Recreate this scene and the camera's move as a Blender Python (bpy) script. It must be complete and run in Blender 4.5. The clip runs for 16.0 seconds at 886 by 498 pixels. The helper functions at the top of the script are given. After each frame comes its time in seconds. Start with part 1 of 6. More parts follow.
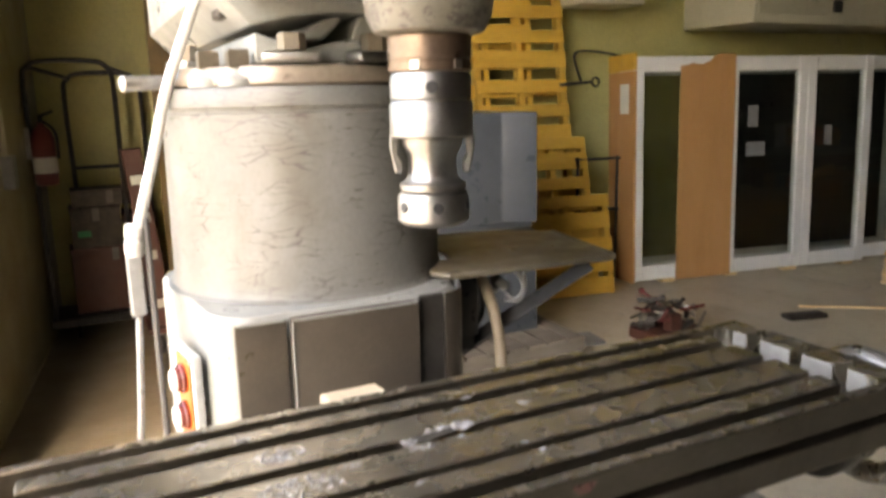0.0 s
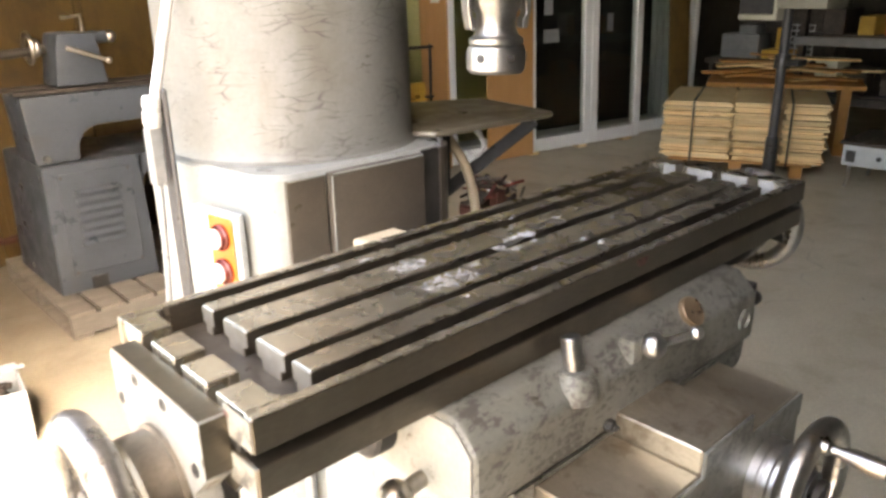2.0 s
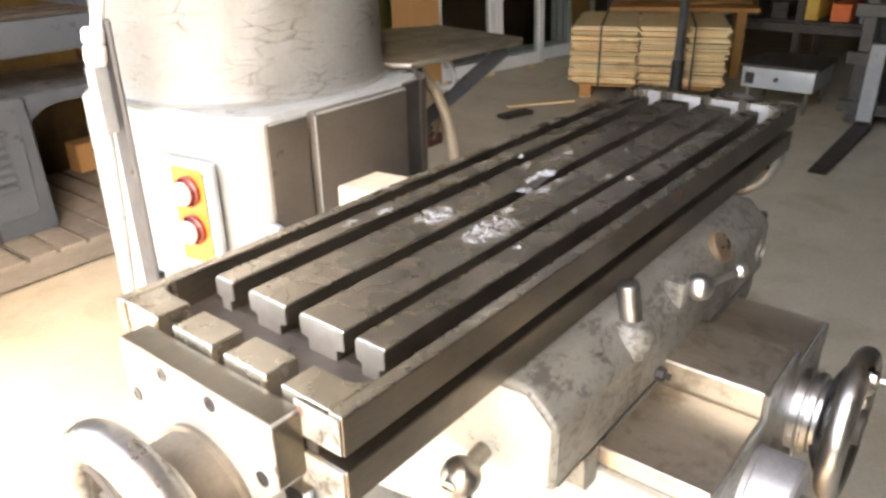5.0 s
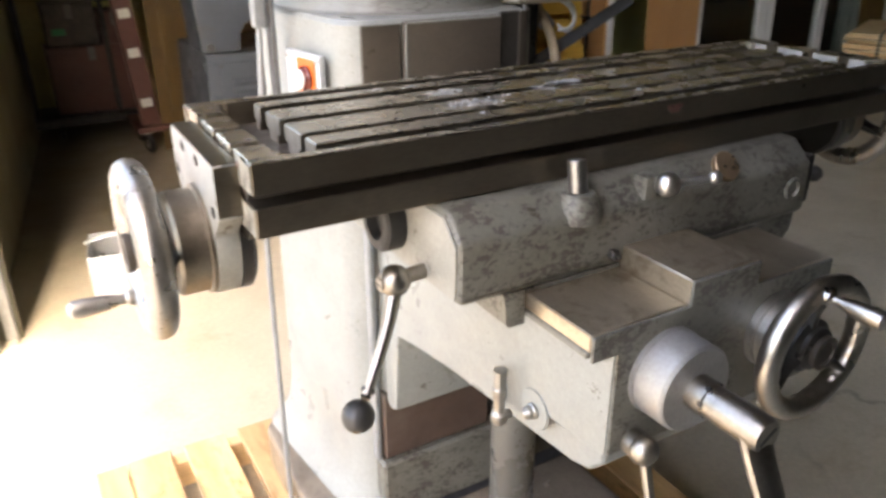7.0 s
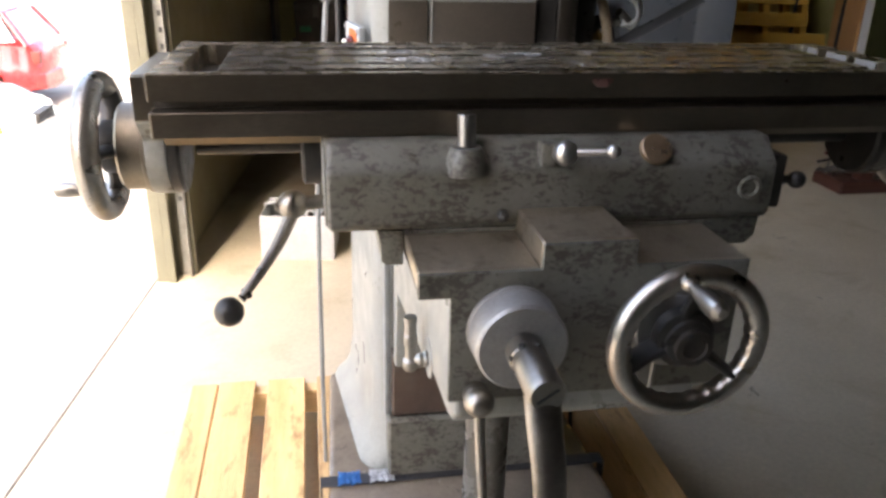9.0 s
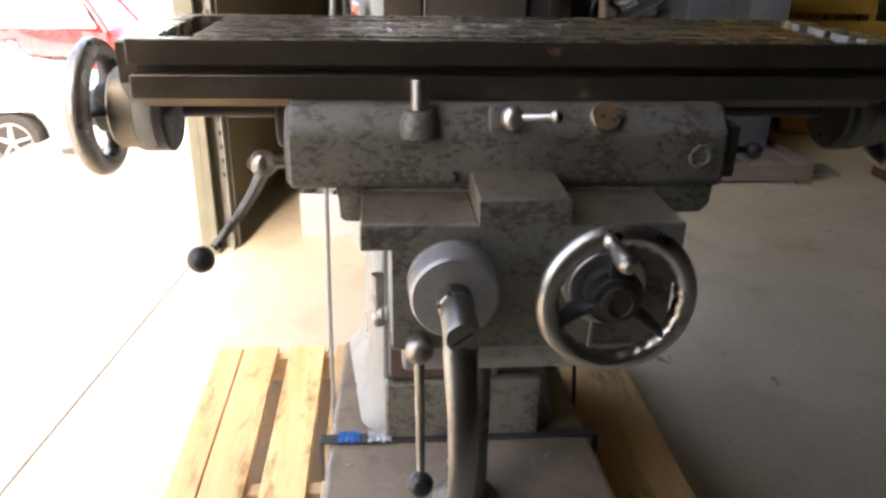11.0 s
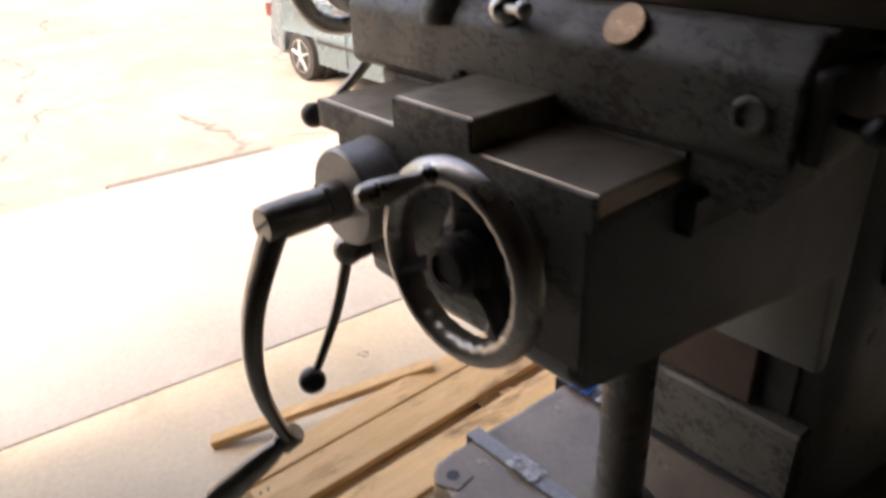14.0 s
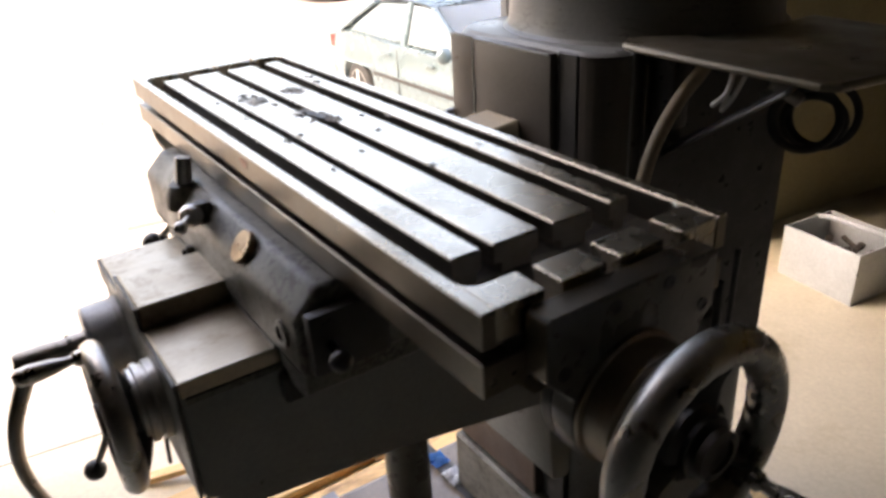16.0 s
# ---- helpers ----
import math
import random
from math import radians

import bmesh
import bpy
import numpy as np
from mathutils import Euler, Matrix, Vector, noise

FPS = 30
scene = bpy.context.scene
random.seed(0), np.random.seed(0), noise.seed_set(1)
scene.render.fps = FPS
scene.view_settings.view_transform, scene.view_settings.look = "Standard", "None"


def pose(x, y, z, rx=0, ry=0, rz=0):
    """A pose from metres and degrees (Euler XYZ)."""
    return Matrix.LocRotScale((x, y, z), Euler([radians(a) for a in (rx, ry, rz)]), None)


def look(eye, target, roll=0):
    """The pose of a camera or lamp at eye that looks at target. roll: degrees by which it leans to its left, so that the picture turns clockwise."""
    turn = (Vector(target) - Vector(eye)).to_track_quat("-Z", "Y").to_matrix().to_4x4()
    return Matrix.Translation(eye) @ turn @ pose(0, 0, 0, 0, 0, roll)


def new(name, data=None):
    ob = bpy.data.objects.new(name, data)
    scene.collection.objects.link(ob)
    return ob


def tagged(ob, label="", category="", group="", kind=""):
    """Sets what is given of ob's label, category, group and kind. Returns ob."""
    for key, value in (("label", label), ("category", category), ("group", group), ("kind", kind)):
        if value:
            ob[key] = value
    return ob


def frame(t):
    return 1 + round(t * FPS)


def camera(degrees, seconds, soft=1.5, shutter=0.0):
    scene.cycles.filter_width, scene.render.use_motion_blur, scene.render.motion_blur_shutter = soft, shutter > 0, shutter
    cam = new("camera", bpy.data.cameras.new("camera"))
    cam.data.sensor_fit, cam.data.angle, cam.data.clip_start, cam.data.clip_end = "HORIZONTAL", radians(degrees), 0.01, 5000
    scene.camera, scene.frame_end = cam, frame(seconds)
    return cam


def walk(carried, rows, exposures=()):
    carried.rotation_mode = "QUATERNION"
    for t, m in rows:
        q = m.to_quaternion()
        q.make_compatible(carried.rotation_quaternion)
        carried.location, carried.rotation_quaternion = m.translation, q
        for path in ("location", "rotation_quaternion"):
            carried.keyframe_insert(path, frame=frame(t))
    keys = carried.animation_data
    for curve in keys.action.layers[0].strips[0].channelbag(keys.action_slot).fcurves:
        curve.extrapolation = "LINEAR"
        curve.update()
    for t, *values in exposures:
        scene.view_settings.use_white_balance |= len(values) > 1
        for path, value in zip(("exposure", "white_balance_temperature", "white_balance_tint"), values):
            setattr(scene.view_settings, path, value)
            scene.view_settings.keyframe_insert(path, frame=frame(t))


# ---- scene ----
cam = camera(61.4, 16.0, 2.9, 0.4)
PATH = [
    (0, (0.165, -0.524, 1.578), (1.021, 1.24, 1.181), -1.3),
    (0.5, (0.086, -0.538, 1.537), (1.02, 1.155, 1.024), -1.4),
    (1, (-0.005, -0.483, 1.554), (1.102, 1.098, 1.028), -1.2),
    (1.5, (-0.112, -0.464, 1.555), (1.095, 1.017, 0.964), -0.7),
    (2, (-0.237, -0.488, 1.555), (1.041, 0.898, 0.888), -1.1),
    (2.5, (-0.263, -0.504, 1.565), (0.967, 0.907, 0.86), -1.5),
    (3, (-0.219, -0.507, 1.568), (1.008, 0.898, 0.846), -1.1),
    (3.2, (-0.196, -0.501, 1.569), (1.023, 0.909, 0.843), -1.4),
    (5.5, (-0.292, -0.289, 1.508), (1.156, 0.793, 0.652), 0.0),
    (6, (-0.299, -0.322, 1.466), (1.158, 0.746, 0.608), 0.8),
    (6.5, (-0.247, -0.488, 1.442), (1.041, 0.799, 0.613), 0.1),
    (7, (-0.181, -0.683, 1.447), (0.729, 0.897, 0.625), -0.1),
    (7.5, (-0.194, -0.771, 1.483), (0.637, 0.883, 0.727), -1.2),
    (8, (-0.16, -0.84, 1.483), (0.674, 0.807, 0.714), -0.6),
    (8.5, (0.043, -0.865, 1.433), (0.601, 0.894, 0.662), 2.9),
    (9, (0.192, -0.923, 1.381), (0.519, 0.894, 0.613), 1.5),
    (11.5, (0.436, -1.011, 1.358), (0.457, 0.814, 0.538), 1.3),
    (12, (0.623, -0.967, 1.338), (0.371, 0.815, 0.466), -1.2),
    (12.5, (0.701, -0.859, 1.319), (0.358, 0.921, 0.475), -0.9),
    (13, (0.768, -0.724, 1.337), (0.094, 0.967, 0.508), 0.1),
    (13.5, (0.894, -0.629, 1.305), (-0.357, 0.687, 0.468), -2.2),
    (14, (1.039, -0.605, 1.272), (-0.324, 0.53, 0.347), -2.3),
    (14.5, (1.242, -0.648, 1.251), (-0.153, 0.388, 0.261), -3.0),
    (15, (1.408, -0.56, 1.351), (0.036, 0.533, 0.39), -3.0),
    (15.5, (1.447, -0.41, 1.46), (-0.017, 0.622, 0.57), -2.8),
    (16, (1.4455, -0.276, 1.520), (-0.065, 0.688, 0.632), -3.5),
]
EXPOSURES = [(0, 4.4, 8850, 15), (1, 4.4, 8600, 15), (3, 4.4, 8500, 15), (5.5, 4.6, 8300, 16), (6, 4.35, 8200, 16), (6.5, 4.0, 8000, 16), (7, 3.65, 7700, 15), (7.5, 3.35, 7550, 14), (8.5, 3.2, 7450, 15), (9, 3.3, 7400, 15), (12.5, 3.2, 7850, 17), (13.2, 3.2, 7700, 17), (13.6, 2.95, 7800, 18), (14, 2.15, 7900, 20), (14.5, 2.12, 7900, 20), (15.2, 2.25, 7950, 19), (15.6, 2.5, 7950, 18), (16, 2.9, 7900, 18)]
walk(cam, [(t, look(eye, target, roll)) for t, eye, target, roll in PATH], EXPOSURES)

# ---- world, sun, exposure ----
BYAW = -6.3
BORG = Vector((-0.43, 2.12, 0.0))
BM = Matrix.Translation(BORG) @ Matrix.Rotation(radians(BYAW), 4, "Z")
world = bpy.data.worlds.new("sky")
scene.world = world
world.use_nodes = True
wn = world.node_tree.nodes
sky = wn.new("ShaderNodeTexSky")
sky.sky_type, sky.sun_disc = "NISHITA", False
sky.sun_elevation, sky.sun_rotation = radians(52), radians(187)
sky.altitude, sky.air_density, sky.dust_density = 200, 1.0, 5.0
wn["Background"].inputs["Strength"].default_value = 0.15
world.node_tree.links.new(sky.outputs[0], wn["Background"].inputs["Color"])
sun = new("sun", bpy.data.lights.new("sun", "SUN"))
sun.data.energy, sun.data.angle, sun.data.color = 1.0, radians(11), (1.0, 0.95, 0.86)
sun.matrix_world = look((0, 0, 20), (20 * math.cos(radians(52)) * 0.122, 20 * math.cos(radians(52)) * 0.9925, 20 - 20 * math.sin(radians(52))))


# ---- materials ----
def ramp(nt, src, stops):
    n = nt.nodes.new("ShaderNodeValToRGB")
    n.color_ramp.elements.remove(n.color_ramp.elements[1])
    for i, (p, c) in enumerate(stops):
        e = n.color_ramp.elements[0] if i == 0 else n.color_ramp.elements.new(p)
        e.position, e.color = p, (*c, 1) if len(c) == 3 else c
    nt.links.new(src, n.inputs[0])
    return n.outputs[0]


def noise_of(nt, scale, detail=5.0, rough=0.6, stretch=(1, 1, 1), distort=0.0, kind="noise"):
    co = nt.nodes.new("ShaderNodeTexCoord")
    mp = nt.nodes.new("ShaderNodeMapping")
    mp.inputs["Scale"].default_value = stretch
    nt.links.new(co.outputs["Object"], mp.inputs[0])
    if kind == "noise":
        n = nt.nodes.new("ShaderNodeTexNoise")
        n.inputs["Detail"].default_value, n.inputs["Roughness"].default_value = detail, rough
        n.inputs["Distortion"].default_value = distort
    else:
        n = nt.nodes.new("ShaderNodeTexVoronoi")
        n.feature = "F1"
    n.inputs["Scale"].default_value = scale
    nt.links.new(mp.outputs[0], n.inputs["Vector"])
    return n.outputs[0]


def mixed(nt, a, b, fac, mode="MIX"):
    n = nt.nodes.new("ShaderNodeMix")
    n.data_type, n.blend_type = "RGBA", mode
    for sock, v in ((n.inputs[6], a), (n.inputs[7], b)):
        if isinstance(v, tuple):
            sock.default_value = (*v, 1)
        else:
            nt.links.new(v, sock)
    if isinstance(fac, float):
        n.inputs[0].default_value = fac
    else:
        nt.links.new(fac, n.inputs[0])
    return n.outputs[2]


MATS = {}


def surf(name, c1, c2=None, scale=6.0, rough=0.5, metal=0.0, bump=0.15, grain=90.0, stretch=(1, 1, 1), wear=None, wear_at=0.58, wear_scale=25.0,
         wear_stretch=(1, 1, 1), wear_soft=0.03, rough_var=0.15, random=0.0, wear_metal=None, coat=0.0, dirt=None, dirt_at=0.55, crack=None, crack_scale=0.6, crack_width=0.012, crack_warp=0.55, crack_gate=(0.9, 0.42), crack_stretch=(1, 1, 1), falloff_tint=None):
    """A surface of two colours mixed by a large noise, a fine grain in relief, and chips or stains of a third colour."""
    m = bpy.data.materials.new(name)
    m.use_nodes = True
    nt = m.node_tree
    b = nt.nodes["Principled BSDF"]
    c2 = c2 or tuple(v * 0.8 for v in c1)
    big = noise_of(nt, scale, 6.0, 0.62, stretch)
    col = mixed(nt, c1, c2, ramp(nt, big, [(0.35, (0, 0, 0)), (0.65, (1, 1, 1))]))
    fine = noise_of(nt, grain, 4.0, 0.7, stretch)
    col = mixed(nt, col, ramp(nt, fine, [(0.25, (0.78, 0.78, 0.78)), (0.75, (1.12, 1.12, 1.12))]), 0.7, "MULTIPLY")
    if dirt:
        dn = noise_of(nt, 3.1, 7.0, 0.65, (1, 1, 1), 0.6)
        col = mixed(nt, col, dirt, ramp(nt, dn, [(dirt_at, (0, 0, 0)), (dirt_at + 0.16, (0.75, 0.75, 0.75))]))
    if crack:
        co = nt.nodes.new("ShaderNodeTexCoord")
        wob = nt.nodes.new("ShaderNodeTexNoise")
        wob.inputs["Scale"].default_value, wob.inputs["Detail"].default_value = 2.2 if crack_warp > 0.3 else 14.0, 6.0
        nt.links.new(co.outputs["Object"], wob.inputs["Vector"])
        warp = nt.nodes.new("ShaderNodeVectorMath")
        warp.operation = "MULTIPLY_ADD"
        nt.links.new(wob.outputs["Color"], warp.inputs[0])
        warp.inputs[1].default_value = (crack_warp, crack_warp, crack_warp if crack_warp < 0.3 else 0.0)
        nt.links.new(co.outputs["Object"], warp.inputs[2])
        vo = nt.nodes.new("ShaderNodeTexVoronoi")
        vo.feature = "DISTANCE_TO_EDGE"
        vo.inputs["Scale"].default_value = crack_scale
        sized = nt.nodes.new("ShaderNodeMapping")
        sized.inputs["Scale"].default_value = crack_stretch
        nt.links.new(warp.outputs[0], sized.inputs[0])
        nt.links.new(sized.outputs[0], vo.inputs["Vector"])
        line = ramp(nt, vo.outputs["Distance"], [(0.0, (0.85, 0.85, 0.85)), (crack_width, (0, 0, 0))])
        gate = ramp(nt, noise_of(nt, crack_gate[0], 4.0), [(crack_gate[1], (0, 0, 0)), (crack_gate[1] + 0.12, (1, 1, 1))])
        col = mixed(nt, col, crack, mixed(nt, line, gate, 1.0, "MULTIPLY"))
    if falloff_tint:
        # light falloff painted round one place: centre, inner and outer reach, dark colour
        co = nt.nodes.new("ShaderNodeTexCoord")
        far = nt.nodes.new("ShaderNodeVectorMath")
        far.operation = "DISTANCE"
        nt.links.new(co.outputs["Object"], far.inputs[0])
        far.inputs[1].default_value = (falloff_tint[0], falloff_tint[1], 0.0)
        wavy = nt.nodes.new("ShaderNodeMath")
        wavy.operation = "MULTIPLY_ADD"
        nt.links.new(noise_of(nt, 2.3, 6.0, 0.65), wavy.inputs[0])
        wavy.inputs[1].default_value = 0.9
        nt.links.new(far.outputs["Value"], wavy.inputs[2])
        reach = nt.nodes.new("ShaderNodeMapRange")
        reach.inputs["From Min"].default_value, reach.inputs["From Max"].default_value = falloff_tint[3] + 0.45, falloff_tint[2] + 0.45
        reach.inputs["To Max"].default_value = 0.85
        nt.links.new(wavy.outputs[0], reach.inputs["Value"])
        col = mixed(nt, col, falloff_tint[4], reach.outputs[0])
    if random:
        info = nt.nodes.new("ShaderNodeObjectInfo")
        col = mixed(nt, col, ramp(nt, info.outputs["Random"], [(0, (1 - random,) * 3), (1, (1 + random * 0.6, 1 + random * 0.5, 1 + random * 0.4))]), 1.0, "MULTIPLY")
    rsock = ramp(nt, noise_of(nt, scale * 2.3, 5.0), [(0.3, (max(rough - rough_var, 0.03),) * 3), (0.7, (min(rough + rough_var, 1),) * 3)])
    hsock = fine
    if wear:
        w = noise_of(nt, wear_scale, 8.0, 0.72, wear_stretch, 0.3)
        broad = noise_of(nt, wear_scale * 0.16, 3.0, 0.5)
        add = nt.nodes.new("ShaderNodeMath")
        add.operation = "MULTIPLY_ADD"
        nt.links.new(broad, add.inputs[0])
        add.inputs[1].default_value = 0.55
        nt.links.new(w, add.inputs[2])
        wm = ramp(nt, add.outputs[0], [(wear_at + 0.275, (0, 0, 0)), (wear_at + 0.275 + wear_soft, (1, 1, 1))])
        col = mixed(nt, col, wear, wm)
        hs = nt.nodes.new("ShaderNodeMath")
        hs.operation = "MULTIPLY_ADD"
        nt.links.new(wm, hs.inputs[0])
        hs.inputs[1].default_value = -0.6
        nt.links.new(fine, hs.inputs[2])
        hsock = hs.outputs[0]
        if wear_metal is not None:
            mm = nt.nodes.new("ShaderNodeMath")
            mm.operation = "MULTIPLY"
            nt.links.new(wm, mm.inputs[0])
            mm.inputs[1].default_value = wear_metal
            nt.links.new(mm.outputs[0], b.inputs["Metallic"])
    nt.links.new(col, b.inputs["Base Color"])
    nt.links.new(rsock, b.inputs["Roughness"])
    if not (wear and wear_metal is not None):
        b.inputs["Metallic"].default_value = metal
    b.inputs["Coat Weight"].default_value = coat
    if bump:
        bp = nt.nodes.new("ShaderNodeBump")
        bp.inputs["Strength"].default_value, bp.inputs["Distance"].default_value = bump, 0.004
        nt.links.new(hsock, bp.inputs["Height"])
        nt.links.new(bp.outputs[0], b.inputs["Normal"])
    MATS[name] = m
    return m


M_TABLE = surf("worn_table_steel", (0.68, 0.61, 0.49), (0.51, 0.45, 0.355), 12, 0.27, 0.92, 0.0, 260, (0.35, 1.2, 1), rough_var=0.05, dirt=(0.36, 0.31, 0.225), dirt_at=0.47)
# darker copy of the table steel: oil, plus shade on sides and rib flanks
M_TABLESIDE = surf("shaded_oily_side_steel", (0.250, 0.216, 0.168), (0.178, 0.152, 0.116), 7, 0.33, 0.92, 0.03, 260, (0.3, 1.3, 1), rough_var=0.07, dirt=(0.13, 0.107, 0.077), dirt_at=0.52)
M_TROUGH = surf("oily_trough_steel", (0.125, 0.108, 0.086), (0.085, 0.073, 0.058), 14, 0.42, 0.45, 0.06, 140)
# paler copy of the rib steel, carrying door light on the rib ends
M_RIBEND = surf("door_lit_rib_steel", (0.36, 0.32, 0.26), (0.26, 0.23, 0.18), 25, 0.45, 0.55, 0.05, 200)
# light from the door on the right block faces, put in as colour
M_BRIGHTEND = surf("door_lit_block_ends", (0.44, 0.42, 0.385), (0.32, 0.30, 0.27), 30, 0.45, 0.35, 0.05, 200)
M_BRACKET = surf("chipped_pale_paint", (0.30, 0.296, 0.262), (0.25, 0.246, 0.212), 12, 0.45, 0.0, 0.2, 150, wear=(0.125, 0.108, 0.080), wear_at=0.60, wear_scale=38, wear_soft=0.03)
# oil and the shade down in the slots, both in this black
M_SLOT = surf("black_oily_slot_shade", (0.085, 0.073, 0.058), (0.048, 0.041, 0.033), 14, 0.45, 0.4, 0.1, 140)
M_ENDPAINT = surf("chipped_cream_paint", (0.30, 0.28, 0.225), (0.23, 0.21, 0.165), 30, 0.5, 0.0, 0.25, 160, wear=(0.07, 0.06, 0.048), wear_at=0.50, wear_scale=60, wear_soft=0.10)
M_PAINT = surf("grey_machine_paint", (0.282, 0.290, 0.268), (0.240, 0.246, 0.224), 5, 0.38, 0.0, 0.10, 120, wear=(0.10, 0.09, 0.075), wear_at=0.70, wear_scale=70, wear_soft=0.06, dirt=(0.21, 0.203, 0.172), dirt_at=0.60)
M_WORN = surf("flaking_grey_green_paint", (0.182, 0.177, 0.148), (0.136, 0.132, 0.108), 9, 0.42, 0.0, 0.15, 120, wear=(0.070, 0.062, 0.049), wear_at=0.515, wear_scale=115, wear_stretch=(0.75, 1, 1.2), wear_soft=0.08, dirt=(0.130, 0.115, 0.085), dirt_at=0.47)
M_DRUM = surf("scratched_grey_enamel", (0.185, 0.186, 0.170), (0.145, 0.144, 0.128), 4, 0.40, 0.0, 0.10, 120, wear=(0.070, 0.062, 0.050), wear_at=0.625, wear_scale=90, wear_stretch=(0.35, 0.35, 2.4), wear_soft=0.05, dirt=(0.120, 0.110, 0.088), dirt_at=0.46, crack=(0.045, 0.040, 0.033), crack_scale=34, crack_width=0.050, crack_warp=0.03, crack_gate=(10.0, 0.53), crack_stretch=(0.42, 0.42, 1.9))
M_RUSTPANEL = surf("red_brown_stained_panel", (0.105, 0.068, 0.050), (0.07, 0.047, 0.036), 9, 0.5, 0.0, 0.06, 160, dirt=(0.13, 0.115, 0.09), dirt_at=0.56)
M_PANEL = surf("dark_door_paint", (0.092, 0.076, 0.057), (0.068, 0.056, 0.043), 7, 0.40, 0.0, 0.06, 160, dirt=(0.135, 0.112, 0.082), dirt_at=0.55)
M_WAY = surf("ground_way_steel", (0.52, 0.445, 0.335), (0.40, 0.335, 0.245), 9, 0.38, 0.85, 0.03, 300, (1.6, 0.3, 1), rough_var=0.10, wear=(0.25, 0.19, 0.125), wear_at=0.56, wear_scale=16, wear_soft=0.18)
M_CHROME = surf("polished_chrome", (0.60, 0.555, 0.49), (0.44, 0.40, 0.345), 14, 0.33, 1.0, 0.02, 200, rough_var=0.10, wear=(0.20, 0.155, 0.105), wear_at=0.64, wear_scale=40, wear_soft=0.14)
M_BALL = surf("satin_bright_steel", (0.62, 0.60, 0.56), (0.50, 0.48, 0.44), 20, 0.36, 1.0, 0.02, 240, rough_var=0.08)
M_STEEL = surf("turned_steel", (0.42, 0.405, 0.375), (0.31, 0.298, 0.275), 20, 0.40, 1.0, 0.04, 240, rough_var=0.08)
M_SATIN = surf("worn_satin_steel", (0.38, 0.35, 0.305), (0.27, 0.245, 0.21), 18, 0.36, 1.0, 0.05, 200, rough_var=0.1)
M_BROWN = surf("brown_stained_steel", (0.23, 0.165, 0.115), (0.165, 0.115, 0.082), 18, 0.36, 0.8, 0.06, 180)
M_PALEPINE = surf("pale_planed_pine", (0.66, 0.57, 0.42), (0.58, 0.49, 0.35), 9, 0.6, 0.0, 0.2, 130, (0.14, 1.6, 1.6))
M_DARKBAR = surf("dark_grey_flat_bar", (0.070, 0.070, 0.070), (0.050, 0.050, 0.050), 12, 0.4, 0.2)
M_ALU = surf("satin_aluminium", (0.43, 0.42, 0.395), (0.36, 0.35, 0.33), 10, 0.50, 0.7, 0.04, 200)
M_DIAL = surf("worn_brown_dial_steel", (0.33, 0.285, 0.225), (0.23, 0.195, 0.15), 14, 0.42, 0.85, 0.03, 200, rough_var=0.08)
M_CASTWHEEL = surf("worn_cast_wheel", (0.44, 0.42, 0.38), (0.30, 0.28, 0.25), 10, 0.33, 0.85, 0.08, 150, wear=(0.14, 0.11, 0.08), wear_at=0.66, wear_scale=30, wear_soft=0.1)
M_DARKCAST = surf("oily_dark_iron", (0.060, 0.056, 0.050), (0.035, 0.032, 0.028), 14, 0.38, 0.3, 0.15, 140)
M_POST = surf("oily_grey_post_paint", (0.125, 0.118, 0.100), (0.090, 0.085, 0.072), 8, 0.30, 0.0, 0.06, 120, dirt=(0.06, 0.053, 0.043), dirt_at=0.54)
M_BASE = surf("oily_base_casting", (0.285, 0.235, 0.182), (0.205, 0.168, 0.128), 6, 0.14, 0.12, 0.04, 110, dirt=(0.10, 0.082, 0.062), dirt_at=0.55, wear=(0.085, 0.07, 0.055), wear_at=0.66, wear_scale=14, wear_soft=0.12)
M_BRASS = surf("tarnished_copper", (0.38, 0.27, 0.17), (0.31, 0.215, 0.135), 24, 0.38, 0.75, 0.08, 160)
M_ORANGE = surf("orange_enamel_plate", (0.78, 0.155, 0.02), (0.70, 0.13, 0.02), 12, 0.4, 0.0, 0.03)
M_BUTTON = surf("dark_red_button", (0.16, 0.030, 0.02), (0.10, 0.02, 0.015), 20, 0.22, 0.0, 0.02)
M_PLASTIC = surf("black_plastic", (0.022, 0.021, 0.020), (0.03, 0.029, 0.027), 20, 0.36, 0.0, 0.05)
M_RUBBER = surf("black_rubber", (0.02, 0.02, 0.019), (0.032, 0.03, 0.028), 15, 0.65, 0.0, 0.1)
M_BUMPER = surf("weathered_grey_rubber", (0.16, 0.145, 0.125), (0.11, 0.10, 0.085), 9, 0.7, 0.0, 0.2, 90)
M_STRAP = surf("black_webbing", (0.030, 0.030, 0.032), (0.042, 0.042, 0.045), 40, 0.42, 0.0, 0.3, 500)
# dark glossy strap; the brightness it reflects is put in as grey
M_GLOSSTRAP = surf("sky_grey_strapping", (0.32, 0.328, 0.348), (0.26, 0.267, 0.283), 40, 0.22, 0.0, 0.1, 300)
M_FOIL = surf("crinkled_silver_tape", (0.86, 0.86, 0.86), (0.70, 0.70, 0.70), 40, 0.30, 0.3, 0.5, 80)
M_BLUE = surf("blue_label", (0.04, 0.22, 0.60), (0.05, 0.26, 0.66), 30, 0.4)
M_HOSE = surf("tan_rubber_hose", (0.33, 0.26, 0.17), (0.26, 0.20, 0.13), 20, 0.55, 0.0, 0.15)
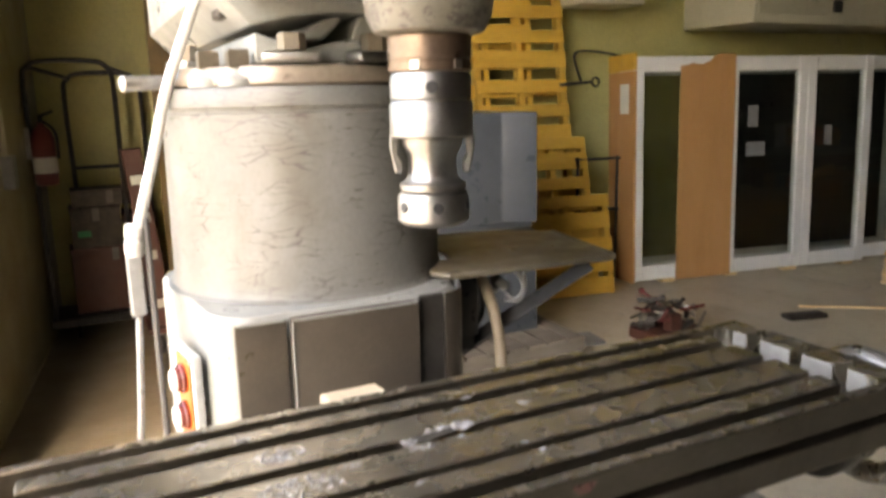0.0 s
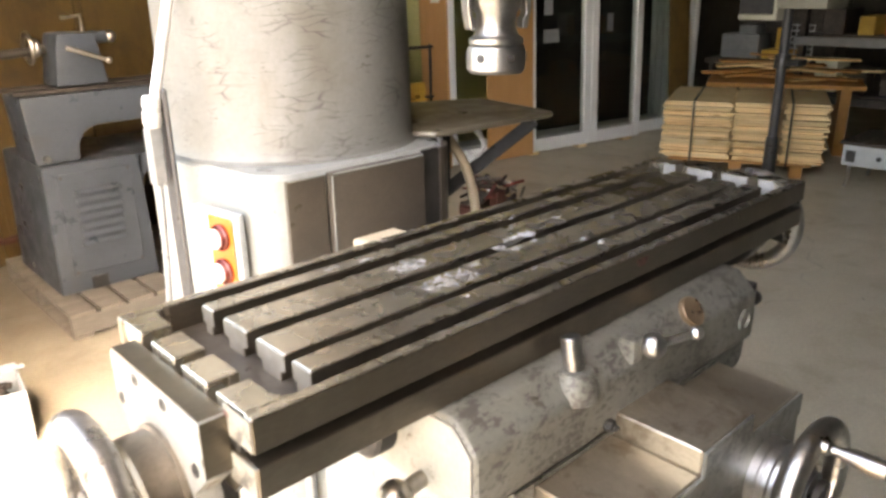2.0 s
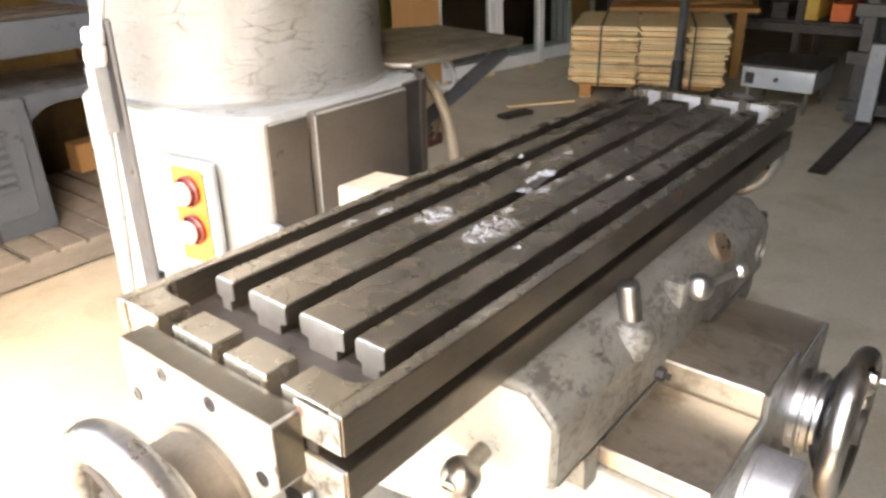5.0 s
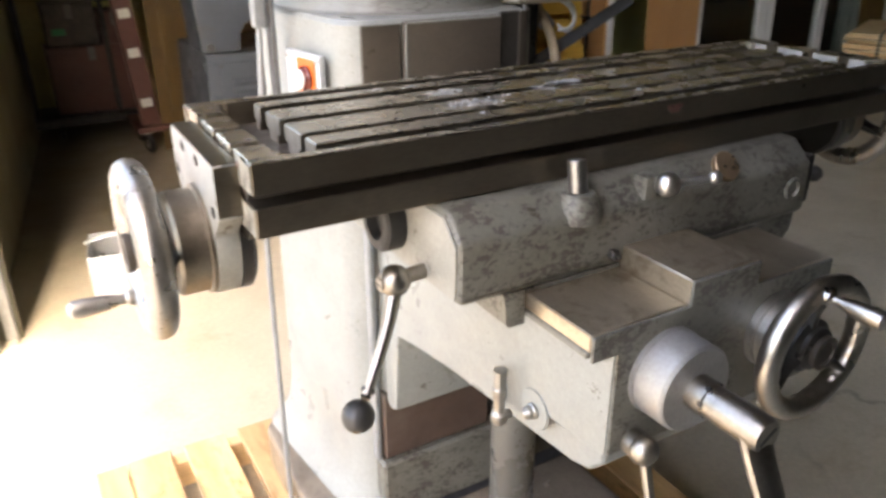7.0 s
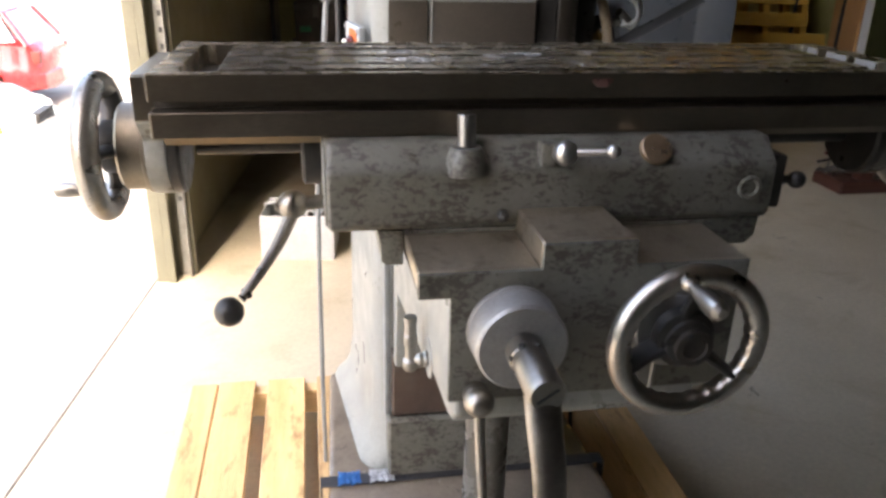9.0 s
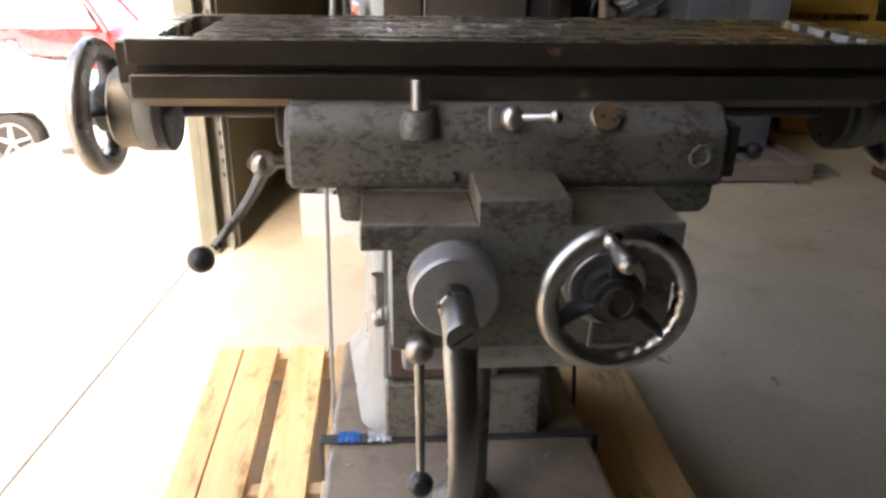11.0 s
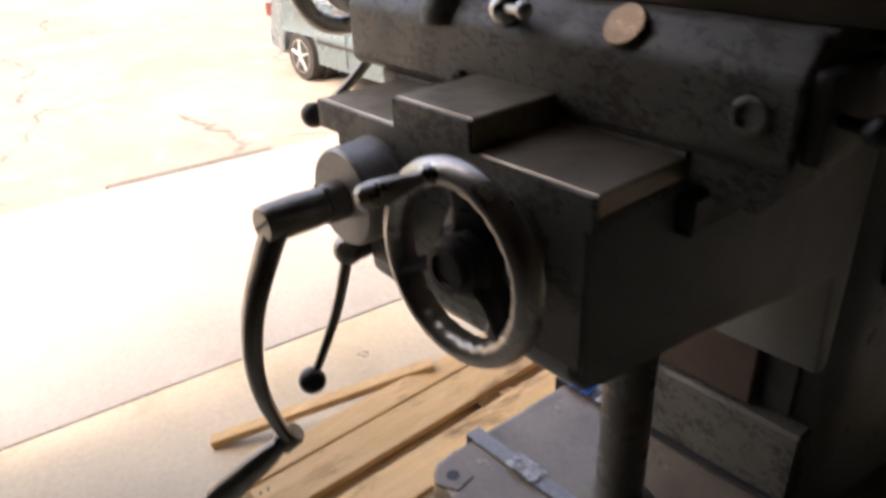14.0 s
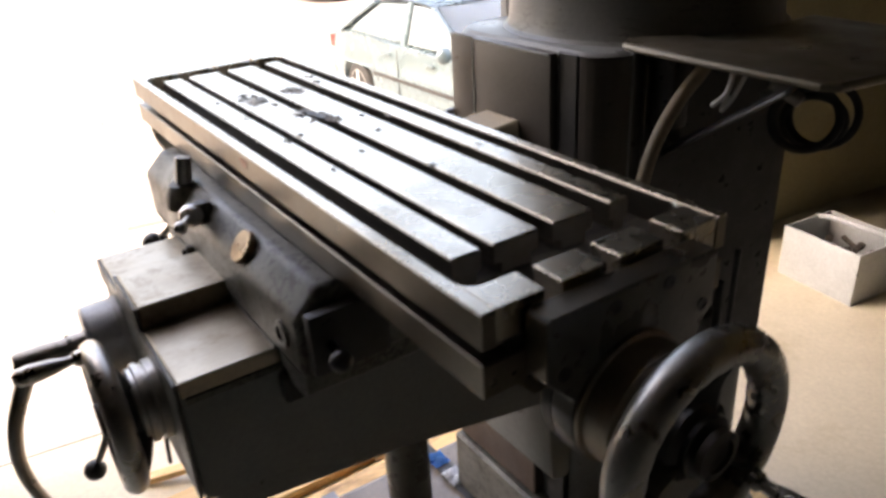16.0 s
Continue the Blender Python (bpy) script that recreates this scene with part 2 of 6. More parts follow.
M_TRAY = surf("oily_tray_steel", (0.20, 0.170, 0.125), (0.145, 0.122, 0.088), 7, 0.40, 0.3, 0.12, 120, dirt=(0.26, 0.22, 0.155), dirt_at=0.52)
M_CABLE = surf("white_conduit", (0.62, 0.62, 0.60), (0.54, 0.54, 0.52), 20, 0.45)
M_GREYBAR = surf("grey_flat_bar", (0.27, 0.28, 0.28), (0.22, 0.23, 0.23), 12, 0.4, 0.2)
M_WOOD = surf("pallet_pine", (0.82, 0.565, 0.285), (0.64, 0.42, 0.185), 9, 0.60, 0.0, 0.3, 130, (1.6, 0.14, 1.6), wear=(0.30, 0.165, 0.065), wear_at=0.54, wear_scale=11, wear_stretch=(1.3, 0.35, 1), wear_soft=0.14, random=0.30)
M_WOODX = surf("pallet_pine_cross", (0.68, 0.505, 0.30), (0.55, 0.39, 0.21), 9, 0.62, 0.0, 0.3, 130, (0.14, 1.6, 1.6), random=0.18)
M_YWOOD = surf("yellow_pallet_wood", (0.68, 0.42, 0.075), (0.55, 0.33, 0.055), 7, 0.6, 0.0, 0.2, 110, (0.2, 1.4, 1.4), random=0.2)
M_LUMBER = surf("sawn_fence_boards", (0.95, 0.74, 0.42), (0.82, 0.58, 0.28), 8, 0.60, 0.0, 0.25, 120, (0.3, 0.3, 2.0), wear=(0.52, 0.31, 0.125), wear_at=0.64, wear_scale=9, wear_stretch=(0.5, 0.5, 2), wear_soft=0.12, random=0.26)
M_BEARER = surf("orange_pallet_block", (0.52, 0.25, 0.07), (0.42, 0.20, 0.055), 8, 0.62, 0.0, 0.2, 110)
M_GREYWOOD = surf("weathered_boards", (0.215, 0.19, 0.155), (0.155, 0.137, 0.11), 9, 0.7, 0.0, 0.3, 110, (0.2, 1.4, 1.4), random=0.25)
M_PLY = surf("brown_plywood", (0.130, 0.078, 0.021), (0.080, 0.047, 0.012), 5, 0.45, 0.0, 0.1, 90, (1.4, 1.4, 0.5), dirt=(0.04, 0.024, 0.009), dirt_at=0.52)
M_CARD = surf("brown_cardboard", (0.50, 0.265, 0.105), (0.45, 0.235, 0.092), 3, 0.7, 0.0, 0.06, 150, (3, 3, 0.4))
# last argument paints the fainter light of the back corner as dark brown
M_FLOOR = surf("dusty_concrete", (0.61, 0.538, 0.400), (0.51, 0.446, 0.322), 1.6, 0.50, 0.0, 0.10, 60, dirt=(0.40, 0.335, 0.212), dirt_at=0.54, wear=(0.19, 0.16, 0.115), wear_at=0.70, wear_scale=9, wear_soft=0.08, crack=(0.20, 0.17, 0.125), crack_scale=0.45, crack_width=0.003, crack_gate=(0.8, 0.50), falloff_tint=(0.2, 4.4, 1.0, 1.95, (0.15, 0.127, 0.095)))
M_APRON = surf("apron_concrete", (0.44, 0.425, 0.39), (0.37, 0.355, 0.32), 1.2, 0.75, 0.0, 0.15, 70, dirt=(0.34, 0.32, 0.28), dirt_at=0.56)
M_ASPHALT = surf("old_pale_asphalt", (0.33, 0.295, 0.25), (0.25, 0.222, 0.188), 0.5, 0.85, 0.0, 0.3, 45, dirt=(0.40, 0.37, 0.33), dirt_at=0.55, crack=(0.09, 0.078, 0.066), crack_scale=0.36, crack_width=0.011)
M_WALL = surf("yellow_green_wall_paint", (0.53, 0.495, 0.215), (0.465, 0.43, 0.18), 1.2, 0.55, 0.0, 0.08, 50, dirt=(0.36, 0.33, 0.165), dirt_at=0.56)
# door wall's paint with its shade mixed in: greyer and darker than M_WALL
M_DOORWALL = surf("shaded_olive_wall_paint", (0.30, 0.270, 0.160), (0.25, 0.224, 0.130), 1.2, 0.55, 0.0, 0.08, 50, dirt=(0.19, 0.168, 0.10), dirt_at=0.54)
# unseen roof and far walls, darkened to hold down bounced light
M_CEIL = surf("darkened_roof_deck", (0.078, 0.070, 0.054), (0.062, 0.056, 0.043), 1.0, 0.7)
M_FARWALL = surf("darkened_brown_wall", (0.088, 0.075, 0.053), (0.07, 0.06, 0.042), 1.2, 0.6, 0.0, 0.08, 50)
M_JAMB = surf("olive_jamb_steel", (0.18, 0.173, 0.122), (0.14, 0.133, 0.094), 5, 0.5, 0.1)
M_GALV = surf("galvanised_track", (0.36, 0.36, 0.34), (0.27, 0.27, 0.25), 15, 0.42, 0.7)
M_LATHE = surf("blue_grey_lathe_paint", (0.070, 0.081, 0.094), (0.056, 0.065, 0.075), 4, 0.38, 0.0, 0.05, dirt=(0.07, 0.069, 0.064), dirt_at=0.58)
M_WHITE = surf("white_vinyl", (0.78, 0.78, 0.76), (0.72, 0.72, 0.70), 4, 0.4, 0.0, 0.03)
M_CREAM = surf("dull_cream_enamel", (0.26, 0.245, 0.19), (0.21, 0.198, 0.15), 6, 0.45, 0.0, 0.03, dirt=(0.13, 0.115, 0.085), dirt_at=0.55)
M_BEIGE = surf("beige_sheet_steel", (0.47, 0.445, 0.33), (0.42, 0.395, 0.29), 2, 0.5, 0.0, 0.03, dirt=(0.28, 0.25, 0.16), dirt_at=0.60)
M_RED = surf("red_paint", (0.17, 0.032, 0.024), (0.13, 0.026, 0.02), 8, 0.5)
M_RUST = surf("red_brown_paint", (0.095, 0.034, 0.022), (0.075, 0.027, 0.017), 8, 0.55)
M_SMEAR = surf("red_marker_smear", (0.31, 0.13, 0.105), (0.27, 0.18, 0.15), 60, 0.36, 0.6)
M_SHEET = surf("pale_sheet_metal", (0.52, 0.54, 0.54), (0.44, 0.46, 0.46), 5, 0.4, 0.2, 0.05)
M_PAPER = surf("paper_label", (0.72, 0.74, 0.68), (0.68, 0.70, 0.64), 10, 0.7)
M_GREEN = surf("green_scrap", (0.03, 0.30, 0.12), (0.03, 0.25, 0.10), 10, 0.5)
M_SCRAP = surf("dark_scrap_iron", (0.085, 0.07, 0.055), (0.05, 0.042, 0.035), 18, 0.55, 0.4, 0.2)
M_CHIP = surf("torn_bright_metal", (0.60, 0.58, 0.55), (0.30, 0.28, 0.25), 200, 0.38, 0.75, 0.4, 300)
M_CARGREEN = surf("grey_green_car_paint", (0.11, 0.155, 0.17), (0.105, 0.148, 0.162), 2, 0.25, 0.3, 0.0, coat=0.8)
M_CARSILVER = surf("silver_car_paint", (0.42, 0.44, 0.46), (0.39, 0.41, 0.43), 2, 0.22, 0.4, 0.0, coat=0.9)
M_CARRED = surf("red_car_paint", (0.50, 0.03, 0.035), (0.47, 0.03, 0.03), 2, 0.25, 0.1, 0.0, coat=0.8)
M_CARDARK = surf("dark_grey_car_paint", (0.05, 0.052, 0.055), (0.045, 0.047, 0.05), 2, 0.25, 0.2, 0.0, coat=0.8)
M_AMBER = surf("amber_lens", (0.85, 0.38, 0.03), (0.8, 0.34, 0.03), 10, 0.2)


def glass(name, tint, rough=0.03):
    m = bpy.data.materials.new(name)
    m.use_nodes = True
    b = m.node_tree.nodes["Principled BSDF"]
    b.inputs["Base Color"].default_value = (*tint, 1)
    b.inputs["Roughness"].default_value = rough
    b.inputs["Transmission Weight"].default_value = 1.0
    b.inputs["IOR"].default_value = 1.45
    return m


M_GLASS = glass("grey_door_glass", (0.80, 0.86, 0.82))
M_CARGLASS = surf("bright_car_glass", (0.50, 0.54, 0.54), (0.46, 0.50, 0.50), 2, 0.06, 0.75, 0.0, coat=0.5)


# ---- building helpers ----
def V(*a):
    return Vector(a)


def box(bm, x0, x1, y0, y1, z0, z1, bev=0.0, seg=1, m=None):
    t = bmesh.new() if bev or m else bm
    vs = [t.verts.new((x, y, z)) for x in (x0, x1) for y in (y0, y1) for z in (z0, z1)]
    for f in ((0, 1, 3, 2), (4, 6, 7, 5), (0, 4, 5, 1), (2, 3, 7, 6), (0, 2, 6, 4), (1, 5, 7, 3)):
        t.faces.new([vs[i] for i in f])
    if t is not bm:
        if bev:
            bmesh.ops.bevel(t, geom=list(t.edges), offset=bev, segments=seg, affect="EDGES", profile=0.6)
        merge(bm, t, m)
    return bm


def merge(bm, t, m=None):
    if m:
        bmesh.ops.transform(t, matrix=m, verts=t.verts)
    t.verts.index_update()
    vs = [bm.verts.new(v.co) for v in t.verts]
    for f in t.faces:
        try:
            bm.faces.new([vs[v.index] for v in f.verts])
        except ValueError:
            pass
    t.free()


def prism(bm, poly, axis, a, b, bev=0.0, seg=2):
    """A polygon given in the two other axes (in the order x, y, z), drawn out along one axis from a to b."""
    def at(p, w):
        p = list(p)
        p.insert("xyz".index(axis), w)
        return p
    t = bmesh.new()
    r0 = [t.verts.new(at(p, a)) for p in poly]
    r1 = [t.verts.new(at(p, b)) for p in poly]
    n = len(poly)
    t.faces.new(r0)
    t.faces.new(list(reversed(r1)))
    for i in range(n):
        t.faces.new((r0[i], r1[i], r1[(i + 1) % n], r0[(i + 1) % n]))
    bmesh.ops.recalc_face_normals(t, faces=t.faces)
    if bev:
        bmesh.ops.bevel(t, geom=list(t.edges), offset=bev, segments=seg, affect="EDGES", profile=0.6)
    bmesh.ops.triangulate(t, faces=[f for f in t.faces if len(f.verts) > 4], ngon_method="EAR_CLIP")
    merge(bm, t)
    return bm


def basis(axis):
    a = Vector(axis).normalized()
    u = a.orthogonal().normalized()
    if abs(a.z) < 0.9:
        u = a.cross(V(0, 0, 1)).normalized()
    return a, u, a.cross(u).normalized()


def turned(bm, origin, axis, profile, seg=32):
    """A turned form: rows of radius and height along the axis from the origin."""
    a, u, w = basis(axis)
    o = Vector(origin)
    rings = []
    for r, h in profile:
        if r < 1e-5:
            rings.append([bm.verts.new(o + a * h)])
        else:
            rings.append([bm.verts.new(o + a * h + (u * math.cos(q) + w * math.sin(q)) * r) for q in (2 * math.pi * i / seg for i in range(seg))])
    for p, q in zip(rings, rings[1:]):
        for i in range(seg):
            j = (i + 1) % seg
            if len(p) == 1 and len(q) > 1:
                bm.faces.new((p[0], q[j], q[i]))
            elif len(q) == 1 and len(p) > 1:
                bm.faces.new((p[i], p[j], q[0]))
            elif len(p) > 1:
                bm.faces.new((p[i], p[j], q[j], q[i]))
    for ring, flip in ((rings[0], True), (rings[-1], False)):
        if len(ring) > 1:
            bm.faces.new(list(reversed(ring)) if flip else ring)
    return bm


def rod(bm, p, q, r, r2=None, seg=16, edge=0.0015):
    d = Vector(q) - Vector(p)
    n = d.length
    r2 = r if r2 is None else r2
    e = min(edge, r * 0.4, n * 0.3)
    return turned(bm, p, d, [(r - e, 0), (r, e), (r2, n - e), (r2 - e, n)], seg)


def ball(bm, c, r, seg=24, squash=1.0, axis=(0, 0, 1)):
    n = seg // 2
    return turned(bm, Vector(c) - Vector(axis).normalized() * r * squash, axis, [(r * math.sin(math.pi * i / n), r * squash * (1 - math.cos(math.pi * i / n))) for i in range(n + 1)], seg)


def spline(pts, n=8):
    pts = [Vector(p) for p in pts]
    out = []
    for i in range(len(pts) - 1):
        p0, p1, p2, p3 = pts[max(i - 1, 0)], pts[i], pts[i + 1], pts[min(i + 2, len(pts) - 1)]
        for k in range(n):
            t = k / n
            out.append(0.5 * ((2 * p1) + (p2 - p0) * t + (2 * p0 - 5 * p1 + 4 * p2 - p3) * t * t + (3 * p1 - p0 - 3 * p2 + p3) * t ** 3))
    return out + [pts[-1]]


def tube(bm, pts, radius, seg=12, flat=1.0):
    """A tube along points; radius a number or one for each end, and a flattening across."""
    pts = [Vector(p) for p in pts]
    n = len(pts)
    prev = None
    rings = []
    for i, p in enumerate(pts):
        d = (pts[min(i + 1, n - 1)] - pts[max(i - 1, 0)]).normalized()
        if prev is None:
            _, u, w = basis(d)
        else:
            u = (prev - d * prev.dot(d)).normalized()
            w = d.cross(u)
        prev = u
        r = radius if isinstance(radius, (int, float)) else radius[0] + (radius[1] - radius[0]) * i / (n - 1)
        rings.append([bm.verts.new(p + u * math.cos(q) * r + w * math.sin(q) * r * flat) for q in (2 * math.pi * k / seg for k in range(seg))])
    for a, b in zip(rings, rings[1:]):
        for k in range(seg):
            bm.faces.new((a[k], a[(k + 1) % seg], b[(k + 1) % seg], b[k]))
    bm.faces.new(list(reversed(rings[0])))
    bm.faces.new(rings[-1])
    return bm


def ring(bm, c, axis, big, small, seg=40, sides=14, scallop=0.0, count=0):
    a, u, w = basis(axis)
    c = Vector(c)
    rows = []
    for i in range(seg):
        q = 2 * math.pi * i / seg
        out = u * math.cos(q) + w * math.sin(q)
        row = []
        for k in range(sides):
            s = 2 * math.pi * k / sides
            rr = small
            if scallop and math.cos(s) < -0.2:
                rr = small * (1 - scallop * (0.5 + 0.5 * math.cos(q * count)))
            row.append(bm.verts.new(c + out * (big + rr * math.cos(s)) + a * small * math.sin(s)))
        rows.append(row)
    for i in range(seg):
        p, q = rows[i], rows[(i + 1) % seg]
        for k in range(sides):
            bm.faces.new((p[k], q[k], q[(k + 1) % sides], p[(k + 1) % sides]))
    return bm


def mesh_of(name, bm, material, sharp=32):
    bmesh.ops.recalc_face_normals(bm, faces=bm.faces)
    for f in bm.faces:
        f.smooth = True
    for e in bm.edges:
        if len(e.link_faces) == 2:
            e.smooth = e.calc_face_angle(3.0) < radians(sharp)
    me = bpy.data.meshes.new(name)
    bm.to_mesh(me)
    bm.free()
    me.materials.append(material)
    return me


def part(name, bm, material, parent, label="", sharp=32):
    ob = new(name, mesh_of(name, bm, material, sharp) if isinstance(bm, bmesh.types.BMesh) else bm)
    ob.parent = parent
    ob.matrix_parent_inverse = INV.get(parent, Matrix()).copy()
    INV[ob] = Matrix()
    return tagged(ob, label)


INV = {}


def thing(name, at, label, category, group="", kind=""):
    ob = new(name)
    ob.empty_display_size = 0.05
    ob.location = at
    INV[ob] = Matrix.Translation(at).inverted()
    return tagged(ob, label, category, group, kind)


def single(name, bm, material, label, category, group="", kind="", sharp=32):
    return tagged(new(name, mesh_of(name, bm, material, sharp)), label, category, group, kind)


def B(u, v, z=0.0):
    """A place in the building's own axes: u away from the door wall, v along it."""
    return BM @ V(u, v, z)


def bbox(bm, u0, u1, v0, v1, z0, z1, bev=0.0):
    return box(bm, u0, u1, v0, v1, z0, z1, bev, 1, BM.copy())


# ---- setting ----
def setting(name, bm, material, label, category):
    return single(name, bm, material, label, category, kind="structure")


# unseen south edge of the opening, set for the daylight let in
DOOR_SOUTH = -3.2
# ground: one flat sheet, a dock height below the shop floor
bm = bmesh.new()
us = (-600, -60, -12, -5.0, -1.72, 14, 60, 600)
vs_ = (-600, -60, -12, -4, 0, 4, 12, 60, 600)
grid = [[bm.verts.new(B(u, v, -1.22)) for v in vs_] for u in us]
for i in range(len(us) - 1):
    for j in range(len(vs_) - 1):
        bm.faces.new((grid[i][j], grid[i + 1][j], grid[i + 1][j + 1], grid[i][j + 1]))
setting("ground", bm, M_ASPHALT, "cracked pale asphalt lot below the loading dock", "ground")
setting("apron", bbox(bmesh.new(), -1.72, -0.075, -9, 9, -1.24, -0.004, 0.006), M_APRON, "pale concrete loading dock outside the door", "pavement")
for va in (-3.47, -2.06, 0.9, 2.4):
    single("dock_bumper", bbox(bmesh.new(), -1.80, -1.7215, va, va + 0.82, -0.16, -0.010, 0.008), M_BUMPER, "grey rubber bumper strip on the dock edge", "dock bumper", "bumpers along the dock")
single("sill_strip", bbox(bmesh.new(), -0.0745, -0.0685, DOOR_SOUTH, 0.1, -0.05, -0.003), M_SCRAP, "dark joint strip along the door sill", "sill strip", kind="structure")
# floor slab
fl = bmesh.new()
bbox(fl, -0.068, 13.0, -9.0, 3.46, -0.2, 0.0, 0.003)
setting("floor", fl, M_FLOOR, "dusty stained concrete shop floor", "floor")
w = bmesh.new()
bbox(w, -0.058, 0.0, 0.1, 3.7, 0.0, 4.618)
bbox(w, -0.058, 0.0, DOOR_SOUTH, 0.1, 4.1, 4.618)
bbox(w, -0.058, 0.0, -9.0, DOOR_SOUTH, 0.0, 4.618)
setting("wall_west", w, M_DOORWALL, "olive-brown wall, shade in its paint colour, with a wide door opening", "wall")
setting("wall_north", bbox(bmesh.new(), 0.003, 8.9, 3.46, 3.7, 0, 4.618), M_WALL, "yellow-green painted back wall", "wall")
# far end of the back wall, its dimness put into the colour
setting("wall_north_far", bbox(bmesh.new(), 8.9, 13.0, 3.46, 3.7, 0, 4.618), M_FARWALL, "end of the back wall, dimmed in its brown colour", "wall")
setting("wall_east", bbox(bmesh.new(), 13.0, 13.2, -9.0, 3.7, 0, 4.618), M_FARWALL, "unseen far wall, darkened to cut bounced light", "wall")
setting("wall_south", bbox(bmesh.new(), -0.22, 13.2, -9.2, -9.0, 0, 4.618), M_FARWALL, "unseen south wall, darkened to cut bounced light", "wall")
c = bmesh.new()
bbox(c, -0.22, 13.2, -9.2, 3.7, 4.62, 4.8)
for k in range(9):
    bbox(c, 0.0, 13.0, -8.4 + k * 1.4, -8.28 + k * 1.4, 4.35, 4.615)
setting("ceiling", c, M_CEIL, "unseen roof deck with joists, darkened to cut bounced light", "ceiling")
# door jamb: rolled steel post with a perforated track angle
j = thing("door_jamb", B(0.0, 0.0), "olive steel door jamb with galvanised perforated track", "door jamb", kind="structure")
p = bmesh.new()
bbox(p, -0.012, 0.02, -0.02, 0.0, 0, 4.1, 0.002)
bbox(p, 0.003, 0.085, 0.074, 0.099, 0, 4.1, 0.002)
part("post", p, M_JAMB, j)
p = bmesh.new()
bbox(p, -0.060, -0.014, -0.012, 0.099, 0, 4.1, 0.002)
part("outer_frame", p, M_JAMB, j)
p = bmesh.new()
bbox(p, 0.03, 0.072, 0.066, 0.071, 0.0, 3.6, 0.001)
bbox(p, 0.069, 0.074, 0.03, 0.065, 0.0, 3.6, 0.001)
part("track", p, M_GALV, j, "galvanised steel track")
slot = mesh_of("slot", bbox(bmesh.new(), 0.044, 0.058, 0.0635, 0.0655, -0.010, 0.010, 0.0), M_DARKBAR)
for k in range(44):
    s = part("slot", slot, None, j)
    s.location = (0, 0, 0.35 + k * 0.062)

# ---- milling machine ----
mill = thing("milling_machine", (0.5, 0.5, 0.122), "grey knee milling machine with worn paint, bolted on a timber pallet", "milling machine")
CX = 0.503  # middle of knee and column

# base casting with a rounded front and two lugs
b = bmesh.new()
outl = [(0.180, 0.115), (0.183, 0.068), (0.200, 0.044), (0.236, 0.034), (0.32, 0.024), (0.41, 0.012), (0.503, 0.006), (0.596, 0.012), (0.686, 0.024), (0.770, 0.034), (0.806, 0.044), (0.823, 0.068), (0.826, 0.115), (0.80, 0.90), (0.74, 0.96), (0.26, 0.96), (0.205, 0.90)]
prism(b, outl, "z", 0.124, 0.243, 0.018, 4)
part("base", b, M_BASE, mill, "oily dark cast base")
for hx in (0.236, 0.770):
    b = bmesh.new()
    turned(b, (hx, 0.066, 0.2425), (0, 0, 1), [(0.040, 0), (0.037, 0.0035), (0.0135, 0.004), (0.0125, 0.0015), (0, 0.001)], 5)
    lug = part("lug", b, M_BASE, mill)
    part("bolt_hole", turned(bmesh.new(), (hx, 0.066, 0.2455), (0, 0, 1), [(0.0130, 0), (0.0130, 0.0016), (0, 0.0016)], 20), M_PLASTIC, lug)

# column: rounded box with a flared foot
b = bmesh.new()


def roundrect(x0, x1, y0, y1, r, z, bmx, n=5):
    pts = []
    for cx, cy, q0 in ((x1 - r, y1 - r, 0), (x0 + r, y1 - r, 90), (x0 + r, y0 + r, 180), (x1 - r, y0 + r, 270)):
        for k in range(n + 1):
            q = radians(q0 + 90 * k / n)
            pts.append(bmx.verts.new((cx + r * math.cos(q), cy + r * math.sin(q), z)))
    return pts


def loft(bmx, rows, close=True):
    for p, q in zip(rows, rows[1:]):
        n = len(p)
        for i in range(n):
            bmx.faces.new((p[i], p[(i + 1) % n], q[(i + 1) % n], q[i]))
    if close:
        bmx.faces.new(list(reversed(rows[0])))
        bmx.faces.new(rows[-1])


rows = []
for z, g in ((0.246, 0.045), (0.262, 0.040), (0.29, 0.022), (0.33, 0.008), (0.40, 0.0), (0.90, -0.004), (1.275, -0.006), (1.283, -0.012)):
    rows.append(roundrect(0.272 - g, 0.742 + g, 0.485 - min(g, 0.02), 0.905 + g, 0.066, z, b, 9))
loft(b, rows)
for v in b.verts:
    v.co.x = 0.5035 + (v.co.x - 0.507) * (0.2015 + 0.0986 * (v.co.y - 0.53)) / 0.235
part("column", b, M_PAINT, mill, "pale grey painted column")
# vertical ways on the front of the column
b = bmesh.new()
prism(b, [(0.335, 0.484), (0.350, 0.452), (0.360, 0.446), (0.648, 0.446), (0.658, 0.452), (0.673, 0.484)], "z", 0.565, 1.112, 0.002)
part("column_slide", b, M_PAINT, mill)
b = bmesh.new()
box(b, 0.320, 0.333, 0.462, 0.484, 0.40, 1.14, 0.003)
part("gib_strip", b, M_GREYBAR, mill)
# lower front: recessed dark panel over a stained plinth
b = bmesh.new()
box(b, 0.336, 0.588, 0.452, 0.4845, 0.405, 0.562, 0.003)
part("lower_panel", b, M_RUSTPANEL, mill, "red-brown lower panel")
part("panel_opening", box(bmesh.new(), 0.591, 0.652, 0.470, 0.4845, 0.405, 0.562, 0.002), M_RUBBER, mill, "black opening beside the lower panel")
b = bmesh.new()
box(b, 0.325, 0.690, 0.440, 0.4845, 0.247, 0.400, 0.006)
part("plinth", b, M_WORN, mill, "stained grey plinth")
# electrical door and left cover on the column head
b = bmesh.new()
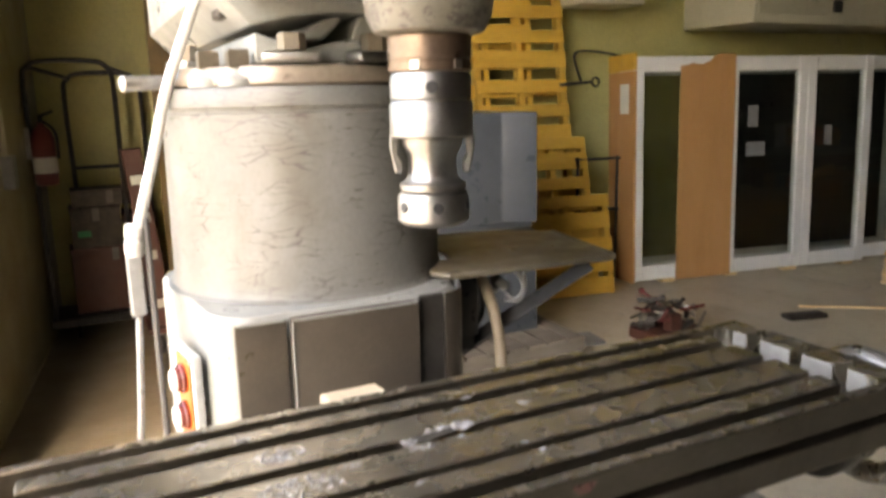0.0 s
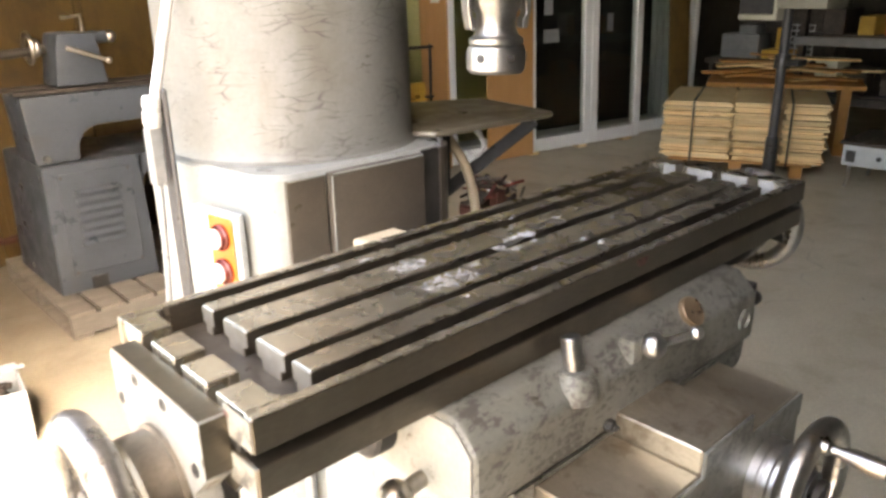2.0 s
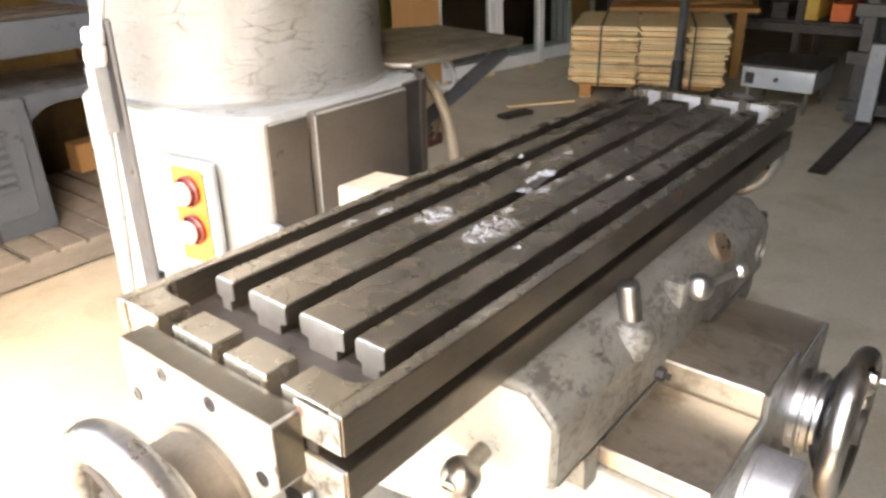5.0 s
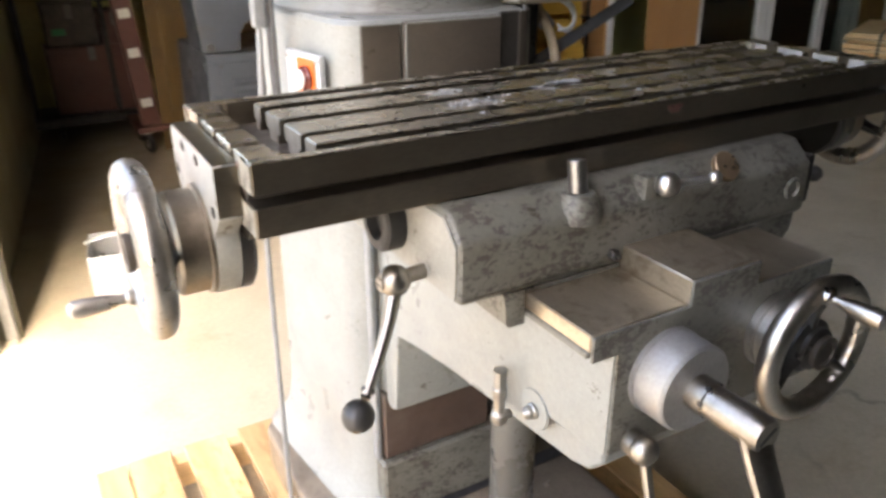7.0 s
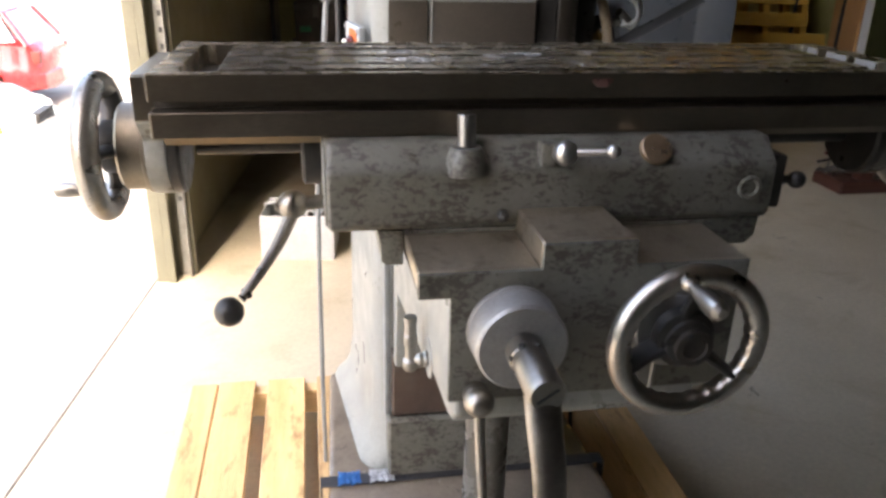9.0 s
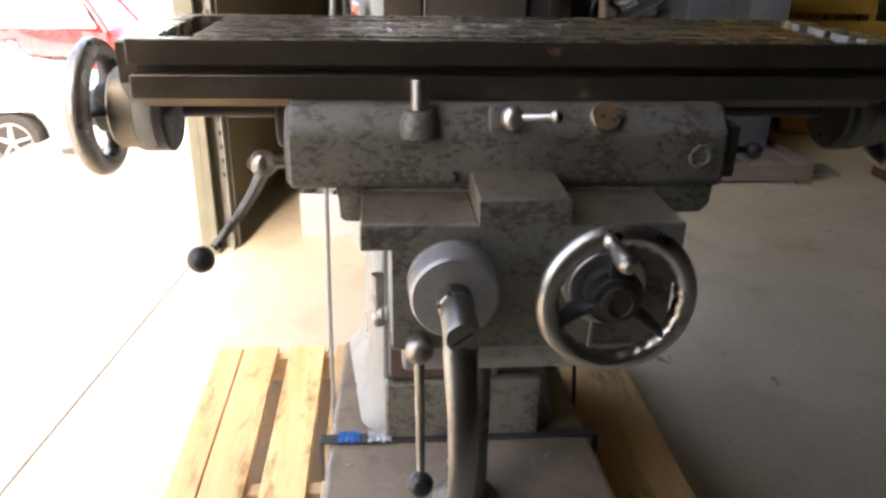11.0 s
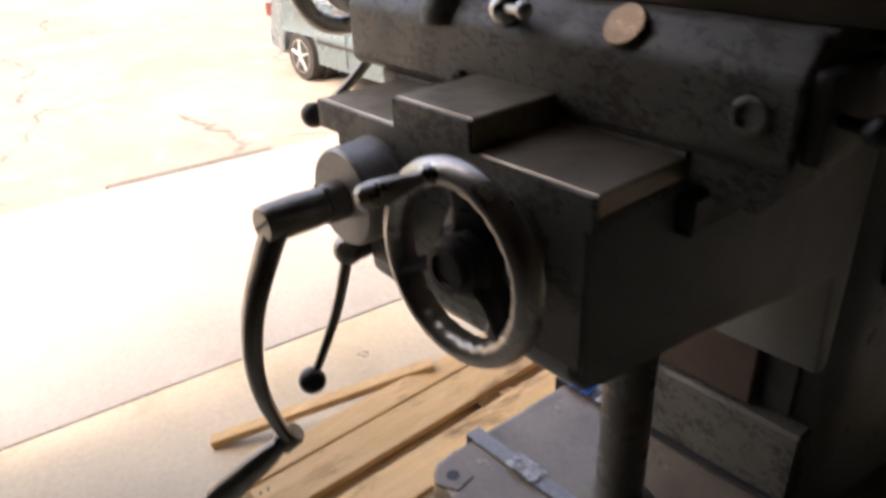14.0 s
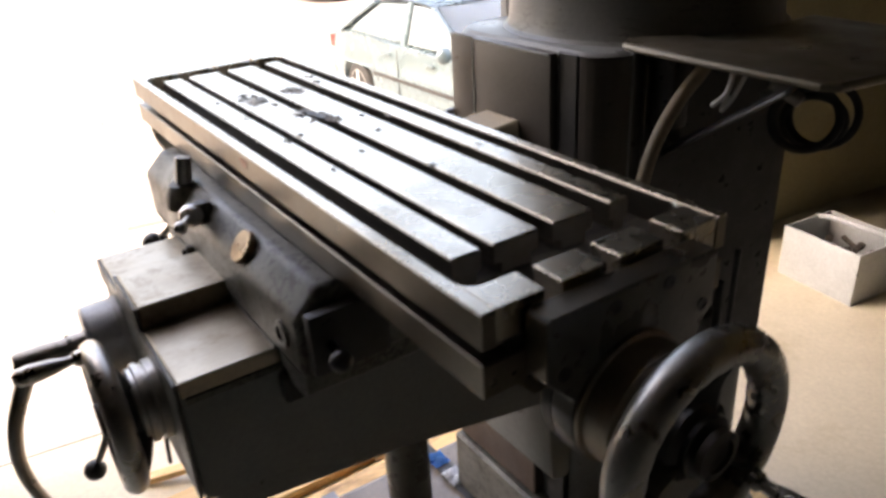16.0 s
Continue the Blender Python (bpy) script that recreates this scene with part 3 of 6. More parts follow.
box(b, 0.409, 0.606, 0.468, 0.4845, 0.98, 1.281, 0.005, 2)
part("cabinet_door", b, M_PANEL, mill, "dark brown-grey cabinet door")
b = bmesh.new()
box(b, 0.332, 0.4055, 0.476, 0.4845, 0.98, 1.279, 0.005, 2)
part("side_cover", b, M_PANEL, mill)
b = bmesh.new()
box(b, 0.609, 0.652, 0.480, 0.4845, 0.96, 1.284, 0.003)
part("blank_cover", b, M_DARKCAST, mill)
# sheet added round the column corner to darken it below the turret housing
arc = [(radians(q), 0.061, 0.0705) for q in range(-84, 5, 11)] + [(radians(q), 0.0572, 0.0666) for q in range(4, -85, -11)]
part("corner_cover", prism(bmesh.new(), [(0.648 + rx_ * math.cos(q), 0.551 + ry_ * math.sin(q)) for q, rx_, ry_ in arc], "z", 0.96, 1.282, 0.0006, 1), M_PANEL, mill, "dark brown sheet added round the column corner")
# pale strips drawn as the highlights along the door and cover edges
for x0, x1, y0 in ((0.409, 0.606, 0.4664), (0.332, 0.4055, 0.4744)):
    part("door_edge", box(bmesh.new(), x0 + 0.004, x1 - 0.004, y0, y0 + 0.0022, 1.2765, 1.2800, 0.0008), M_PAINT, mill, "pale strip drawn as the door edge highlight")
part("door_edge", box(bmesh.new(), 0.4092, 0.4122, 0.4662, 0.4684, 0.985, 1.2762, 0.0008), M_PAINT, mill, "pale strip drawn as the door edge highlight")
# plate added to darken the right side of the column head, under the tray
b = bmesh.new()
prism(b, [(0.7085, 0.555), (0.7405, 0.880), (0.7475, 0.880), (0.7155, 0.555)], "z", 0.66, 1.270, 0.002, 1)
part("right_cover", b, M_DARKCAST, mill, "black plate added to darken the right column side")
# switch plate on the left side
b = bmesh.new()
SP = Matrix.Translation((0.2765, 0.668, 0)) @ Matrix.Rotation(radians(9), 4, "Z") @ Matrix.Translation((-0.2755, -0.668, 0))
SD = SP.to_3x3() @ V(-1, 0, 0)
box(b, 0.2625, 0.2755, 0.548, 0.668, 1.055, 1.222, 0.003, 2, SP)
plate = part("switch_plate", b, M_SHEET, mill, "pale switch plate with orange panel")
b = bmesh.new()
box(b, 0.2595, 0.2620, 0.560, 0.622, 1.070, 1.214, 0.0008, 1, SP)
part("orange_panel", b, M_ORANGE, plate, "orange enamel panel")
for by, bz in ((0.590, 1.180), (0.590, 1.122)):
    b = turned(bmesh.new(), SP @ V(0.2592, by, bz), SD, [(0.0195, 0), (0.0195, 0.005), (0.0180, 0.007), (0.0180, 0.011), (0.0165, 0.013), (0, 0.0135)], 24)
    btn = part("push_button", b, M_BUTTON, plate, "round push button with a dark red skirt")
    part("button_cap", turned(bmesh.new(), SP @ V(0.2592, by, bz) + SD * 0.0136, SD, [(0.0166, -0.002), (0.0166, 0.0025), (0.0150, 0.0042), (0, 0.0046)], 24), M_PAPER, btn, "pale satin button cap")
    part("button_collar", turned(bmesh.new(), SP @ V(0.2594, by, bz), SD, [(0.0222, 0), (0.0222, 0.005), (0.0203, 0.007), (0.0201, 0.0)], 24), M_BUTTON, btn)
for by in (0.556, 0.660):
    for bz in (1.064, 1.213):
        part("screw", turned(bmesh.new(), SP @ V(0.2620, by, bz), SD, [(0.0045, 0), (0.0045, 0.002), (0.003, 0.0035), (0, 0.0035)], 12), M_STEEL, plate)

# round turret housing
b = bmesh.new()
DC = (0.520, 0.752)
turned(b, (*DC, 1.2835), (0, 0, 1), [(0.240, 0), (0.233, 0.005), (0.2295, 0.016), (0.2285, 0.04), (0.226, 0.270), (0.226, 0.278), (0.2225, 0.281), (0.2225, 0.285), (0.227, 0.288), (0.227, 0.306), (0.221, 0.316), (0, 0.316)], 72)
part("turret_housing", b, M_DRUM, mill, "scratched round grey turret housing")
b = turned(bmesh.new(), (*DC, 1.6005), (0, 0, 1), [(0.208, 0), (0.213, 0.004), (0.213, 0.020), (0.208, 0.028), (0.195, 0.032), (0, 0.032)], 64)
part("turret_ring", b, M_BASE, mill, "oily grey turret ring")
for q, tall in ((150, 0), (212, 1), (228, 1), (252, 0), (290, 0), (322, 0)):
    cx, cy = DC[0] + 0.196 * math.cos(radians(q)), DC[1] + 0.196 * math.sin(radians(q))
    b = bmesh.new()
    if tall:
        turned(b, (cx, cy, 1.6005), (0, 0, 1), [(0.030, 0), (0.030, 0.010), (0.024, 0.014), (0.018, 0.020), (0.018, 0.026)], 20)
        cl = part("bolt_washer", b, M_PAINT, mill)
        nz = 1.6270
    else:
        t = bmesh.new()
        box(t, -0.042, 0.042, -0.018, 0.022, 0.0, 0.016, 0.007, 3)
        merge(b, t, Matrix.Translation((cx, cy, 1.6325)) @ Matrix.Rotation(radians(q + 90), 4, "Z"))
        cl = part("clamp", b, M_STEEL, mill)
        nz = 1.6490
    b = turned(bmesh.new(), (cx, cy, nz), (0, 0, 1), [(0.0195, 0), (0.0205, 0.002), (0.0205, 0.023), (0.0185, 0.026), (0, 0.026)], 4 if tall else 6)
    part("bolt_head", b, M_DIAL, cl, sharp=20)
b = bmesh.new()
rod(b, (0.350, 0.740, 1.612), (0.236, 0.700, 1.609), 0.010, 0.012)
part("clamp_handle", b, M_STEEL, mill)
# turret knuckle, dovetail and ram
b = bmesh.new()
prism(b, [(0.412, 1.634), (0.662, 1.634), (0.662, 1.656), (0.600, 1.664), (0.530, 1.664), (0.478, 1.652), (0.452, 1.664), (0.412, 1.676)], "y", 0.585, 0.98, 0.004, 2)
part("turret_top", b, M_PAINT, mill, "pale grey turret casting")
b = bmesh.new()
prism(b, [(0.458, 1.6665), (0.517, 1.6665), (0.552, 1.700), (0.534, 1.702)], "y", 0.600, 1.15, 0.003, 1)
part("dovetail", b, M_BRACKET, mill, "pale dovetail flank")
b = bmesh.new()
prism(b, [(0.560, 1.6665), (0.655, 1.6665), (0.655, 1.702), (0.572, 1.702)], "y", 0.590, 1.15, 0.003, 1)
part("gib_block", b, M_PAINT, mill)
b = bmesh.new()
prism(b, [(0.402, 1.684), (0.462, 1.697), (0.530, 1.7045), (0.650, 1.7045), (0.668, 1.74), (0.668, 1.92), (0.350, 1.92), (0.350, 1.735)], "y", 0.565, 1.40, 0.006, 2)
part("ram_saddle", b, M_PAINT, mill, "overhanging pale grey ram saddle")
b = bmesh.new()
prism(b, [(0.392, 1.717), (0.616, 1.717), (0.590, 1.752), (0.640, 1.80), (0.640, 1.92), (0.365, 1.92), (0.365, 1.80), (0.418, 1.752)], "y", 0.20, 0.562, 0.008, 2)
part("ram", b, M_PAINT, mill, "pale grey dovetail ram")
part("ram_stop", box(bmesh.new(), 0.372, 0.412, 0.640, 0.690, 1.700, 1.716, 0.003), M_SCRAP, mill, "dark brown stop block")
# head and spindle
SA = (0.512, 0.213)
b = turned(bmesh.new(), (*SA, 1.643), (0, 0, 1), [(0.050, 0), (0.058, 0.003), (0.066, 0.018), (0.072, 0.06), (0.078, 0.10), (0.080, 0.27), (0.074, 0.29), (0, 0.29)], 40)
part("quill_housing", b, M_WORN, mill, "grey chipped quill housing")
b = turned(bmesh.new(), (*SA, 1.605), (0, 0, 1), [(0.0425, 0), (0.0445, 0.002), (0.0445, 0.010), (0.0435, 0.011), (0.0435, 0.013), (0.0445, 0.014), (0.0445, 0.036), (0.043, 0.0375)], 36)
sn = part("spindle_nose", b, M_BROWN, mill, "brown stained spindle nose")
for q in (-135, -75, 45):
    d = V(math.cos(radians(q)), math.sin(radians(q)), 0)
    t = box(bmesh.new(), -0.001, 0.0016, -0.0055, 0.0055, -0.005, 0.005, 0.0008)
    b = bmesh.new()
    merge(b, t, Matrix.Translation(V(*SA, 1.6115) + d * 0.0442) @ Matrix.Rotation(radians(q), 4, "Z"))
    part("drive_key", b, M_CHROME, sn, "bright drive key")
b = turned(bmesh.new(), (*SA, 1.576), (0, 0, 1), [(0.040, 0), (0.0435, 0.002), (0.0435, 0.022), (0.041, 0.0285)], 36)
nut = part("draw_nut", b, M_STEEL, mill)
for q in (-113, 7, 127):
    d = V(math.cos(radians(q)), math.sin(radians(q)), 0)
    part("pin_hole", rod(bmesh.new(), V(*SA, 1.589) + d * 0.042, V(*SA, 1.589) + d * 0.0439, 0.0065, seg=16, edge=0.0002), M_RUBBER, nut)
b = turned(bmesh.new(), (*SA, 1.537), (0, 0, 1), [(0.041, 0), (0.0445, 0.002), (0.045, 0.034), (0.0425, 0.0385)], 36)
part("drive_collar", b, M_STEEL, mill, "bright turned collar")
for q in (-201, -26):
    t = prism(bmesh.new(), [(-0.006, 0.0), (0.0035, 0.0), (0.004, -0.014), (-0.001, -0.041), (-0.008, -0.041), (-0.0085, -0.030), (-0.003, -0.022)], "y", -0.011, 0.011, 0.0012, 1)
    b = bmesh.new()
    merge(b, t, Matrix.Translation(V(*SA, 1.5405) + V(math.cos(radians(q)), math.sin(radians(q)), 0) * 0.0415) @ Matrix.Rotation(radians(q), 4, "Z"))
    part("drive_dog", b, M_STEEL, mill)
b = turned(bmesh.new(), (*SA, 1.4785), (0, 0, 1), [(0.033, 0), (0.036, 0.003), (0.036, 0.009), (0.031, 0.012), (0.028, 0.016), (0.026, 0.026), (0.027, 0.040), (0.033, 0.050), (0.034, 0.0575)], 36)
part("collet_holder", b, M_STEEL, mill, "turned collet holder")
b = turned(bmesh.new(), (*SA, 1.443), (0, 0, 1), [(0, 0.0), (0.014, 0.0), (0.034, 0.0), (0.039, 0.005), (0.0392, 0.028), (0.037, 0.0345), (0.033, 0.035)], 36)
cn = part("collet_nut", b, M_STEEL, mill, "scuffed collet nut with spanner holes")
for q in range(-167, 190, 60):
    d = V(math.cos(radians(q)), math.sin(radians(q)), 0)
    part("spanner_hole", rod(bmesh.new(), V(*SA, 1.464) + d * 0.037, V(*SA, 1.464) + d * 0.0401, 0.0056, seg=14, edge=0.0002), M_RUBBER, cn)

# chip tray bracketed to the right of the column
b = bmesh.new()
prism(b, [(0.672, 0.560), (0.690, 0.535), (0.72, 0.530), (1.000, 0.516), (1.012, 0.522), (1.055, 0.78), (1.03, 0.80), (0.90, 0.862), (0.76, 0.88), (0.76, 0.70), (0.745, 0.64), (0.672, 0.64)], "z", 1.288, 1.297, 0.0025, 2)
tray = part("side_tray", b, M_TRAY, mill, "oily brown steel side tray")
b = tube(bmesh.new(), [(0.674, 0.562, 1.2930), (0.691, 0.5345, 1.2930), (0.72, 0.5285, 1.2930), (1.000, 0.5150, 1.2930), (1.0135, 0.522, 1.2930), (1.0565, 0.78, 1.2930)], 0.0058, 10)
part("rolled_lip", b, M_TRAY, tray)
b = bmesh.new()
box(b, 0.699, 0.7095, 0.5375, 0.558, 0.92, 1.2865, 0.002)
post = part("tray_post", b, M_DARKCAST, mill)
part("angle_edge", box(bmesh.new(), 0.6990, 0.7085, 0.5330, 0.5370, 0.92, 1.2865, 0.0012), M_GREYBAR, post, "scuffed bright angle edge")
b = bmesh.new()
d_ = V(0.962, 0.524, 1.284) - V(0.690, 0.619, 1.108)
box(b, 0, d_.length, -0.003, 0.003, -0.016, 0.016, 0.002, 1, Matrix.Translation((0.690, 0.619, 1.108)) @ Matrix.Rotation(math.atan2(d_.y, d_.x), 4, "Z") @ Matrix.Rotation(-math.atan2(d_.z, math.hypot(d_.x, d_.y)), 4, "Y") @ Matrix.Rotation(radians(-62), 4, "X"))
part("tray_brace", b, M_DARKBAR, mill, "dark grey flat brace")
b = bmesh.new()
box(b, 0.719, 0.758, 0.562, 0.60, 1.174, 1.286, 0.006, 2)
box(b, 0.726, 0.752, 0.566, 0.596, 1.150, 1.176, 0.004, 2)
part("terminal_block", b, M_PLASTIC, mill)
b = tube(bmesh.new(), spline([(0.788, 0.625, 1.287), (0.782, 0.600, 1.270), (0.7815, 0.584, 1.257), (0.779, 0.562, 1.238), (0.778, 0.548, 1.224), (0.774, 0.524, 1.188), (0.769, 0.506, 1.138), (0.764, 0.498, 1.08), (0.754, 0.506, 1.02), (0.736, 0.54, 0.965), (0.717, 0.60, 0.94)]), 0.0100, 14)
part("coolant_hose", b, M_HOSE, mill, "thick tan coolant hose")
b = bmesh.new()
ring(b, (0.846, 0.755, 1.172), (0.5, -0.8, 0.1), 0.046, 0.0065, 36, 10)
ring(b, (0.850, 0.772, 1.166), (0.4, -0.8, -0.2), 0.042, 0.006, 36, 10)
ring(b, (0.856, 0.785, 1.174), (0.6, -0.8, 0.2), 0.047, 0.006, 36, 10)
part("cable_coil", b, M_RUBBER, mill, "coil of black cable")
b = bmesh.new()
tube(b, spline([(0.822, 0.60, 1.288), (0.842, 0.575, 1.272), (0.846, 0.560, 1.248), (0.832, 0.556, 1.232), (0.818, 0.575, 1.226)]), 0.0035, 8)
tube(b, spline([(0.845, 0.61, 1.288), (0.858, 0.58, 1.270), (0.852, 0.565, 1.240), (0.836, 0.568, 1.222), (0.828, 0.59, 1.235)]), 0.0030, 8)
part("white_wire", b, M_CABLE, mill)
b = bmesh.new()
rod(b, (0.88, 0.68, 1.22), (0.845, 0.66, 1.245), 0.010)
ball(b, (0.842, 0.66, 1.225), 0.010)
part("pipe_fitting", b, M_STEEL, mill)
b = bmesh.new()
box(b, 0.745, 0.780, 0.640, 0.715, 0.605, 0.83, 0.008, 2)
part("junction_box", b, M_PLASTIC, mill, "black junction box on the column side")
b = tube(bmesh.new(), spline([(0.752, 0.660, 0.610), (0.752, 0.652, 0.55), (0.762, 0.650, 0.505), (0.782, 0.655, 0.495), (0.796, 0.665, 0.53), (0.796, 0.672, 0.70), (0.790, 0.68, 0.90)]), 0.007, 10)
part("cable_loop", b, M_RUBBER, mill)
b = tube(bmesh.new(), [(0.803, 0.70, 0.96), (0.806, 0.69, 0.6), (0.830, 0.66, 0.26), (0.834, 0.64, 0.125)], 0.005, 8)
part("strap_end", b, M_STRAP, mill)
# conduit, flat bar and strap on the left rear
b = tube(bmesh.new(), spline([(0.362, 0.69, 1.76), (0.350, 0.69, 1.73), (0.323, 0.69, 1.664), (0.297, 0.69, 1.598), (0.269, 0.69, 1.498), (0.243, 0.69, 1.41), (0.236, 0.69, 1.375)]), 0.0085, 12)
part("conduit", b, M_CABLE, mill, "white cable conduit")
b = bmesh.new()
turned(b, (0.234, 0.69, 1.400), (-0.1, 0, -1), [(0.012, 0), (0.015, 0.004), (0.015, 0.018), (0.012, 0.022), (0.015, 0.026), (0.015, 0.042), (0.012, 0.050)], 16)
part("conduit_gland", b, M_CABLE, mill)
b = bmesh.new()
box(b, 0.216, 0.239, 0.679, 0.701, 1.258, 1.352, 0.003)
part("plug_box", b, M_GREYBAR, mill)
b = bmesh.new()
tube(b, spline([(0.227, 0.69, 1.258), (0.214, 0.682, 1.10), (0.196, 0.672, 0.90), (0.188, 0.668, 0.50), (0.186, 0.668, 0.13)]), 0.0055, 10)
part("hanging_cord", b, M_GREYBAR, mill)
b = bmesh.new()
box(b, 0.2455, 0.2535, 0.674, 0.712, 0.97, 1.41, 0.003)
box(b, 0.2535, 0.270, 0.690, 0.706, 1.00, 1.025, 0.002)
part("flat_bar", b, M_DARKBAR, mill, "dark grey flat bar")

# elevating post
b = bmesh.new()
turned(b, (0.4925, 0.225, 0.243), (0, 0, 1), [(0.070, 0), (0.070, 0.014), (0.064, 0.022), (0.050, 0.030), (0.0425, 0.042), (0.0415, 0.055), (0.0415, 0.50), (0.0415, 0.56)], 36)
part("elevating_post", b, M_POST, mill, "grey painted elevating post")
# tie-down straps over the base
for y0, za, lab, tlen, tag in ((0.158, 0.2455, 0.285, 0.07, 0), (0.425, 0.2465, 0.283, 0.055, 1)):
    b = bmesh.new()
    box(b, 0.172, 0.835, y0, y0 + 0.034, za, za + 0.004, 0.001)
    box(b, 0.172, 0.176, y0, y0 + 0.034, 0.14, za + 0.003, 0.001)
    box(b, 0.831, 0.835, y0, y0 + 0.034, 0.14, za + 0.003, 0.001)
    st = part("tie_strap", b, M_STRAP if tag else M_GLOSSTRAP, mill, "black webbing tie strap" if tag else "glossy plastic tie strap, its grey standing for reflected sky")
    pieces = [("silver_tape", lab, lab + tlen, M_FOIL, "crinkled silver tape")]
    if tag:
        pieces.append(("blue_tag", 0.212, 0.262, M_BLUE, "creased blue tag"))
    for nm, xa, xb, mt, lb_ in pieces:
        b = bmesh.new()
        nx, ny = 14, 6
        g = [[b.verts.new((xa + (xb - xa) * i / nx + 0.003 * noise.noise(V(k * 1.7, xa * 40, i * 0.3)), y0 - 0.004 + 0.042 * k / ny, za + 0.0085 + 0.006 * noise.noise(V(i * 0.9, k * 1.1, y0 * 50 + xa)))) for k in range(ny + 1)] for i in range(nx + 1)]
        for i in range(nx):
            for k in range(ny):
                b.faces.new((g[i][k], g[i + 1][k], g[i + 1][k + 1], g[i][k + 1]))
        bmesh.ops.solidify(b, geom=b.faces[:], thickness=0.0015)
        part(nm, b, mt, st, lb_)

# knee
b = bmesh.new()
prism(b, [(-0.165, 1.009), (-0.165, 0.853), (-0.05, 0.842), (0.05, 0.80), (0.36, 0.742), (0.385, 0.735), (0.40, 0.56), (0.43, 0.548), (0.444, 0.56), (0.444, 1.105), (0.36, 1.105), (0.36, 1.009)], "x", 0.337, 0.700, 0.008, 2)
part("knee", b, M_PAINT, mill, "pale grey knee casting")
b = bmesh.new()
prism(b, [(-0.150, 0.860), (-0.150, 0.825), (-0.125, 0.798), (-0.09, 0.788), (0.30, 0.742), (0.30, 0.86)], "x", 0.352, 0.675, 0.010, 3)
part("knee_belly", b, M_PAINT, mill)
b = bmesh.new()
prism(b, [(0.338, 0.860), (0.699, 0.860), (0.699, 1.000), (0.706, 1.000), (0.706, 1.0325), (0.5605, 1.0325), (0.5605, 1.0635), (0.4445, 1.0635), (0.4445, 1.0325), (0.300, 1.0325), (0.300, 1.000), (0.338, 1.000)], "y", -0.1705, -0.1655, 0.0015, 1)
part("knee_front_plate", b, M_WORN, mill, "chipped grey front plate")
b = bmesh.new()
box(b, 0.300, 0.4435, -0.1652, 0.42, 1.011, 1.033, 0.002)
part("knee_way", b, M_WAY, mill, "brown-stained ground way")
b = bmesh.new()
box(b, 0.5615, 0.706, -0.1652, 0.42, 1.011, 1.033, 0.002)
part("knee_way", b, M_WAY, mill, "brown-stained ground way")
b = bmesh.new()
box(b, 0.445, 0.560, -0.1652, 0.42, 1.011, 1.064, 0.002)
part("knee_centre_way", b, M_WAY, mill, "raised ground way")
b = bmesh.new()
box(b, 0.3005, 0.336, -0.160, 0.42, 1.000, 1.0095, 0.002)
part("way_lip", b, M_WORN, mill)
b = bmesh.new()
box(b, 0.701, 0.7055, -0.160, 0.42, 1.000, 1.0095, 0.001)
part("way_lip", b, M_WORN, mill)
# oiler on the left of the knee
b = bmesh.new()
turned(b, (0.318, 0.026, 0.788), (0, 0, 1), [(0.009, 0), (0.0115, 0.004), (0.0115, 0.016), (0.008, 0.020), (0.008, 0.04), (0.010, 0.044), (0.010, 0.058), (0.0085, 0.060), (0.0085, 0.078), (0.0098, 0.08), (0.0098, 0.088), (0.007, 0.0885)], 18)
rod(b, (0.318, 0.026, 0.797), (0.338, 0.026, 0.797), 0.007)
part("oil_filler", b, M_STEEL, mill)
b = turned(bmesh.new(), (0.3368, -0.030, 0.838), (-1, 0, 0), [(0.0115, 0), (0.0115, 0.006), (0.0095, 0.008), (0.009, 0.014), (0.004, 0.020), (0, 0.021)], 18)
part("oil_cap", b, M_STEEL, mill)
b = turned(bmesh.new(), (0.3375, -0.030, 0.840), (-1, 0, 0), [(0.030, 0), (0.0285, 0.0025), (0, 0.003)], 24)
part("cast_boss", b, M_PAINT, mill)
# knee crank
b = turned(bmesh.new(), (0.413, -0.1708, 0.958), (0, -1, 0), [(0.056, 0), (0.056, 0.006), (0.0545, 0.007), (0.054, 0.046), (0.051, 0.050), (0.022, 0.0505)], 48)
part("crank_dial", b, M_ALU, mill, "satin crank dial")
cr = part("crank", turned(bmesh.new(), (0.413, -0.2215, 0.958), (0, -1, 0), [(0.0215, 0), (0.0215, 0.022), (0.0198, 0.0235), (0.0198, 0.036), (0.0205, 0.037), (0.0205, 0.088), (0.0180, 0.094), (0, 0.094)], 28), M_SATIN, mill, "steel crank")
b = tube(bmesh.new(), spline([(0.413, -0.298, 0.957), (0.412, -0.314, 0.925), (0.414, -0.338, 0.875), (0.414, -0.349, 0.82), (0.412, -0.346, 0.765), (0.411, -0.333, 0.715), (0.410, -0.322, 0.688)]), (0.0205, 0.0120), 14, 0.6)
part("crank_arm", b, M_SATIN, cr)
b = bmesh.new()
hd = (V(0.352, -0.408, 0.600) - V(0.410, -0.322, 0.690)).normalized()
turned(b, V(0.410, -0.322, 0.690) - hd * 0.012, hd, [(0.012, 0), (0.014, 0.004), (0.014, 0.024), (0.009, 0.027), (0.0105, 0.034), (0.014, 0.052), (0.0155, 0.090), (0.0175, 0.120), (0.0165, 0.138), (0.009, 0.148), (0, 0.150)], 20)
part("crank_handle", b, M_SATIN, cr, "worn turned handle")
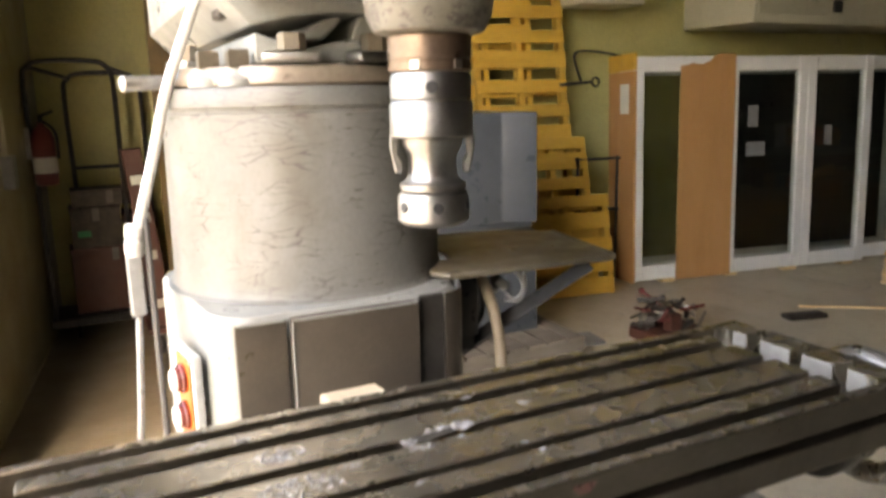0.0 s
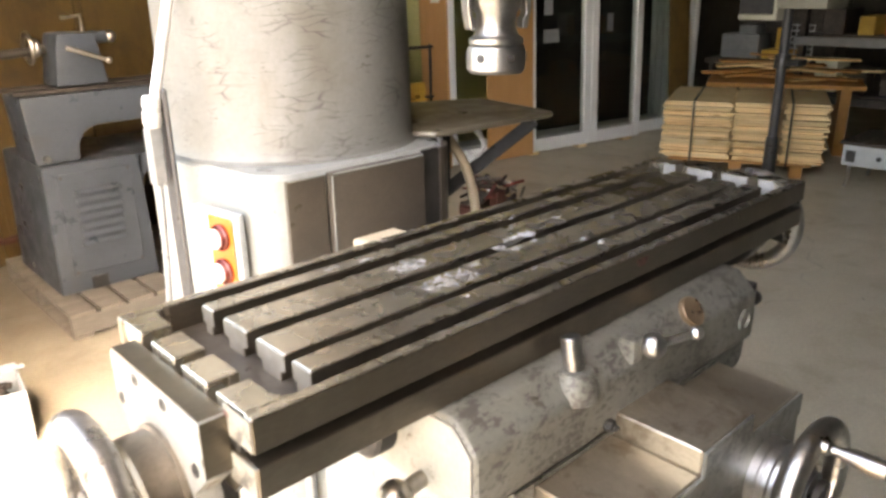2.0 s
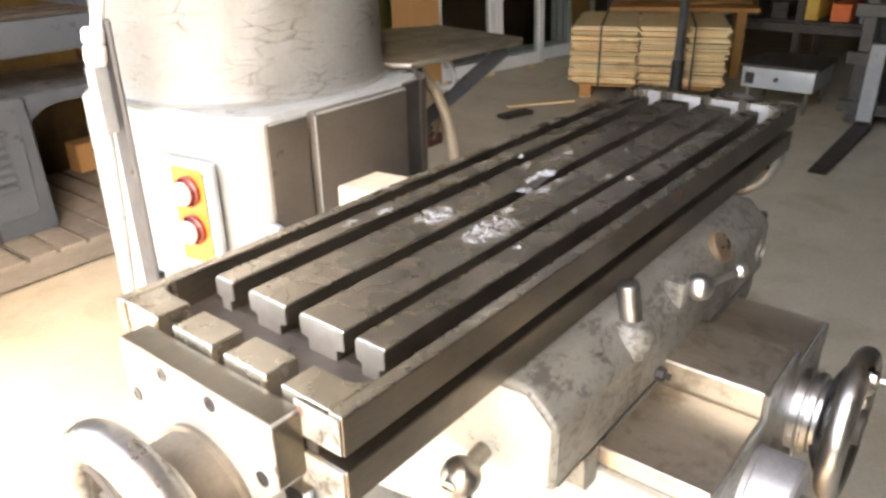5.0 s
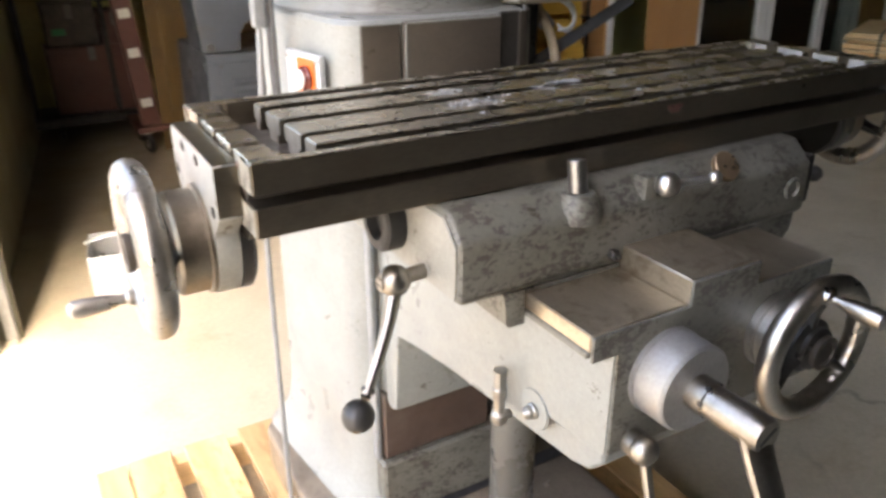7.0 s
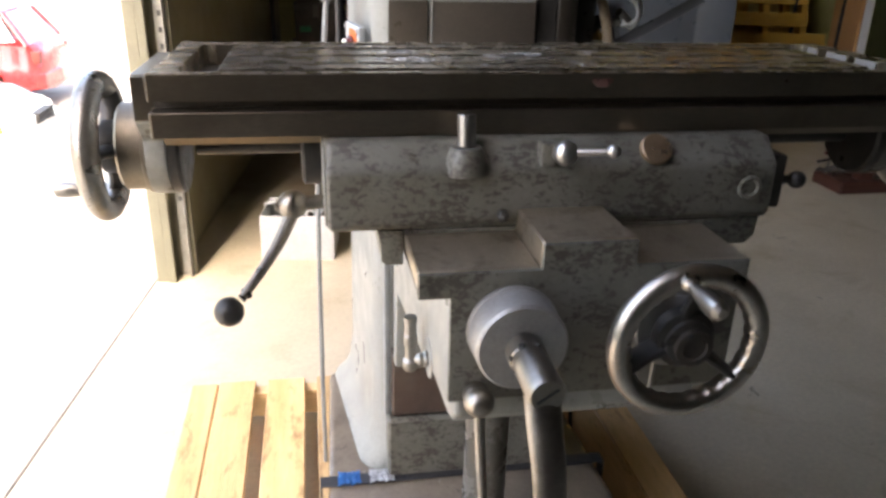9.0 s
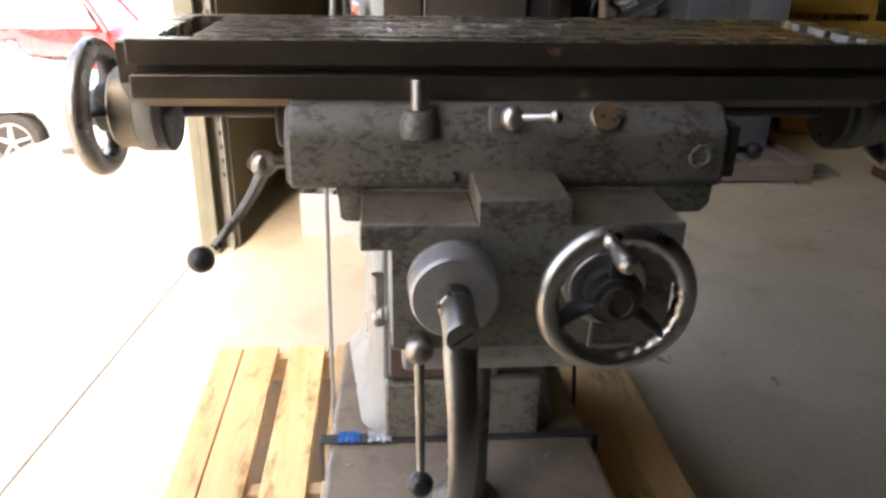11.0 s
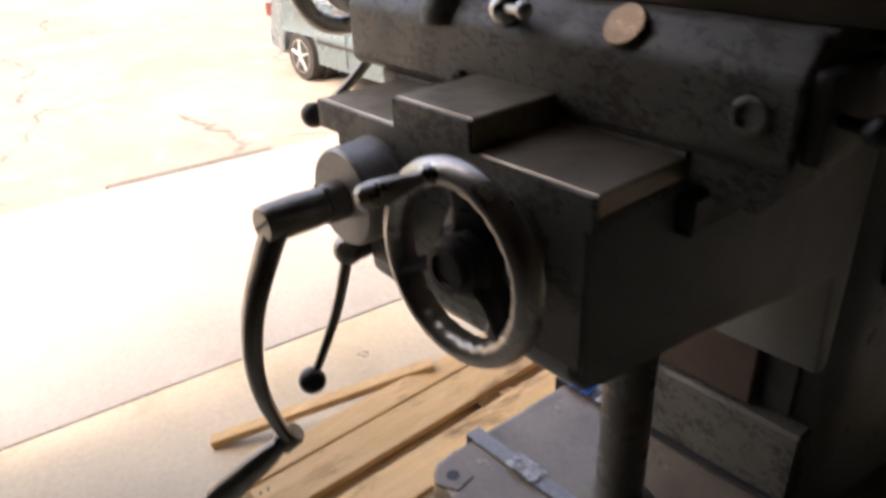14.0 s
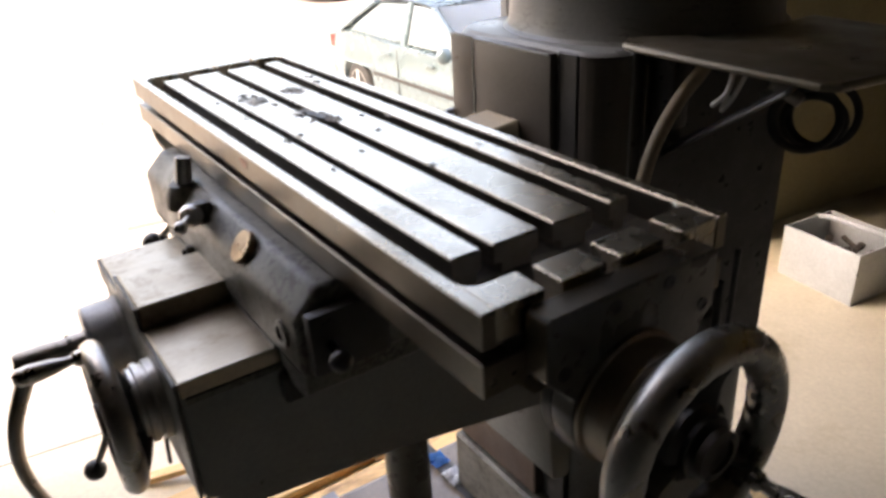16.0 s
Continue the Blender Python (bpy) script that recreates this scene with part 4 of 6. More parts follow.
for k in range(4):
    q = math.pi * (0.35 + k * 0.3)
    d = V(math.cos(q), 0, math.sin(q))
    part("grub_screw", rod(bmesh.new(), V(0.413, -0.243, 0.958) + d * 0.0190, V(0.413, -0.243, 0.958) + d * 0.0218, 0.0034, seg=10, edge=0.0002), M_PLASTIC, cr)
b = bmesh.new()
box(b, 0.3995, 0.4265, -0.3165, -0.3155, 0.9565, 0.9595, 0.0, m=Matrix.Translation((0.413, 0, 0.958)) @ Matrix.Rotation(radians(-35), 4, "Y") @ Matrix.Translation((-0.413, 0, -0.958)))
part("screw_slot", b, M_PLASTIC, cr)
# second ball lever under the dial
lv = part("clamp_lever", ball(rod(bmesh.new(), (0.372, -0.1708, 0.872), (0.372, -0.186, 0.872), 0.017), (0.372, -0.193, 0.872), 0.0185), M_SATIN, mill, "chrome hub ball")
b = tube(bmesh.new(), spline([(0.372, -0.197, 0.860), (0.372, -0.218, 0.80), (0.372, -0.247, 0.745), (0.3715, -0.258, 0.728)]), (0.007, 0.0045), 10)
part("lever_arm", b, M_SATIN, lv)
part("knob", ball(bmesh.new(), (0.371, -0.263, 0.718), 0.0168), M_PLASTIC, lv, "black ball knob")


def wheel(name, hub, axis, R, r, mat, spokes, q0, handle_q, handle_len, parent, scallop=0.35, bend=0.02, hub_r=0.03, label="", count=26, hmat=None, wide=False):
    """A hand wheel: scalloped rim, hub, spokes, turned handle."""
    a, u, w = basis(axis)
    hub = Vector(hub)
    rimc = hub
    b = ring(bmesh.new(), rimc, axis, R - r, r, 78, 14, scallop, count)
    ob = part(name, b, mat, parent, label, 60)
    b = turned(bmesh.new(), hub - a * bend * 1.6, axis, [(hub_r * 0.9, 0), (hub_r, 0.003), (hub_r, 0.020), (hub_r * 0.8, 0.025), (hub_r * 0.78, 0.030), (hub_r * 0.5, 0.033), (hub_r * 0.48, 0.038), (0, 0.039)], 28)
    part("hub", b, M_DARKCAST, ob)
    for k in range(spokes):
        q = radians(q0 + 360 * k / spokes)
        d = u * math.cos(q) + w * math.sin(q)
        b = tube(bmesh.new(), spline([hub - a * bend + d * hub_r * 0.7, hub - a * bend * 0.8 + d * R * 0.5, rimc + d * (R - r * 1.2)], 5), (0.021, 0.0135) if wide else (0.010, 0.0075), 12, 0.45 if wide else 0.65)
        part("spoke", b, M_DARKCAST if wide else M_DIAL, ob)
    part("hub_collar", turned(bmesh.new(), hub - a * bend * 1.6 + a * 0.0392, axis, [(hub_r * 0.50, -0.006), (hub_r * 0.62, -0.004), (hub_r * 0.62, 0.003), (hub_r * 0.42, 0.004), (hub_r * 0.40, 0.001), (0, 0.001)], 24), M_SCRAP, ob)
    for k in range(2):
        q = radians(q0 + 30 + 180 * k)
        d = u * math.cos(q) + w * math.sin(q)
        c0 = hub - a * bend * 1.6 + a * 0.0426 + d * hub_r * 0.52
        part("pin_hole", rod(bmesh.new(), c0 - a * 0.001, c0 + a * 0.0008, 0.0028, seg=10, edge=0.0002), M_RUBBER, ob)
    q = radians(handle_q)
    d = u * math.cos(q) + w * math.sin(q)
    s = rimc + d * (R - r)
    b = turned(bmesh.new(), s, axis, [(0.010, 0), (0.0095, r + 0.004), (0.006, r + 0.008), (0.006, r + 0.014), (0.0095, r + 0.030), (0.0120, handle_len * 0.8), (0.0105, handle_len * 0.94), (0.005, handle_len), (0, handle_len)], 20)
    part("handle", b, hmat or mat, ob, "turned handle")
    return ob


# cross-feed wheel
b = turned(bmesh.new(), (0.603, -0.1708, 0.959), (0, -1, 0), [(0.052, 0), (0.052, 0.010), (0.0485, 0.012), (0.0485, 0.015), (0.0515, 0.017), (0.0515, 0.024), (0.047, 0.026), (0.047, 0.031), (0.044, 0.033), (0.02, 0.034)], 44)
part("feed_dial", b, M_BALL, mill, "bright ringed feed dial")
wheel("cross_feed_wheel", (0.607, -0.229, 0.958), (0, -1, 0), 0.0985, 0.0145, M_CHROME, 3, -97, -77, 0.086, mill, 0.30, 0.016, 0.036, "worn polished three-spoke hand wheel", wide=True)
b = bmesh.new()
rod(b, (0.597, -0.176, 0.915), (0.594, -0.180, 0.848), 0.0028, seg=8)
part("drip_wire", b, M_STEEL, mill)

# saddle
b = bmesh.new()
prism(b, [(-0.004, 1.1475), (-0.022, 1.1475), (-0.053, 1.116), (-0.053, 1.047), (-0.047, 1.040), (0.34, 1.040), (0.34, 1.116), (0.30, 1.1475)], "x", 0.203, 0.80, 0.009, 3)
part("saddle", b, M_WORN, mill, "saddle with flaking grey-green paint")
# thin plate added to lighten the saddle end that faces the door
b = bmesh.new()
prism(b, [(-0.008, 1.140), (-0.020, 1.140), (-0.047, 1.113), (-0.047, 1.050), (-0.041, 1.0455), (0.33, 1.0455), (0.33, 1.113), (0.30, 1.140)], "x", 0.2005, 0.2035, 0.001, 1)
part("saddle_end_face", b, M_BRACKET, mill, "chipped saddle end face, lightened for door light")
b = bmesh.new()
prism(b, [(0.2645, 1.0395), (0.298, 1.0395), (0.298, 0.992), (0.2755, 0.992), (0.2695, 0.998), (0.2685, 1.022)], "y", -0.050, 0.33, 0.0025, 2)
part("saddle_gib", b, M_WORN, mill)
b = bmesh.new()
prism(b, [(0.7085, 1.0395), (0.790, 1.0395), (0.788, 1.012), (0.776, 1.000), (0.738, 0.999), (0.728, 1.010), (0.7085, 1.010)], "y", -0.046, 0.33, 0.003, 2)
part("saddle_gib", b, M_WORN, mill)
part("gib_clamp", box(bmesh.new(), 0.7012, 0.722, -0.050, 0.20, 0.958, 0.998, 0.004), M_DARKCAST, mill, "black clamp bar under the way")
b = bmesh.new()
box(b, 0.2990, 0.7075, -0.050, 0.33, 1.0338, 1.0395, 0.0)
part("wiper", b, M_WORN, mill)
# housing coloured black to carry the shade under the table
b = bmesh.new()
turned(b, (0.2000, 0.105, 1.097), (-1, 0, 0), [(0.040, 0), (0.040, 0.022), (0.036, 0.026), (0.024, 0.027), (0.021, 0.014), (0, 0.014)], 36)
part("feed_nut_housing", b, M_RUBBER, mill, "round feed nut housing, shade put in as black")
b = bmesh.new()
turned(b, (0.378, -0.038, 1.120), (0, 0, 1), [(0.029, -0.010), (0.028, 0.004), (0.0245, 0.012), (0.0215, 0.020), (0.019, 0.0235), (0.010, 0.024)], 26)
part("pin_boss", b, M_WORN, mill)
b = rod(bmesh.new(), (0.378, -0.036, 1.142), (0.378, -0.029, 1.182), 0.0118, seg=22)
part("stop_pin", b, M_STEEL, mill, "turned steel stop pin")
nrm = V(0, -0.80, 0.60)
b = bmesh.new()
rod(b, V(0.628, -0.036, 1.132), V(0.628, -0.036, 1.132) + nrm * 0.010, 0.0210, seg=32)
part("oil_plug", b, M_BRASS, mill, "tarnished copper-coloured plug")
b = bmesh.new()
box(b, 0.470, 0.492, -0.055, -0.030, 1.118, 1.150, 0.006, 2)
part("lock_boss", b, M_WORN, mill)
lk = part("table_lock", ball(bmesh.new(), (0.498, -0.063, 1.139), 0.0160), M_BALL, mill, "bright ball table lock")
b = rod(bmesh.new(), (0.508, -0.069, 1.141), (0.547, -0.089, 1.147), 0.0052, 0.0045, 12)
part("lock_rod", b, M_BALL, lk)
part("lock_ball", ball(bmesh.new(), (0.5495, -0.0903, 1.1475), 0.0088), M_BALL, lk)
part("locking_screw", rod(rod(bmesh.new(), (0.424, -0.053, 1.058), (0.424, -0.064, 1.058), 0.008, seg=6), (0.424, -0.0645, 1.058), (0.424, -0.070, 1.058), 0.0045), M_DARKCAST, mill)
b = turned(bmesh.new(), (0.762, -0.0535, 1.084), (0, -1, 0), [(0.0165, 0), (0.0165, 0.003), (0.0145, 0.0045), (0.0105, 0.0045), (0.0095, 0.0015), (0, 0.0015)], 24)
part("screw_plug", b, M_WORN, mill)
# dogs along the chamfer
rk = part("reverse_knob", ball(rod(bmesh.new(), (0.8005, -0.020, 1.086), (0.842, -0.026, 1.084), 0.006), (0.849, -0.027, 1.084), 0.0125), M_PLASTIC, mill, "small black ball knob")
b = bmesh.new()
box(b, 0.801, 0.818, -0.045, 0.05, 1.05, 1.125, 0.006, 2)
part("saddle_end_cap", b, M_DARKCAST, mill)
# left ball lever
lv = part("feed_lever", ball(rod(bmesh.new(), (0.2025, 0.026, 1.056), (0.172, 0.024, 1.055), 0.0095), (0.160, 0.023, 1.054), 0.0195, axis=(1, 0, 0)), M_SATIN, mill, "chrome hub ball lever")
b = tube(bmesh.new(), spline([(0.157, 0.019, 1.040), (0.1425, 0.006, 1.0115), (0.1195, -0.013, 0.9805), (0.093, -0.034, 0.951)]), (0.0095, 0.0058), 10)
part("lever_arm", b, M_SATIN, lv)
part("knob", ball(turned(bmesh.new(), (0.096, -0.030, 0.952), (-0.6, -0.5, -0.5), [(0.0055, -0.006), (0.0085, -0.004), (0.0085, 0.000), (0.0055, 0.003), (0.0065, 0.008)], 12), (0.076, -0.047, 0.937), 0.0192), M_PLASTIC, lv, "black ball knob")
b = turned(bmesh.new(), (0.1408, 0.022, 1.054), (-1, 0, 0), [(0.0085, 0), (0.0085, 0.001), (0.007, 0.002), (0, 0.002)], 16)
part("screw_cap", b, M_SATIN, lv)
part("screw_slot", box(bmesh.new(), 0.1380, 0.1387, 0.0155, 0.0285, 1.0531, 1.0549, 0.0), M_PLASTIC, lv)

# work table
W = 0.285
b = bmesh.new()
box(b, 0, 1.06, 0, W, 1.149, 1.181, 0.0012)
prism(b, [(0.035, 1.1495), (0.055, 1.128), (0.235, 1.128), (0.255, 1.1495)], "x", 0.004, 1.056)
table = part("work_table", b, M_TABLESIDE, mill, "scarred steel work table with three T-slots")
part("slot_floor", box(bmesh.new(), 0.003, 1.057, 0.040, W - 0.040, 1.1812, 1.1943, 0.0), M_SLOT, table, "black slot floor, oil and recess shade in one colour")
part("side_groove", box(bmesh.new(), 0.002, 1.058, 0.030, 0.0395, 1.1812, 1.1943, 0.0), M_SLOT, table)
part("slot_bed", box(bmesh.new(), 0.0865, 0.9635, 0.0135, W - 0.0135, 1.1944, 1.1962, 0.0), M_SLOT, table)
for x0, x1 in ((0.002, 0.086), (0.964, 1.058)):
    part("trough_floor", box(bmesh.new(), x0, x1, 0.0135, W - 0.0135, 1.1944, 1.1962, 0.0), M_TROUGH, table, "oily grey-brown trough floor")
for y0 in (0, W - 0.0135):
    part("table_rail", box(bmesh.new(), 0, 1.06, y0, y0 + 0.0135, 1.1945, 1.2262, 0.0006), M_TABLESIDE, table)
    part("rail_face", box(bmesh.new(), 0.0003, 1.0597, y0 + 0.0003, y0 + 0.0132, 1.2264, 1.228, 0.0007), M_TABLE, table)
ribs = ((0.224, 0.249), (0.151, 0.200), (0.080, 0.132), (0.035, 0.066))
for y0, y1 in ribs:
    b = bmesh.new()
    n = 0.009 if y1 - y0 > 0.035 else 0.006
    outline = [(y0, 1.2262), (y1, 1.2262), (y1, 1.209), (y1 - n, 1.207), (y1 - n, 1.1964), (y0 + n, 1.1964), (y0 + n, 1.207), (y0, 1.209)]
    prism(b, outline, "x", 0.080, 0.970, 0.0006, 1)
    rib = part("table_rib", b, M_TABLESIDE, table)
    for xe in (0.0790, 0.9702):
        part("rib_end", prism(bmesh.new(), outline, "x", xe, xe + 0.0008, 0.0002, 1), M_RIBEND, rib, "rib end with door light in its colour")
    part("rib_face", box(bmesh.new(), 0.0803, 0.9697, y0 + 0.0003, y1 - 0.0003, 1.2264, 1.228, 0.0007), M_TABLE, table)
for x0, x1 in ((0.0015, 0.034), (1.021, 1.0585)):
    for y0, y1 in ((0.223, 0.2712), (0.148, 0.201), (0.082, 0.132), (0.0138, 0.064)):
        b = bmesh.new()
        if y1 > 0.27 or y0 < 0.02:
            xi, sg = (x1, 1) if x0 < 0.5 else (x0, -1)
            xo = x0 if x0 < 0.5 else x1
            yr, yi, sy = (0.0138, y1, 1) if y0 < 0.02 else (0.2712, y0, -1)
            arc = [(xi + sg * 0.018 * (1 - math.sin(radians(a_))), yr + sy * 0.018 * (1 - math.cos(radians(a_)))) for a_ in range(0, 91, 15)]
            prism(b, [(xo, yr)] + arc + [(xi, yi), (xo, yi)], "z", 1.1965, 1.2278, 0.0008, 1)
        else:
            box(b, x0, x1, y0, y1, 1.1965, 1.2278, 0.0012)
        blk = part("end_block", b, M_TABLE, table)
        if x0 > 0.5:
            part("block_face", box(bmesh.new(), x0 - 0.0012, x0 - 0.0002, max(y0, 0.034) + 0.002, min(y1, 0.251) - 0.002, 1.1985, 1.2265, 0.0), M_BRIGHTEND, blk, "block face with door light in its colour")
for z0, z1 in ((1.150, 1.180), (1.1955, 1.2255)):
    part("end_paint", box(bmesh.new(), -0.0016, -0.0004, 0.002, 0.047, z0, z1, 0.0004), M_ENDPAINT, table, "chipped cream paint on the table end")
part("red_dab", box(bmesh.new(), -0.0024, -0.0018, 0.038, 0.045, 1.214, 1.220, 0.0), M_SMEAR, table)
# torn places on the middle ribs: clusters of small curled shards
rag = random.Random(11)
for px, py, sx, sy, n in ((0.316, 0.177, 0.052, 0.036, 46), (0.322, 0.106, 0.082, 0.040, 80), (0.511, 0.152, 0.026, 0.020, 60), (0.486, 0.154, 0.044, 0.008, 26), (0.442, 0.140, 0.020, 0.016, 18), (0.455, 0.124, 0.036, 0.010, 14), (0.549, 0.216, 0.014, 0.006, 8), (0.765, 0.152, 0.010, 0.005, 4), (0.549, 0.084, 0.012, 0.005, 5), (0.597, 0.032, 0.012, 0.005, 4), (0.375, 0.120, 0.018, 0.010, 7), (0.52, 0.19, 0.012, 0.008, 4), (0.60, 0.172, 0.010, 0.006, 3), (0.42, 0.060, 0.012, 0.005, 4), (0.30, 0.058, 0.010, 0.004, 3), (0.56, 0.062, 0.016, 0.005, 4), (0.66, 0.115, 0.008, 0.005, 2), (0.245, 0.238, 0.024, 0.010, 9), (0.29, 0.232, 0.018, 0.008, 6), (0.50, 0.125, 0.012, 0.008, 4), (0.74, 0.235, 0.008, 0.005, 2), (0.70, 0.060, 0.010, 0.004, 2)):
    b = bmesh.new()
    for k in range(n * 2):
        q, rr = rag.uniform(0, 6.3), math.sqrt(rag.random())
        cx, cy = px + 0.5 * sx * rr * math.cos(q), py + 0.5 * sy * rr * math.sin(q)
        ln, wd, turn = rag.uniform(0.0010, 0.0050), rag.uniform(0.0005, 0.0013), rag.gauss(0.5, 0.7)
        d, e = V(math.cos(turn), math.sin(turn), 0) * ln, V(-math.sin(turn), math.cos(turn), 0) * wd
        c0 = V(cx, cy, 1.2282)
        low = [b.verts.new(c0 + p_) for p_ in (-d - e * 0.2, e * -1.0, d - e * 0.2, d + e * 0.3, e, -d + e * 0.3)]
        top = b.verts.new(c0 + d * rag.uniform(-0.4, 0.4) + V(0, 0, rag.uniform(0.0006, 0.0022)))
        for i in range(6):
            b.faces.new((low[i], low[(i + 1) % 6], top))
        b.faces.new(list(reversed(low)))
    part("torn_metal", b, M_CHIP, table, "bright torn metal", 20)
b = bmesh.new()
ring_ = [(0.481 + 0.033 * math.cos(q) * (1 + 0.12 * math.sin(3 * q)), 0.146 + 0.22 * 0.033 * math.cos(q) + 0.0105 * math.sin(q) * (1 + 0.3 * math.cos(2 * q))) for q in (2 * math.pi * k / 18 for k in range(18))]
prism(b, ring_, "z", 1.2281, 1.2286)
part("gouge", b, M_SLOT, table, "dark gouge in the table")
b = bmesh.new()
prism(b, [(0.562 + 0.012 * math.cos(q) * (1 + 0.3 * math.sin(3 * q)), 1.214 + 0.008 * math.sin(q) * (1 + 0.35 * math.cos(2 * q))) for q in (2 * math.pi * k / 14 for k in range(14))], "y", -0.0010, -0.0004)
part("red_smear", b, M_SMEAR, table, "faint red paint smear")
# end bracket, dial and wheel at each end
for side in (0, 1):
    sx = -1 if side == 0 else 1
    x0 = -0.0005 if side == 0 else 1.0605

    def X(d):
        return x0 + sx * d
    b = bmesh.new()
    arc = [(0.134 - 0.066 * math.cos(radians(a_)), 1.108 - 0.066 * math.sin(radians(a_))) for a_ in range(160, -21, -15)]
    prism(b, [(0.042, 1.218), (0.235, 1.218), (0.239, 1.212), (0.239, 1.160), (0.228, 1.150)] + arc + [(0.052, 1.150), (0.042, 1.160)], "x", *sorted((X(0), X(0.027))), 0.003, 2)
    # right bracket: same part, its shade put in as a darker paint
    br = part("end_bracket", b, M_POST if side else M_BRACKET, mill, "end bracket in a shade-darkened grey" if side else "chipped pale end bracket")
    part("bare_top", box(bmesh.new(), *sorted((X(0.001), X(0.026))), 0.044, 0.234, 1.2182, 1.2192, 0.0), M_TABLESIDE, br, "bare steel top edge")
    part("bare_edge", box(bmesh.new(), *sorted((X(0.001), X(0.026))), 0.0410, 0.0418, 1.163, 1.2165, 0.0), M_TABLESIDE, br, "bare steel side edge")
    # disc added over the inner bracket face to carry its shade as colour
    part("inner_boss", turned(bmesh.new(), (X(-0.0008), 0.134, 1.108), (-sx, 0, 0), [(0.0655, 0), (0.0655, 0.012), (0.061, 0.016), (0, 0.016)], 40), M_DARKCAST, br, "dark disc for the shaded inner bracket face")
    for yy, zz in ((0.176, 1.206), (0.113, 1.206), (0.223, 1.167), (0.059, 1.164)):
        part("bracket_bolt", turned(bmesh.new(), (X(0.0272), yy, zz), (sx, 0, 0), [(0.0065, 0), (0.0065, 0.001), (0.0035, 0.001), (0.0035, 0.0002), (0, 0.0002)], 14), M_PLASTIC, br)
    b = turned(bmesh.new(), (X(0.0272), 0.134, 1.108), (sx, 0, 0), [(0.064, 0), (0.064, 0.004), (0.060, 0.006), (0.060, 0.034), (0.056, 0.038), (0.024, 0.040), (0.020, 0.052)], 44)
    part("feed_dial", b, M_DIAL, mill, "worn brownish steel feed dial")
    wheel("table_wheel", (X(0.092 if side == 0 else 0.104), 0.133, 1.108), (sx, 0, 0), 0.1025, 0.0170, M_CASTWHEEL, 3, 65 if side == 0 else 20, 60 if side == 0 else 135, 0.088, mill, 0.16, 0.014, 0.036, "worn cast table hand wheel", wide=True)
for x0, x1 in ((0.03, 0.2), (0.803, 1.03)):
    b = rod(bmesh.new(), (x0, 0.134, 1.108), (x1, 0.134, 1.108), 0.014, seg=20)
    part("feed_screw", b, M_DARKCAST, mill)

# ---- wood block by the column ----
b = bmesh.new()
box(b, 0.448, 0.534, 0.3605, 0.4425, 1.1065, 1.163, 0.003, 1, Matrix.Translation((0.49, 0.44, 0)) @ Matrix.Rotation(radians(8), 4, "Z") @ Matrix.Translation((-0.49, -0.40, 0)))
single("wood_block", b, M_PALEPINE, "offcut pine block resting on the knee behind the table", "wood block")


# ---- pallets ----
def pallet(name, x0, x1, y0, y1, z0, boards, label, mat, cross, height=0.122, along="y", group=""):
    """Deck boards along y on three stringers along x. boards: rows of start and end across."""
    t = thing(name, ((x0 + x1) / 2, (y0 + y1) / 2, z0), label, "pallet", group)
    top = z0 + height
    for a, c_ in boards:
        bb = bmesh.new()
        slip = 0.024 if name == "timber_pallet" and a > 0.8 else 0.0
        box(bb, a, c_, y0 + random.uniform(0, 0.008), y1 + slip - random.uniform(0, 0.008), top - 0.018, top, 0.002)
        part("deck_board", bb, mat, t)
    for yy in (y0 + 0.005, (y0 + y1) / 2 - 0.02, y1 - 0.045):
        bb = bmesh.new()
        box(bb, x0 + 0.002, x1 - 0.002, yy, yy + 0.04, z0 + 0.0185, top - 0.0185, 0.003)
        part("stringer", bb, cross, t)
    for k in range(4):
        a = x0 + (x1 - x0 - 0.09) * k / 3
        bb = bmesh.new()
        box(bb, a, a + 0.09, y0 + 0.002, y1 - 0.002, z0, z0 + 0.018, 0.002)
        part("bottom_board", bb, mat, t)
    return t, top


edges = [(-0.200, -0.127), (-0.121, -0.015), (0.022, 0.132), (0.168, 0.272), (0.300, 0.392), (0.42, 0.515), (0.545, 0.64), (0.665, 0.76), (0.79, 0.852), (0.862, 0.962), (0.967, 1.064)]
mp, top = pallet("timber_pallet", -0.20, 1.064, -0.197, 1.092, 0.0, edges, "pale pine pallet under the milling machine", M_WOOD, M_WOODX)
nail = mesh_of("nail", turned(bmesh.new(), (0, 0, 0), (0, 0, 1), [(0.0035, 0), (0.0035, 0.0008), (0, 0.001)], 8), M_SCRAP)
for a, c_ in edges:
    for yy in (-0.178, -0.165):
        for f in (0.25, 0.75):
            n = part("nail", nail, None, mp)
            n.location = (a + (c_ - a) * f, yy + random.uniform(-0.004, 0.004), top)
# loose lath leaning on the pallet
b = bmesh.new()
p0, p1 = V(-0.44, -0.145, 0.012), V(-0.18, 0.36, 0.132)
t = bmesh.new()
box(t, -0.018, 0.018, 0, (p1 - p0).length, -0.010, 0.010, 0.002)
merge(b, t, Matrix.Translation(p0) @ (p1 - p0).to_track_quat("Y", "Z").to_matrix().to_4x4())
single("wooden_lath", b, M_WOOD, "loose pine lath leaning on the pallet edge", "lath")

# ---- scrap box ----
sb = thing("scrap_box", (0.09, 2.42, 0), "pale sheet-metal box full of scrap iron", "metal box")
R = Matrix.Translation((-0.068, 2.311, 0)) @ Matrix.Rotation(radians(-7), 4, "Z")
b = bmesh.new()
